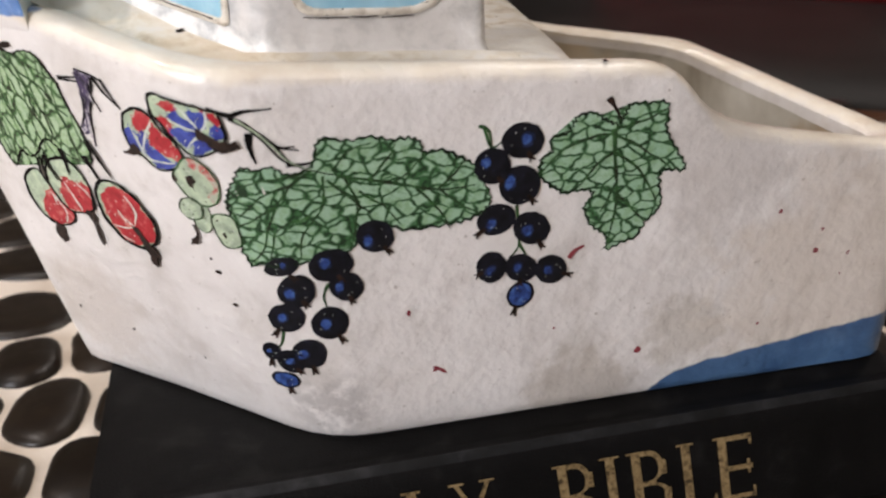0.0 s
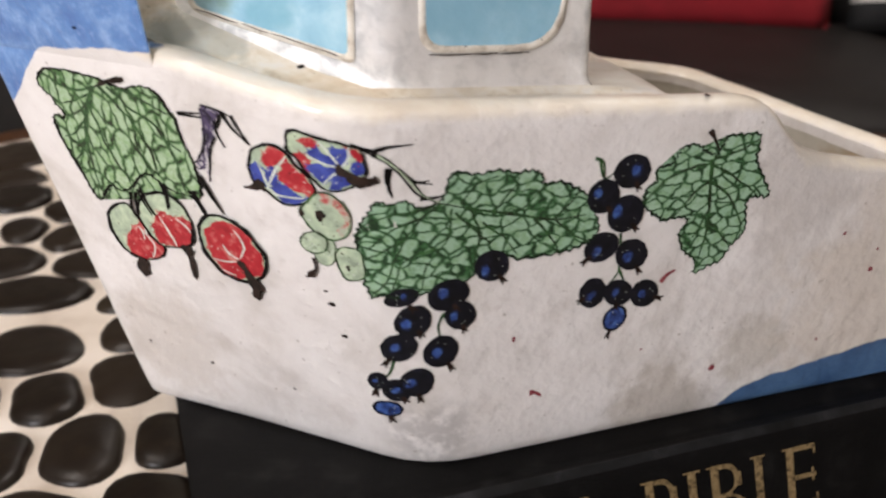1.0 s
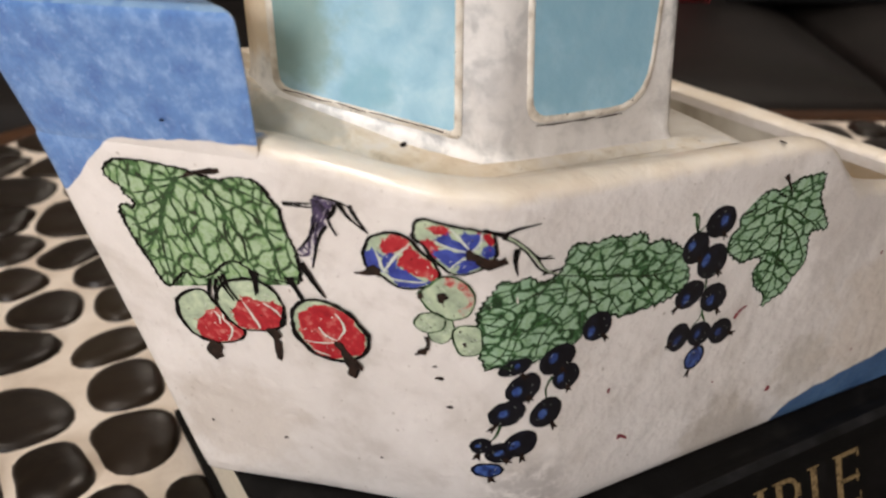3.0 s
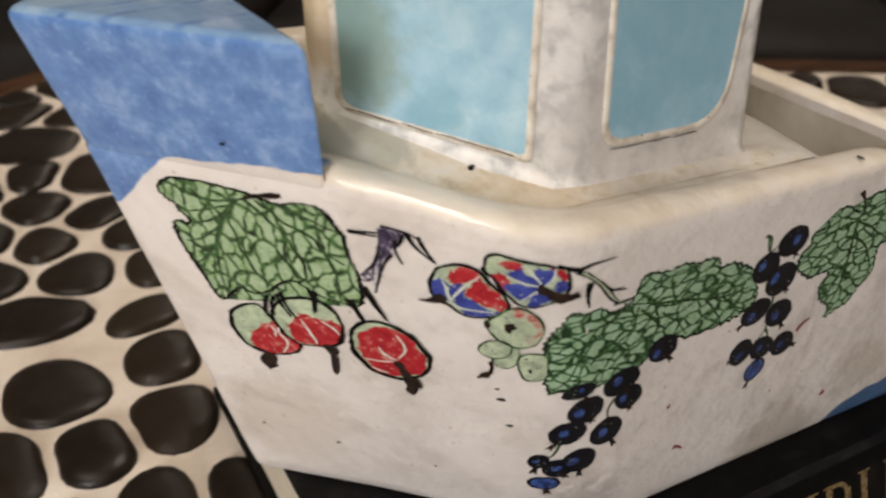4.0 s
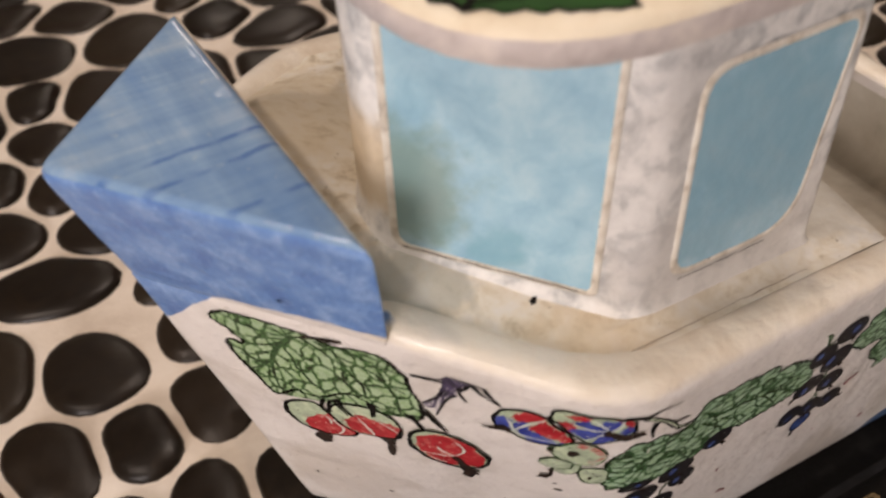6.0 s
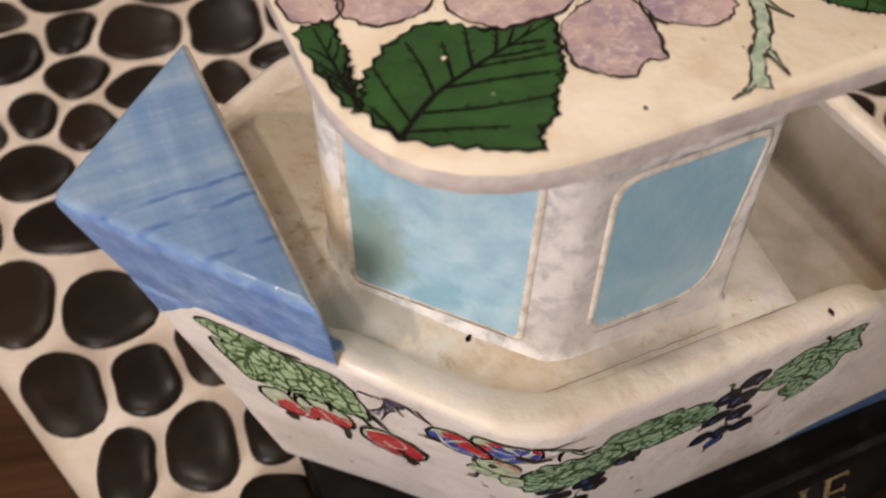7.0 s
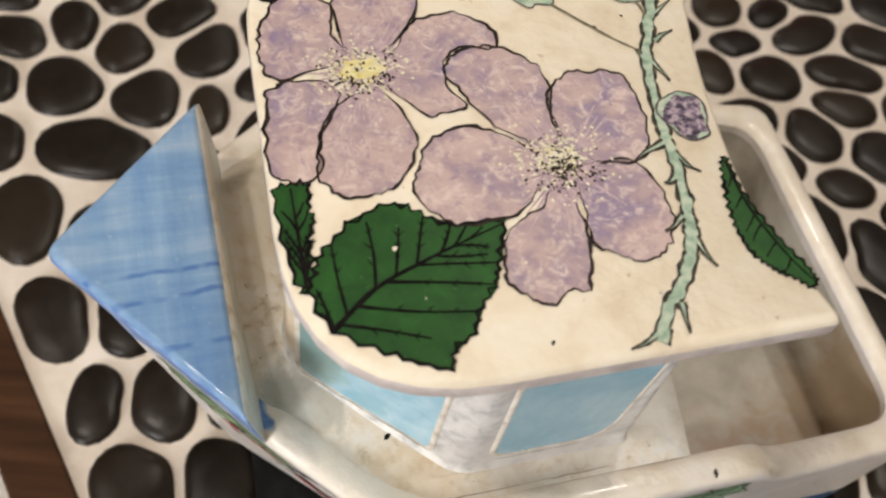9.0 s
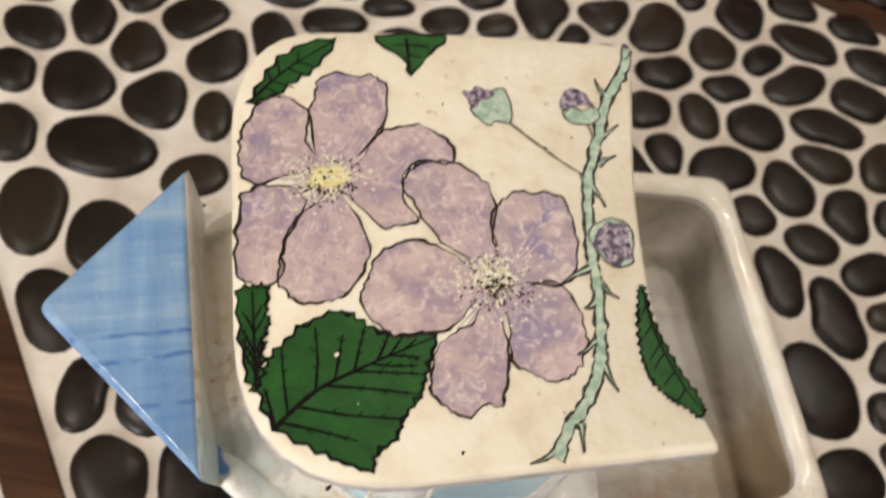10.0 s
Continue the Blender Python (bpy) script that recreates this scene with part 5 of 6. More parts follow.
for points in (
    [(-37.2, 9.2), (-34.5, 15.1), (-26.0, 18.2), (-16.9, 15.7), (-9.2, 8.3), (-7.8, -1.9), (-10.3, -11.0), (-9.0, -17.9), (-18.2, -19.7), (-26.5, -14.3), (-33.3, -3.7)],
    [(-9.9, -5.6), (-3.3, 2.3), (4.6, 3.5), (15.0, 1.8), (18.1, -6.7), (17.8, -15.3), (15.0, -25.4), (9.9, -31.7), (-1.5, -29.7), (-8.9, -21.2), (-10.9, -13.0)],
    [(-56.7, -33.2), (-54.1, -24.2), (-47.0, -14.1), (-35.6, -11.8), (-25.3, -17.8), (-21.2, -26.5), (-24.0, -36.6), (-31.3, -43.3), (-42.6, -44.6), (-49.6, -42.7)],
    [(-20.6, -39.7), (-14.1, -43.7), (-14.4, -56.5), (-18.0, -65.4), (-19.2, -69.3), (-24.5, -69.0), (-30.6, -71.7), (-35.1, -68.3), (-40.0, -62.6), (-38.1, -55.6), (-35.1, -48.8), (-26.0, -43.6)],
    [(-7.6, -32.4), (2.9, -29.8), (9.4, -33.7), (12.4, -42.2), (11.9, -51.8), (9.0, -58.6), (3.1, -63.5), (-5.3, -62.3), (-12.4, -57.1), (-12.5, -49.5), (-10.7, -39.2)],
):
    petal(points, HEARTS[1], LILAC)


def stamens(heart, reach, core, yellow, pale, dark_below):
    bm = bmesh.new()
    if core:
        fill_into(bm, oval(heart[0] + 0.8, heart[1] + 0.6, core, core * 0.72, 15, 22, 0.22), on_roof, 0.00036, 0, 0)
        fill_into(bm, oval(heart[0] + core + 1.2, heart[1] + 0.2, 2.0, 1.5, 0, 12, 0.2), on_roof, 0.00036, 0, 0)
    for k in range(760):
        t, r = random.uniform(0, 6.283), reach * abs(random.gauss(0, 0.62))
        if r > reach * 1.6:
            continue
        x, y = r * math.cos(t), 0.85 * r * math.sin(t)
        dice = random.random()
        # the black dots gather below the heart
        black = (0.75 if -reach * 0.9 < y < -0.1 * reach else 0.25) if dark_below else 0.5
        if core and math.hypot(x - 0.8, (y - 0.6) * 1.3) < core and random.random() < 0.85:
            continue
        dot = 0 if r < reach * 0.55 and dice < yellow else 1 if dice < 1 - black * (1 - pale) * (r < reach * 1.15) else 2
        size = random.uniform(0.22, 0.62) if dot == 2 else random.uniform(0.3, 0.8)
        fill_into(bm, oval(heart[0] + x, heart[1] + y, size, size * 0.7, random.uniform(0, 180), 6), on_roof, 0.0004 + 0.00004 * dot + 0.0000002 * k, dot, 0)
    part("painted_flower_heart", bm, [YELLOW, STRAW, BROWN_INK], boat, "yellow and black dotted stamens painted on the roof", flat=False)


stamens((-62.8, 13.0), 11.5, 5.8, 0.45, 0.2, True)
stamens((-14.0, -28.5), 12.5, 0, 0.16, 0.0, True)

DARK_LEAF = "dark green toothed leaf painted on the roof"
leaf_rows = [(-86.0, -68.4), (-90.2, -56.5), (-87.4, -50.7), (-83.8, -45.3), (-76.6, -38.6), (-66.9, -34.8), (-59.6, -35.6), (-54.6, -41.3), (-45.6, -43.8), (-34.9, -44.5), (-38.3, -52.2), (-41.2, -59.0), (-43.6, -63.8), (-48.4, -69.0), (-52.3, -75.5), (-58.7, -79.1), (-60.1, -84.1), (-67.9, -81.0), (-75.3, -76.8)]
painted_leaf(leaf_rows, [(-86.0, -68.4), (-73.6, -58.9), (-59.0, -53.1), (-48.3, -49.5), (-35.2, -45.5)], on_roof, LEAF_DARK, INK, INK, 0.0010, 0.0014,
             ((0.03, -2, 12), (0.12, 0, 21), (0.25, 2, 20), (0.36, 4, 14), (0.48, 5, 14), (0.6, 5, 9), (0.72, 5, 6), (0.82, 4, 3), (0.06, 21, -8), (0.17, 29, -7), (0.30, 28, -6), (0.45, 20, -3), (0.58, 14, -2), (0.72, 9, -2)), 0.0013, DARK_LEAF)
painted_leaf([(-93.4, -25.1), (-88.5, -23.5), (-84.4, -24.6), (-85.4, -31.9), (-84.6, -36.5), (-87.6, -43.2), (-87.7, -51.7), (-90.8, -57.2), (-92.5, -53.7), (-93.5, -40.3)], [(-90.4, -55.8), (-89.7, -42.3), (-89.0, -25.1)], on_roof, LEAF_DARK, INK, INK, 0.0009, 0.0012, ((0.1, 2, 7), (0.22, 3, 8), (0.35, 4, 7), (0.48, 4, 7), (0.6, 4, 6), (0.74, 3, 5), (0.2, -3, 8), (0.34, -3, 8), (0.48, -3, 8), (0.62, -3, 7)), 0.0011, DARK_LEAF)
painted_leaf([(-84.6, 44.7), (-77.6, 58.0), (-67.2, 68.2), (-52.2, 71.8), (-59.8, 59.8), (-68.1, 53.3), (-78.7, 46.3)], [(-83.0, 46.8), (-70.4, 58.8), (-53.5, 70.3)], on_roof, LEAF_DARK, INK, INK, 0.0009, 0.0012, ((0.2, 5, -3), (0.35, 7, -3), (0.5, 7, -3), (0.65, 6, -2), (0.3, -1, 6), (0.45, 0, 6), (0.6, 1, 5)), 0.0010, DARK_LEAF)
painted_leaf([(-37.9, 72.1), (-12.0, 71.9), (-18.6, 64.1), (-27.8, 54.5), (-29.1, 61.4)], [(-26.8, 71.0), (-27.2, 62.1), (-27.5, 55.8)], on_roof, LEAF_DARK, INK, INK, 0.0009, 0.0007, ((0.2, 8, -1), (0.4, 5, -2), (0.2, -5, 0), (0.5, -2, -1)), 0.0010, DARK_LEAF)
painted_leaf([(36.0, -34.4), (36.3, -37.9), (36.1, -44.9), (37.1, -52.8), (38.9, -60.6), (41.5, -68.4), (43.5, -75.0), (44.1, -78.1), (42.2, -80.7), (39.6, -78.2), (36.2, -75.3), (33.5, -72.8), (31.5, -70.0), (29.3, -65.9), (28.7, -60.3), (28.9, -54.7), (30.2, -48.1), (32.1, -41.5), (34.1, -36.7)], [(35.4, -36.0), (35.4, -52.0), (39.0, -68.0), (43.4, -79.0)], on_roof, LEAF_DARK, INK, INK, 0.0009, 0.0009, ((0.15, -3, -4), (0.28, -4, -4), (0.4, -5, -5), (0.52, -5, -5), (0.65, -5, -4), (0.78, -4, -4)), 0.0009, DARK_LEAF)

STEM = [(57.6, 63.5)] + [(52.7, 52.8), (43.4, 40.2), (38.2, 30.3), (32.9, 18.5), (28.7, 9.4), (25.5, 0.5), (23.3, -10.4), (21.4, -20.9), (20.8, -29.2), (19.5, -39.1), (17.4, -48.6), (15.8, -55.9), (12.9, -62.9), (7.4, -71.1), (2.6, -75.7), (-2.0, -80.2), (-6.0, -88.2)]
bm = bmesh.new()
line = wandering_line(STEM, 0.0009)
stroke_into(bm, line, lambda t: 0.0046 + 0.0010 * noise.noise(Vector((t * 30, 0.3, 0))), on_roof, 0.00022, 1)
stroke_into(bm, [p + Vector((0.00012, 0.0)) * math.sin(9 * i) for i, p in enumerate(line)], lambda t: 0.0028 + 0.0008 * noise.noise(Vector((t * 26, 4.3, 0))), on_roof, 0.00034, 0)
part("painted_rose_stem", bm, [MINT, STEM_INK], boat, "mint green thorny stem painted on the roof", flat=False)
for points in (
    [(44.6, 40.6), (41.8, 45.4), (41.1, 50.2)],
    [(36.3, 24.3), (40.7, 26.5), (44.6, 29.4)],
    [(32.3, 12.6), (36.4, 14.7), (40.3, 16.0)],
    [(28.0, 4.8), (29.7, 0.1), (31.0, -4.5)],
    [(21.0, -30.2), (23.2, -35.1), (26.5, -38.7)],
    [(18.9, -38.0), (16.0, -40.3), (14.1, -40.5)],
    [(14.9, -52.1), (12.0, -54.5), (7.9, -56.3)],
    [(15.3, -58.7), (16.3, -64.3), (18.2, -69.4)],
    [(3.4, -77.9), (3.2, -81.7), (2.2, -86.6)],
    [(-4.7, -84.4), (-9.4, -86.4), (-14.7, -87.9)],
    [(20.2, -26.6), (13.3, -29.2), (8.4, -31.7)],
    [(25.4, 1.6), (25.5, 7.3), (25.1, 9.7)]):
    bm = bmesh.new()
    line = wandering_line(points, 0.0004)
    stroke_into(bm, line, lambda t: 0.0026 * (1 - t) ** 1.6 + 0.0009, on_roof, 0.00027, 0)
    stroke_into(bm, line[:10], lambda t: 0.0013 * (1 - t) ** 1.4 + 0.0001, on_roof, 0.00036, 1)
    part("painted_rose_thorn", bm, [STEM_INK, MINT], boat, "dark brown thorns along the painted stem", flat=False)
brush("painted_bud_stalk", ([(4.3, 32.1), (12.7, 22.4), (21.0, 13.5), (27.7, 8.1)], [(33.0, 30.2), (33.7, 25.7), (33.4, 21.3)],), 0.0012, STALK_OLIVE, "thin olive stalk of the painted bud", on_roof, 0.00026)


def bud(cup, tip, label):
    """A rosebud: a mint cup and ragged dark purple petals, thinly outlined."""
    bm = bmesh.new()
    edge = facing_hull(wandering(cup, 0.0005, 5))
    fill_into(bm, edge, on_roof, 0.00023, 0, 0)
    stroke_into(bm, edge, lambda t: 0.0006 + 0.0004 * noise.noise(Vector((t * 12, cup[0][0], 0))), on_roof, 0.00036, 1, closed=True)
    whole = part("painted_bud", bm, [MINT, BUD_LINE], boat, label, flat=False)
    bm = bmesh.new()
    edge = facing_hull(wandering(tip, 0.0012, 5))
    fill_into(bm, edge, on_roof, 0.00028, 0, 0)
    part("bud_tip", bm, PETAL_DARK, whole, "dark purple petal tip", flat=False)


BUD = "mint and purple rose bud painted on the roof"
bud([(-8.9, 38.3), (-7.5, 35.8), (-5.6, 33.2), (-3.0, 31.8), (-0.4, 32.9), (4.3, 32.1), (6.1, 37.4), (6.0, 44.9), (4.5, 47.0), (0.9, 46.5), (-0.8, 43.3), (-4.6, 42.5), (-7.5, 40.2)], [(-10.4, 46.6), (-7.0, 46.7), (-5.1, 49.1), (-2.0, 46.6), (0.5, 46.5), (0.4, 43.5), (-3.8, 42.7), (-5.9, 40.1), (-8.1, 39.2), (-8.9, 43.3)], BUD)
bud([(25.1, 36.2), (29.1, 38.0), (32.6, 35.7), (36.3, 37.5), (38.7, 35.3), (38.4, 32.3), (33.9, 29.9), (29.9, 30.2), (26.3, 31.6)], [(24.4, 38.8), (25.7, 42.5), (30.4, 46.1), (34.4, 45.3), (36.9, 41.1), (37.5, 36.7), (33.5, 38.2), (28.9, 37.2), (25.0, 35.7)], BUD)
bud([(24.3, -11.6), (27.8, -9.7), (31.9, -9.0), (35.3, -10.4), (37.6, -13.5), (37.2, -18.2), (35.7, -22.3), (35.3, -25.7), (32.8, -26.9), (28.1, -26.8), (24.5, -23.3), (22.4, -17.9), (22.0, -14.6)], [(25.3, -13.7), (28.7, -10.5), (33.3, -10.6), (36.8, -12.9), (35.4, -20.3), (35.2, -24.9), (32.2, -25.1), (28.2, -26.9), (25.4, -22.9), (22.7, -19.2)], BUD)
bud([(54.5, 60.0), (56.0, 59.0), (58.5, 62.0), (58.0, 65.0), (56.0, 64.5)], [(56.5, 63.5), (58.3, 63.0), (58.6, 65.6), (57.0, 65.8)], BUD)


for x, y, r in ((-33.7, -82.1, 0.7), (15.1, 20.8, 0.7), (41.4, -69.9, 0.5), (7.1, 51.7, 0.4), (-18.3, 41.2, 0.5), (25.7, 24.5, 0.6), (-0.8, -73.9, 0.35)):
    bm = bmesh.new()
    fill_into(bm, oval(x, y, r, r * 0.7, random.uniform(0, 180), 9, 0.25), on_roof, 0.0002, 0, 0)
    part("glaze_speck", bm, BROWN_INK, boat, "", flat=False)
for x, y, r in ((-66.2, -48.4, 0.8), (-61.9, -64.2, 0.25), (-33.6, -58.7, 0.4)):
    bm = bmesh.new()
    fill_into(bm, oval(x, y, r, r * 0.8, 30, 9, 0.2), on_roof, 0.0006, 0, 0)
    part("glaze_chip", bm, ROOF, boat, "tiny pale chip in the painted leaf", flat=False)
bm = bmesh.new()
fill_into(bm, oval(45.5, -97.6, 1.5, 0.8, 60, 12, 0.3), lambda q, lift: Vector((q[0], q[1], rail_z(q[0]) + 0.0008)), 0, 0, 0)
part("glaze_speck", bm, BROWN_INK, boat, "brown speck in the glaze of the rail", flat=False)
crack = [(x / 1000, -inner_half(x / 1000) + 0.0012 + random.uniform(-0.0003, 0.0003)) for x in range(-64, 36, 4)]
for run in (crack[:12], crack[11:19]):
    bm = bmesh.new()
    stroke_into(bm, run, lambda t: 0.00040 * (1.0 - 0.7 * abs(2 * t - 1)), lambda q, lift: Vector((q[0], q[1], deck_z(q[0], q[1]) + lift)), 0.0005, 0)
    part("glaze_crack", bm, CRACK, boat, "fine brown crack along the inner rim", flat=False)
bm = bmesh.new()
fill_into(bm, oval(-65.2, -64.1, 1.3, 0.7, 30, 12, 0.3), lambda q, lift: Vector((q[0], q[1], deck_z(q[0], q[1]) + lift)), 0.0004, 0, 0)
part("glaze_speck", bm, INK, boat, "black speck in the deck glaze", flat=False)


# ---- the book ----
book = tagged(new("holy_bible"), "thick black leatherette Bible with gold lettering on its spine, lying flat", "book")
BOOK_TURN = 12.8
book.matrix_world = pose(-0.0886, 0.2337, 0.003, 0, 0, BOOK_TURN)
LONG, DEEP, THICK = 0.272, 0.205, 0.046


def spine_y(z):
    """The spine of the slack book leans out towards its foot."""
    k = (THICK - 0.005 - z) / (THICK - 0.010)
    return -0.0008 - 0.0060 * k - 0.0010 * math.sin(math.pi * max(0.0, min(1.0, k)))


bm = bmesh.new()
profile = [(DEEP, THICK), (0.014, THICK), (0.011, THICK - 0.0012), (0.0085, THICK - 0.0016), (0.006, THICK - 0.0008), (0.0030, THICK - 0.0006), (0.0010, THICK - 0.0030)]
profile += [(spine_y(THICK - 0.005 - (THICK - 0.010) * k / 8), THICK - 0.005 - (THICK - 0.010) * k / 8) for k in range(9)]
profile += [(-0.0052, 0.0030), (-0.0035, 0.0006), (0.006, 0.0), (DEEP, 0.0), (DEEP, 0.0030), (0.006, 0.0032), (0.0035, 0.006), (0.0035, THICK - 0.006), (0.006, THICK - 0.0034), (DEEP, THICK - 0.0030)]
loft(bm, [[Vector((x, y, z)) for y, z in profile] for x in (0.0, 0.0008, LONG - 0.0008, LONG)], cap_first=True, cap_last=True)
bmesh.ops.recalc_face_normals(bm, faces=bm.faces)
part("cover", bm, LEATHER, book, "black leatherette cover with a hinge groove")
# thin strip laid on the spine's top edge as a painted highlight
bm = bmesh.new()
loft(bm, [[Vector((0.002 + (LONG - 0.004) * k / 40, y + 0.0002 * noise.noise(Vector((k * 0.7, 1.5, 0))), z)) for k in range(41)] for y, z in ((0.00095, THICK - 0.0029), (0.0019, THICK - 0.0014), (0.0030, THICK - 0.0005), (0.0036, THICK - 0.00058))], closed=False)
bmesh.ops.translate(bm, verts=bm.verts, vec=(0, -0.00012, 0.00012))
bmesh.ops.recalc_face_normals(bm, faces=bm.faces)
part("spine_highlight", bm, SPINE_HIGHLIGHT, book, "grey strip painted as the highlight along the spine edge")
bm = bmesh.new()
box_into(bm, 0.0035, LONG - 0.0035, 0.0037, DEEP - 0.004, 0.0033, THICK - 0.0033)
part("page_block", bm, PAGES, book, "cream page edges")


def letter(text, x0, x1, z0, z1):
    """A stamped gold capital with serifs, on the spine."""
    data = bpy.data.curves.new("letter", "FONT")
    data.body, data.size, data.extrude = text, 1.0, 0.0
    data.offset = -0.020
    ob = new("letter", data)
    bpy.context.view_layer.update()
    me = bpy.data.meshes.new_from_object(ob.evaluated_get(bpy.context.evaluated_depsgraph_get()))
    bpy.data.objects.remove(ob)
    bm = bmesh.new()
    bm.from_mesh(me)
    xs, ys = [v.co.x for v in bm.verts], [v.co.y for v in bm.verts]
    ax, bx, ay, by = min(xs), max(xs), min(ys), max(ys)
    for v in bm.verts:
        v.co = (x0 + (x1 - x0) * (v.co.x - ax) / (bx - ax), 0, z0 + (z1 - z0) * (v.co.y - ay) / (by - ay))
    # heavy stems, serifs and the ticks at the ends of the bars, as shares of the letter: left, right, foot, head
    wide, high = x1 - x0, z1 - z0
    stem = 0.0030 / wide
    serif = (-0.0016 / wide, stem + 0.0014 / wide)
    bars = {"I": ((0, 1, 0, 1), (-0.6, 1.6, 0, 0.03), (-0.6, 1.6, 0.97, 1)),
            "L": ((0, stem, 0, 1), (*serif, 0.97, 1), (*serif, 0, 0.03), (0.92, 1, 0, 0.16)),
            "B": ((0, stem, 0, 1), (*serif, 0.97, 1), (*serif, 0, 0.03), (1 - 0.8 * stem, 1, 0.17, 0.40), (0.93 - 0.7 * stem, 0.93, 0.62, 0.84)),
            "E": ((0, stem, 0, 1), (*serif, 0.97, 1), (*serif, 0, 0.03), (0.9, 0.98, 0.84, 1), (0.80, 0.88, 0.40, 0.62), (0.92, 1, 0, 0.18)),
            "H": ((0, stem, 0, 1), (*serif, 0.97, 1), (1 - stem, 1, 0, 1)),
            "Y": ((0.5 - stem / 2, 0.5 + stem / 2, 0, 0.5), (-0.1, 0.3, 0.97, 1), (0.7, 1.1, 0.97, 1))}.get(text, ())
    for left, right, foot, head in bars:
        corner = [bm.verts.new((x0 + wide * a, -0.00006, z0 + high * b)) for a, b in ((left, foot), (right, foot), (right, head), (left, head))]
        bm.faces.new(corner)
    for v in bm.verts:
        # stamped into the leaning spine
        v.co = (v.co.x + (z1 - v.co.z) * 0.10, v.co.y + spine_y(v.co.z) - 0.0004, v.co.z)
    bmesh.ops.recalc_face_normals(bm, faces=bm.faces)
    part("stamped_letter", bm, GOLD, book, "gold stamped capital letter", flat=False)


LETTER_LOW, LETTER_HIGH = 0.0145, 0.0374
for text, x0, x1 in (("H", 0.052, 0.069), ("O", 0.072, 0.088), ("L", 0.0925, 0.103), ("Y", 0.1070, 0.1195), ("B", 0.1412, 0.1535), ("I", 0.1574, 0.1604), ("B", 0.1663, 0.1788), ("L", 0.1838, 0.1950), ("E", 0.1968, 0.2092)):
    letter(text, x0, x1, LETTER_LOW, LETTER_HIGH)


# ---- the table ----
table = tagged(new("pebble_table"), "low table of black pebbles in cream grout with dark wooden edge", "table")
EDGE_TURN = -58.8
edge_dir = Vector((math.cos(radians(EDGE_TURN)), math.sin(radians(EDGE_TURN))))
EDGE_AT = Vector((-0.2260, 0.3660))
far_dir = Vector((math.cos(radians(-21.0)), math.sin(radians(-21.0))))
FAR_AT = Vector((0.0, 0.905))


def meet(p, d, q, e):
    k = ((q - p).x * e.y - (q - p).y * e.x) / (d.x * e.y - d.y * e.x)
    return p + d * k


near_corner = EDGE_AT + edge_dir * 0.62
far_left_a = EDGE_AT - edge_dir * 0.46
far_left_b = meet(FAR_AT, far_dir, Vector((-0.20, 0.9)), Vector((0, 1)))
right_far = FAR_AT + far_dir * 0.85
right_near = Vector((0.80, -0.12))
TOP_PLAN = [near_corner, right_near, right_far, far_left_b, far_left_a]
bm = bmesh.new()
plan3 = [(p.x, p.y, 0) for p in TOP_PLAN]
turn = [0.002] * 5
loft(bm, [[p + Vector((0, 0, z)) for p in rounded(plan3, turn, 2)] for z in (-0.012, -0.0022)], cap_first=True, cap_last=True)
bmesh.ops.recalc_face_normals(bm, faces=bm.faces)
top = part("grout_bed", bm, GROUT, table, "cream grout between the pebbles")
bm = bmesh.new()
loft(bm, [[p + Vector((0, 0, z)) for p in rounded(inward(plan3, g), turn, 2)] for g, z in ((0.0, -0.035), (-0.0275, -0.035), (-0.0285, -0.033), (-0.0285, -0.0015), (-0.0270, 0.0005), (-0.0015, 0.0005), (-0.0003, -0.0006), (0.0003, -0.012))])
bmesh.ops.recalc_face_normals(bm, faces=bm.faces)
part("wooden_edge", bm, WOOD, table, "dark walnut edge strip")
FLOOR_LEVEL = -0.42
for p in TOP_PLAN:
    c = p.lerp(Vector((0.15, 0.35)), 0.12)
    bm = bmesh.new()
    box_into(bm, c.x - 0.03, c.x + 0.03, c.y - 0.03, c.y + 0.03, FLOOR_LEVEL, -0.034, 0.003)
    part("leg", bm, WOOD, table)
bm = bmesh.new()
loft(bm, [[p + Vector((0, 0, z)) for p in rounded(inward(plan3, 0.02), turn, 2)] for z in (-0.034, -0.012)], cap_first=True, cap_last=True)
part("underside_board", bm, WOOD, table)

# ---- the room round it ----
bm = bmesh.new()
box_into(bm, -2.6, 3.2, -2.2, 3.2, FLOOR_LEVEL - 0.05, FLOOR_LEVEL)
tagged(part("floor", bm, FLOOR), "speckled pale terrazzo floor", "floor", kind="structure")
bm = bmesh.new()
box_into(bm, -2.6, 3.2, -2.2, 3.2, 2.05, 2.1)
tagged(part("ceiling", bm, PLASTER), "plain plaster ceiling", "ceiling", kind="structure")
for name, row in (("wall_north", (-2.6, 3.2, 3.2, 3.3)), ("wall_south", (-2.6, 3.2, -2.3, -2.2)), ("wall_west", (-2.7, -2.6, -2.2, 3.2)), ("wall_east", (3.2, 3.3, -2.2, 3.2))):
    bm = bmesh.new()
    box_into(bm, *row, FLOOR_LEVEL, 2.05)
    tagged(part(name, bm, PLASTER), "plain warm plaster wall", "wall", kind="structure")


def glowing(name, colour, strength):
    m = bpy.data.materials.new(name)
    m.use_nodes = True
    p = m.node_tree.nodes["Principled BSDF"]
    p.inputs["Emission Color"].default_value, p.inputs["Emission Strength"].default_value = (*colour, 1), strength
    return m


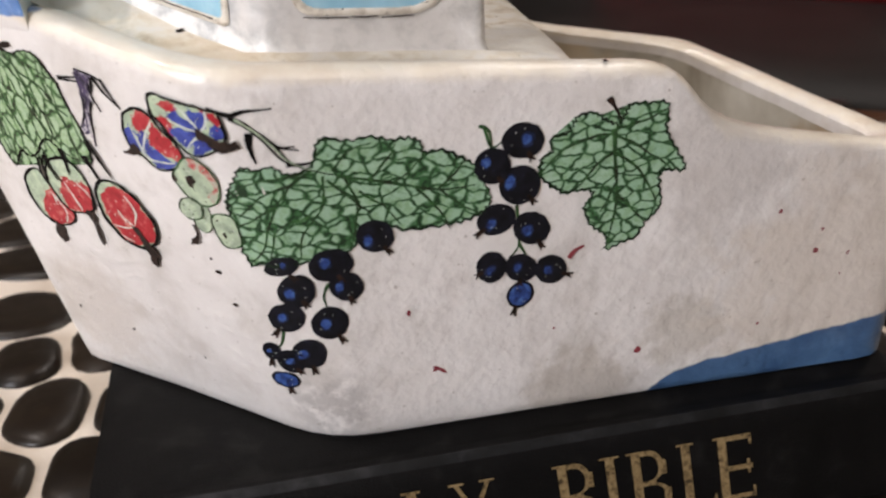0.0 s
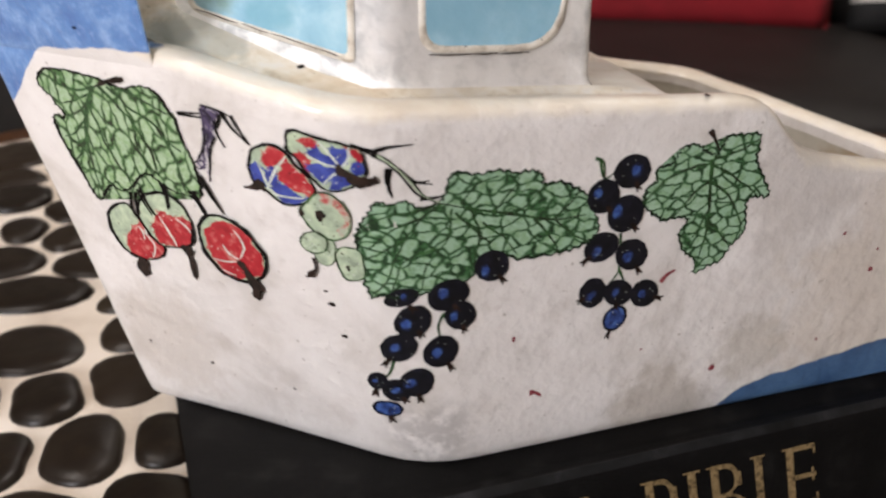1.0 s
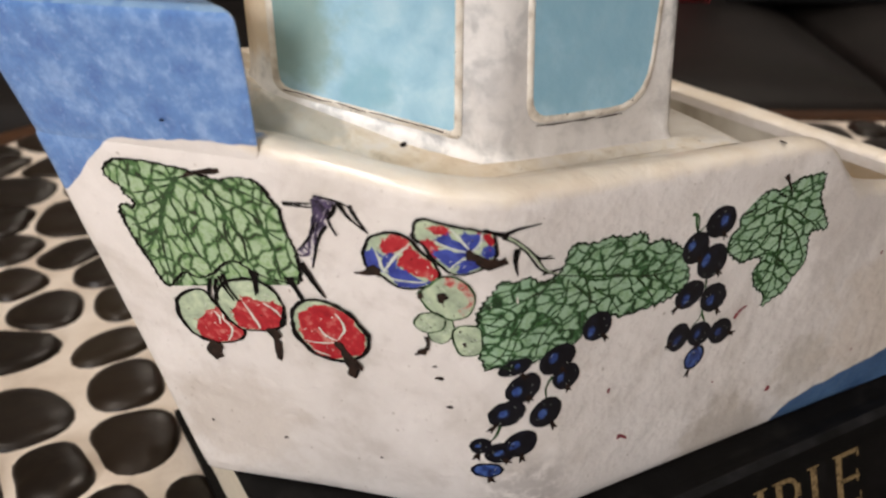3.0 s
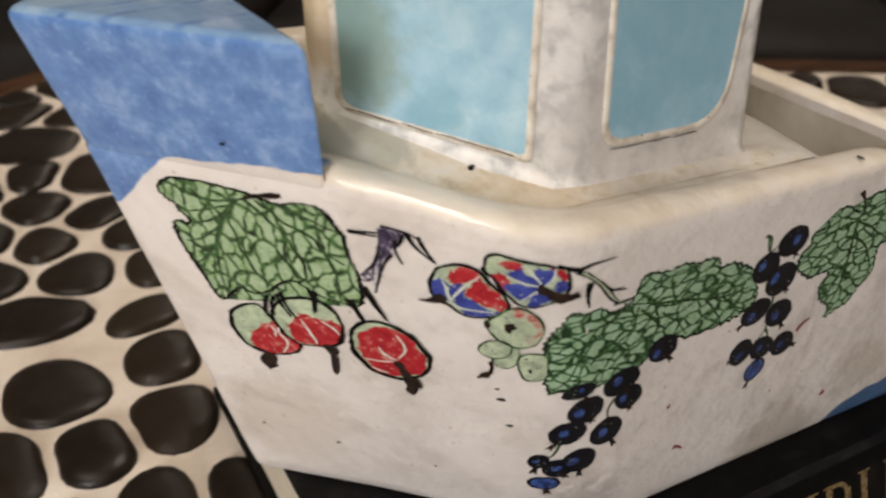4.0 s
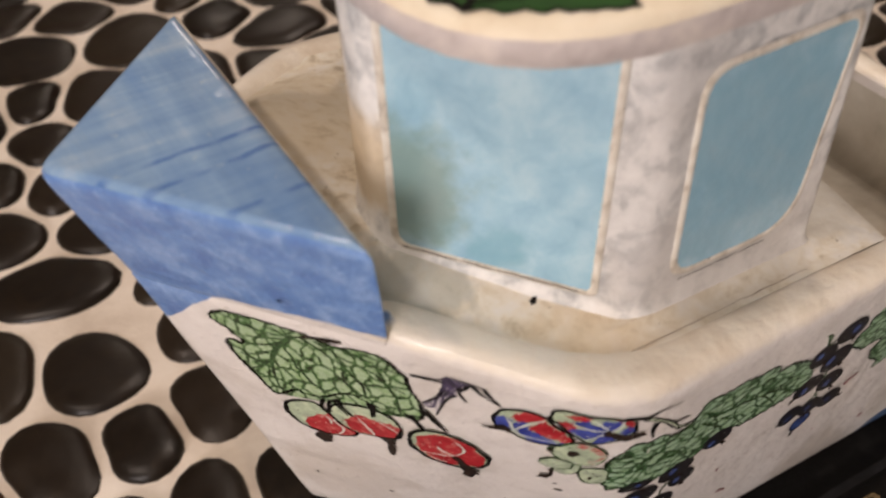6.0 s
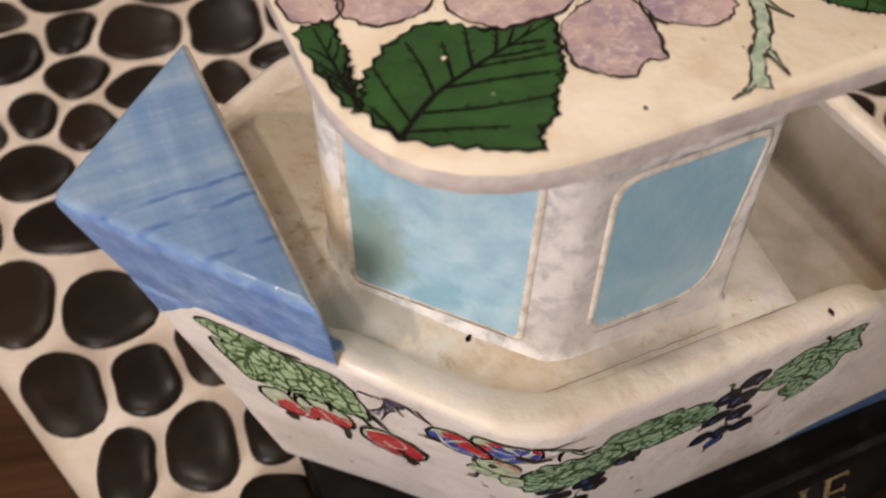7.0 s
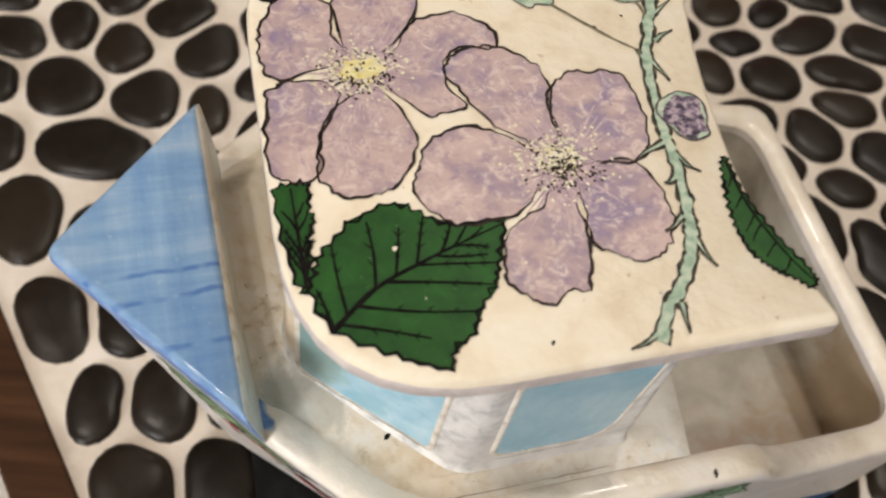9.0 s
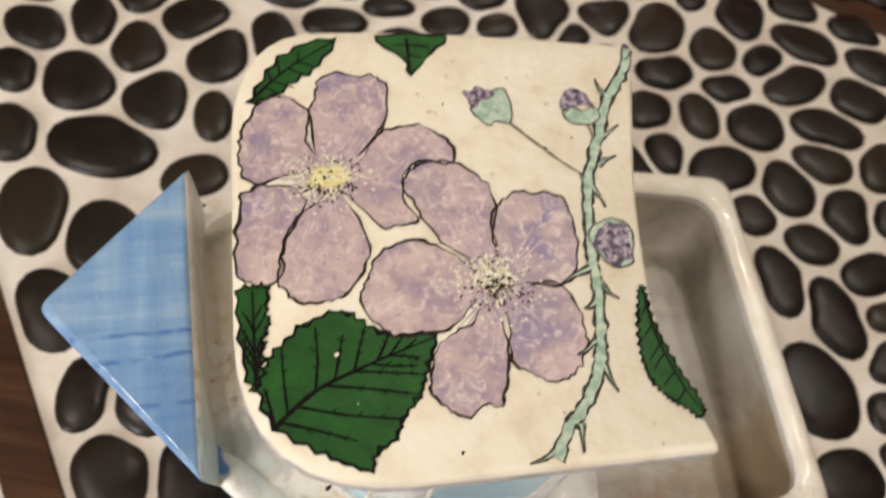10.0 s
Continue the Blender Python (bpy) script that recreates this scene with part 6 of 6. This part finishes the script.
STEEL = mottled("brushed_steel", ((0.3, (0.45, 0.44, 0.42)), (0.7, (0.6, 0.59, 0.57))), 60, 0.3, 0.1, 0.0003, 400, 0.0, None, 1.0)
for x, y, z, watts in DOWNLIGHTS:
    lamp = tagged(new("ceiling_downlight"), "small round steel downlight set in the ceiling", "ceiling light", "ceiling downlights")
    lamp.location = (x, y, 2.05)
    bm = bmesh.new()
    ring = [Vector((math.cos(2 * math.pi * k / 28), math.sin(2 * math.pi * k / 28), 0)) for k in range(28)]
    loft(bm, [[p * r + Vector((0, 0, h)) for p in ring] for r, h in ((0.070, 0.0), (0.090, -0.002), (0.094, -0.006), (0.090, -0.010), (0.072, -0.010), (0.068, -0.002))])
    part("trim_ring", bm, STEEL, lamp)


def soft_block(bm, x0, x1, y0, y1, z0, z1, bulge, n=9):
    """An upholstered block with rounded edges and a swelling top."""
    box = bmesh.new()
    box_into(box, x0, x1, y0, y1, z0, z1)
    bmesh.ops.subdivide_edges(box, edges=box.edges[:], cuts=n, use_grid_fill=True)
    r = min(x1 - x0, y1 - y0, z1 - z0) * 0.28
    centre = Vector(((x0 + x1) / 2, (y0 + y1) / 2, (z0 + z1) / 2))
    half = Vector(((x1 - x0) / 2, (y1 - y0) / 2, (z1 - z0) / 2))
    box.verts.index_update()
    verts = []
    for v in box.verts:
        q = v.co - centre
        core = Vector([max(-h + r, min(h - r, c)) for c, h in zip(q, half)])
        out = q - core
        p = core + (out.normalized() * r if out.length > 1e-6 else out)
        p.z += bulge * (1 - (q.x / half.x) ** 2) * (1 - (q.y / half.y) ** 2) * (1 if q.z > 0 else 0)
        verts.append(bm.verts.new(centre + p))
    for f in box.faces:
        bm.faces.new([verts[v.index] for v in f.verts])
    box.free()


sofa = tagged(new("sofa"), "long black leather sofa behind the table", "sofa")
sofa.matrix_world = pose(0.05, 0.96, FLOOR_LEVEL, 0, 0, -20)
SEAT = 0.425
bm = bmesh.new()
soft_block(bm, -1.0, 1.4, 0.0, 0.78, 0.06, 0.31, 0.0)
part("base", bm, SOFA, sofa)
for k in range(3):
    bm = bmesh.new()
    soft_block(bm, -0.84 + 0.70 * k, -0.85 + 0.70 * (k + 1), -0.01, 0.58, 0.305, SEAT, 0.02)
    part("seat_cushion", bm, SOFA, sofa)
    bm = bmesh.new()
    soft_block(bm, -0.84 + 0.70 * k, -0.85 + 0.70 * (k + 1), 0.50, 0.70, SEAT - 0.02, 0.80, 0.0)
    part("back_cushion", bm, SOFA, sofa)
bm = bmesh.new()
soft_block(bm, -1.0, 1.4, 0.66, 0.82, 0.1, 0.78, 0.0)
part("backrest", bm, SOFA, sofa)
for x in (-1.0, 1.26):
    bm = bmesh.new()
    soft_block(bm, x, x + 0.16, 0.0, 0.78, 0.06, 0.56, 0.0)
    part("armrest", bm, SOFA, sofa)
for x in (-0.9, 1.3):
    for y in (0.06, 0.72):
        bm = bmesh.new()
        box_into(bm, x - 0.025, x + 0.025, y - 0.025, y + 0.025, 0.0, 0.065, 0.004)
        part("foot", bm, WOOD, sofa)


def cushion(name, place, size, turn, lean, materials, label, stripes=0):
    """A pillow that leans on the backrest."""
    thing = tagged(new(name), label, "cushion")
    thing.matrix_world = sofa.matrix_world @ pose(*place, lean, 0, turn)
    bm = bmesh.new()
    n = 22
    for side in (-1, 1):
        grid = []
        for i in range(n + 1):
            row = []
            for j in range(n + 1):
                u, v = 2 * i / n - 1, 2 * j / n - 1
                puff = 0.055 * (max(0, 1 - u * u) * max(0, 1 - v * v)) ** 0.45
                pull = 1 - 0.06 * (1 - max(abs(u), abs(v))) - 0.05 * (u * u * v * v < 0.5)
                row.append(bm.verts.new((u * size / 2 * pull, side * puff, (v + 1) * size / 2)))
            grid.append(row)
        for i in range(n):
            for j in range(n):
                f = bm.faces.new((grid[i][j], grid[i + 1][j], grid[i + 1][j + 1], grid[i][j + 1]))
                if stripes:
                    f.material_index = 1 if j >= 2 and (i + j // 3) % 4 < 2 else 0
    bmesh.ops.remove_doubles(bm, verts=bm.verts, dist=0.0004)
    bmesh.ops.recalc_face_normals(bm, faces=bm.faces)
    part("cover", bm, materials, thing, flat=False)


cushion("red_cushion", (0.235, 0.42, SEAT + 0.005), 0.40, 0, -18, [CUSHION_RED], "plain red cotton cushion on the black sofa")
cushion("striped_cushion", (0.66, 0.42, SEAT + 0.005), 0.40, -6, -18, [CUSHION_BLACK, CUSHION_WHITE], "black and white striped cushion on the sofa", 1)

def wall_window(name, place, turn, half, z0, z1, glow):
    """An out-of-view framed window that glows with daylight, flat on a wall; its local y points into the room."""
    pane = tagged(new(name), "bright out-of-view window with a white frame", "window", kind="structure")
    pane.matrix_world = pose(*place, 0, 0, turn)
    bm = bmesh.new()
    for row in ((-half - 0.05, -half, z0 - 0.05, z1 + 0.05), (half, half + 0.05, z0 - 0.05, z1 + 0.05), (-half, half, z0 - 0.05, z0), (-half, half, z1, z1 + 0.05), (-0.02, 0.02, z0, z1)):
        box_into(bm, row[0], row[1], 0.0, 0.03, row[2], row[3])
    part("window_frame", bm, FRAME_LINE, pane)
    bm = bmesh.new()
    box_into(bm, -half, half, 0.0, 0.01, z0, z1)
    part("pane", bm, glowing("daylight_" + name, glow, 1.2), pane)


wall_window("window_1", (0.08, 3.198, 0), 180, 0.16, 1.18, 1.68, (1.0, 0.90, 0.76))
# unseen window, added to go with the south lamp
wall_window("added_window", (-1.75, -2.198, 0), 0, 0.55, 0.45, 1.7, (1.0, 0.965, 0.93))
# ---- pebbles, last ----

PACK = random.Random(5)
placed = []


ROUND = 24
WAYS = np.array([(math.cos(2 * math.pi * k / ROUND), math.sin(2 * math.pi * k / ROUND)) for k in range(ROUND)])


def edge_gap(points):
    """Least distance of points to the rim of the table top."""
    least = np.full(len(points), 9.0)
    for i, a in enumerate(TOP_PLAN):
        d = (TOP_PLAN[(i + 1) % 5] - a).normalized()
        least = np.minimum(least, (points[:, 0] - a.x) * -d.y + (points[:, 1] - a.y) * d.x)
    return least


def outgrown(index, gap, most):
    """A pebble's radii all round, grown from its oval until the joint to each neighbour is left."""
    x, y, a, b, angle = placed[index][:5]
    c, q = math.cos(radians(angle)), math.sin(radians(angle))
    near = [o for k, o in enumerate(placed) if k != index and abs(o[0] - x) < 0.11 and abs(o[1] - y) < 0.11]
    local = WAYS @ np.array([[c, -q], [q, c]])
    base = 1 / np.sqrt((local[:, 0] / a) ** 2 + (local[:, 1] / b) ** 2)
    best = np.full(ROUND, 0.70)
    free = np.ones(ROUND, bool)
    for step in np.linspace(0.74, most, 18):
        p = np.array((x, y)) + WAYS * (base * step)[:, None]
        ok = edge_gap(p) > 0.005
        mine = (step - 1) * base
        for ox, oy, oa, ob, turn, *_ in near:
            d = p - np.array((ox, oy))
            oc, oq = math.cos(radians(turn)), math.sin(radians(turn))
            k = np.sqrt(((d[:, 0] * oc + d[:, 1] * oq) / oa) ** 2 + ((d[:, 1] * oc - d[:, 0] * oq) / ob) ** 2)
            ok &= (k - 1) * np.hypot(d[:, 0], d[:, 1]) / np.maximum(k, 0.05) - mine > gap
        free &= ok
        best[free] = step
    r = base * best
    for _ in range(2):
        r = 0.25 * np.roll(r, 1) + 0.5 * r + 0.25 * np.roll(r, -1)
    wobble = sum(PACK.uniform(0.0, 0.014) * np.cos(k * np.arange(ROUND) * 2 * math.pi / ROUND + PACK.uniform(0, 6.3)) for k in (2, 3, 4, 5))
    return r * (1 + wobble)


def pebble_into(bm, index):
    """A domed stone with its own outline, at its place on the table."""
    x, y, most = placed[index][0], placed[index][1], placed[index][5]
    r = outgrown(index, 0.0054 if most < 1.3 else 0.0044, most)
    high = PACK.uniform(0.0050, 0.0072)
    tilt = Vector((PACK.uniform(-0.05, 0.05), PACK.uniform(-0.05, 0.05)))
    rings = []
    for s, z in ((1.0, -0.5), (1.0, 0.04), (0.985, 0.27), (0.94, 0.50), (0.86, 0.69), (0.70, 0.86), (0.40, 0.98)):
        rings.append([Vector((x + w[0] * k * s, y + w[1] * k * s, -0.003 + high * z + (w[0] * tilt.x + w[1] * tilt.y) * k * s * (z > 0.3))) for w, k in zip(WAYS, r)])
    rows = loft(bm, rings)
    tip = bm.verts.new((x, y, -0.003 + high * 1.02))
    for i in range(ROUND):
        bm.faces.new((rows[-1][i], rows[-1][(i + 1) % ROUND], tip))


def pebble(x, y, a, b, angle, most):
    placed.append((x, y, max(a, b), min(a, b), angle, most))


def inside(x, y, margin):
    p = Vector((x, y))
    for i, a in enumerate(TOP_PLAN):
        d = (TOP_PLAN[(i + 1) % 5] - a).normalized()
        if (p - a).dot(Vector((-d.y, d.x))) < margin:
            return False
    return True


def clear(x, y, a, b, angle, gap):
    """Whether a pebble would keep its gap to those already laid, by a few discs along each one's length."""
    def discs(x, y, a, b, angle, *_):
        c, s = math.cos(radians(angle)), math.sin(radians(angle))
        return [(x + k * (a - b) * c, y + k * (a - b) * s, b) for k in (-1, 0, 1)]
    mine = discs(x, y, a, b, angle)
    for other in placed:
        if abs(other[0] - x) > 0.09 or abs(other[1] - y) > 0.09:
            continue
        for ox, oy, orad in discs(*other):
            if any((ox - mx) ** 2 + (oy - my) ** 2 < (orad + mr + gap) ** 2 for mx, my, mr in mine):
                return False
    return True


# centre, half length and half width in millimetres, and the turn
BY_THE_EDGE = [(-256.4, 475.5, 30.8, 17.8, 106), (-226.5, 410.1, 25.6, 18.6, 126), (-188.2, 412.1, 22.7, 17.3, 111), (-194.7, 362.3, 22.6, 11.9, 94), (-160.3, 365.2, 26.2, 15.9, 99), (-167.8, 319.6, 23.0, 19.5, 112), (-126.3, 325.4, 21.9, 18.7, 108), (-209.1, 461.1, 27.9, 20.9, 125), (-126.9, 368.2, 20.2, 11.6, 99), (-110.3, 295.8, 12.7, 10.4, 164), (-288.3, 528.9, 21.1, 15.4, 117), (-258.7, 579.8, 26.4, 21.2, 128), (-227.3, 615.6, 24.4, 16.6, 104), (-262.4, 634.2, 23.0, 14.1, 105), (-297.8, 618.9, 22.3, 17.8, 136), (-194.7, 651.9, 23.0, 18.1, 31), (-138.8, 648.2, 22.5, 14.5, 93)]
BEHIND_THE_BOW = [(-301.0, 581.0, 18.8, 14.3, 123), (-309.7, 656.8, 18.1, 13.4, 152), (-206.4, 574.7, 26.3, 18.7, 95), (-135.2, 596.7, 16.6, 11.6, 57), (-229.9, 531.5, 34.2, 21.5, 177), (-164.9, 568.7, 19.4, 10.8, 101), (-171.6, 624.2, 26.5, 17.8, 77), (-97.4, 672.0, 26.2, 11.0, 14), (-59.2, 697.4, 20.6, 8.0, 15), (-13.2, 693.0, 18.4, 13.1, 26), (26.0, 697.6, 16.3, 10.6, 24), (-166.2, 517.4, 19.6, 14.6, 36)]
BEYOND_THE_BOAT = [(240.7, 512.2, 29.7, 16.7, 102), (274.9, 489.4, 34.4, 18.3, 112), (256.2, 430.9, 31.8, 22.3, 111), (268.4, 373.6, 24.0, 17.4, 32), (305.5, 526.3, 25.1, 12.7, 31), (312.9, 494.4, 19.8, 8.1, 23), (311.9, 457.5, 19.3, 13.6, 42), (307.5, 420.9, 19.3, 16.4, 80), (321.9, 689.4, 22.7, 19.9, 3), (339.6, 730.4, 21.8, 17.6, 153), (331.7, 770.1, 25.0, 18.3, 164), (279.2, 782.0, 21.9, 17.0, 15), (333.2, 624.6, 24.3, 16.3, 52), (330.7, 578.0, 20.4, 12.9, 30), (186.2, 766.4, 12.4, 8.6, 38), (307.0, 396.2, 16.6, 11.5, 33), (360.4, 811.1, 21.6, 15.8, 179), (323.5, 808.5, 19.1, 15.5, 5)]
ASTERN = [(-153.7, 428.4, 24.7, 17.7, 98), (-157.4, 473.4, 24.9, 15.9, 98)]
PAST_THE_STERN = [(156.1, 726.2, 31.7, 18.2, 72), (160.1, 683.7, 23.8, 15.6, 27), (145.2, 641.6, 18.6, 15.0, 58), (202.8, 716.1, 25.2, 16.3, 65), (228.1, 757.6, 28.4, 17.1, 76), (209.8, 676.6, 19.0, 11.9, 13), (186.8, 645.2, 21.2, 12.8, 100), (157.9, 604.0, 18.3, 11.7, 111), (202.2, 598.2, 28.4, 16.9, 21), (231.4, 643.9, 21.8, 20.1, 39), (244.9, 713.3, 18.4, 12.9, 44), (270.2, 695.4, 33.5, 15.4, 35), (283.3, 740.7, 29.3, 18.7, 151), (291.2, 653.3, 30.8, 16.9, 180), (283.0, 619.2, 24.1, 16.7, 1), (252.7, 590.5, 24.6, 19.6, 102), (222.9, 561.0, 17.1, 13.3, 122), (296.8, 574.1, 22.3, 19.4, 73), (263.3, 543.8, 23.6, 15.7, 21)]
for region in (BY_THE_EDGE, BEHIND_THE_BOW, BEYOND_THE_BOAT, ASTERN, PAST_THE_STERN):
    wide = 0.0014 if region is PAST_THE_STERN or region is BEYOND_THE_BOAT else 0.0007
    for x, y, a, b, angle in region:
        pebble(x / 1000, y / 1000, a / 1000 + wide, b / 1000 + wide, angle, 1.15 if x < 100 or wide > 0.001 else 1.4)

for tries, small in ((3000, 0.0135), (6000, 0.0105), (6000, 0.0075)):
    for _ in range(tries):
        x, y = PACK.uniform(-0.45, 0.85), PACK.uniform(-0.1, 0.95)
        b, angle = small, PACK.uniform(0, 180)
        long = PACK.uniform(1.15, 1.7)
        if x < 0.02 and small < 0.01:
            continue
        if not (inside(x, y, b + 0.004) and clear(x, y, b * long, b, angle, 0.0045)):
            continue
        while b < small * 1.7 and inside(x, y, b + 0.005) and clear(x, y, (b + 0.0006) * long, b + 0.0006, angle, 0.0045):
            b += 0.0006
        pebble(x, y, b * long, b, angle, 2.1)

placed.sort(key=lambda row: (row[0] + 0.02) ** 2 + (row[1] - 0.42) ** 2)
rest = bmesh.new()
for count in range(len(placed)):
    if count < 295:
        bm = bmesh.new()
        pebble_into(bm, count)
        part("pebble", bm, PEBBLE, table)
    else:
        pebble_into(rest, count)
if rest.verts:
    tagged(part("outer_pebbles", rest, PEBBLE, table, flat=False), kind="stuff")
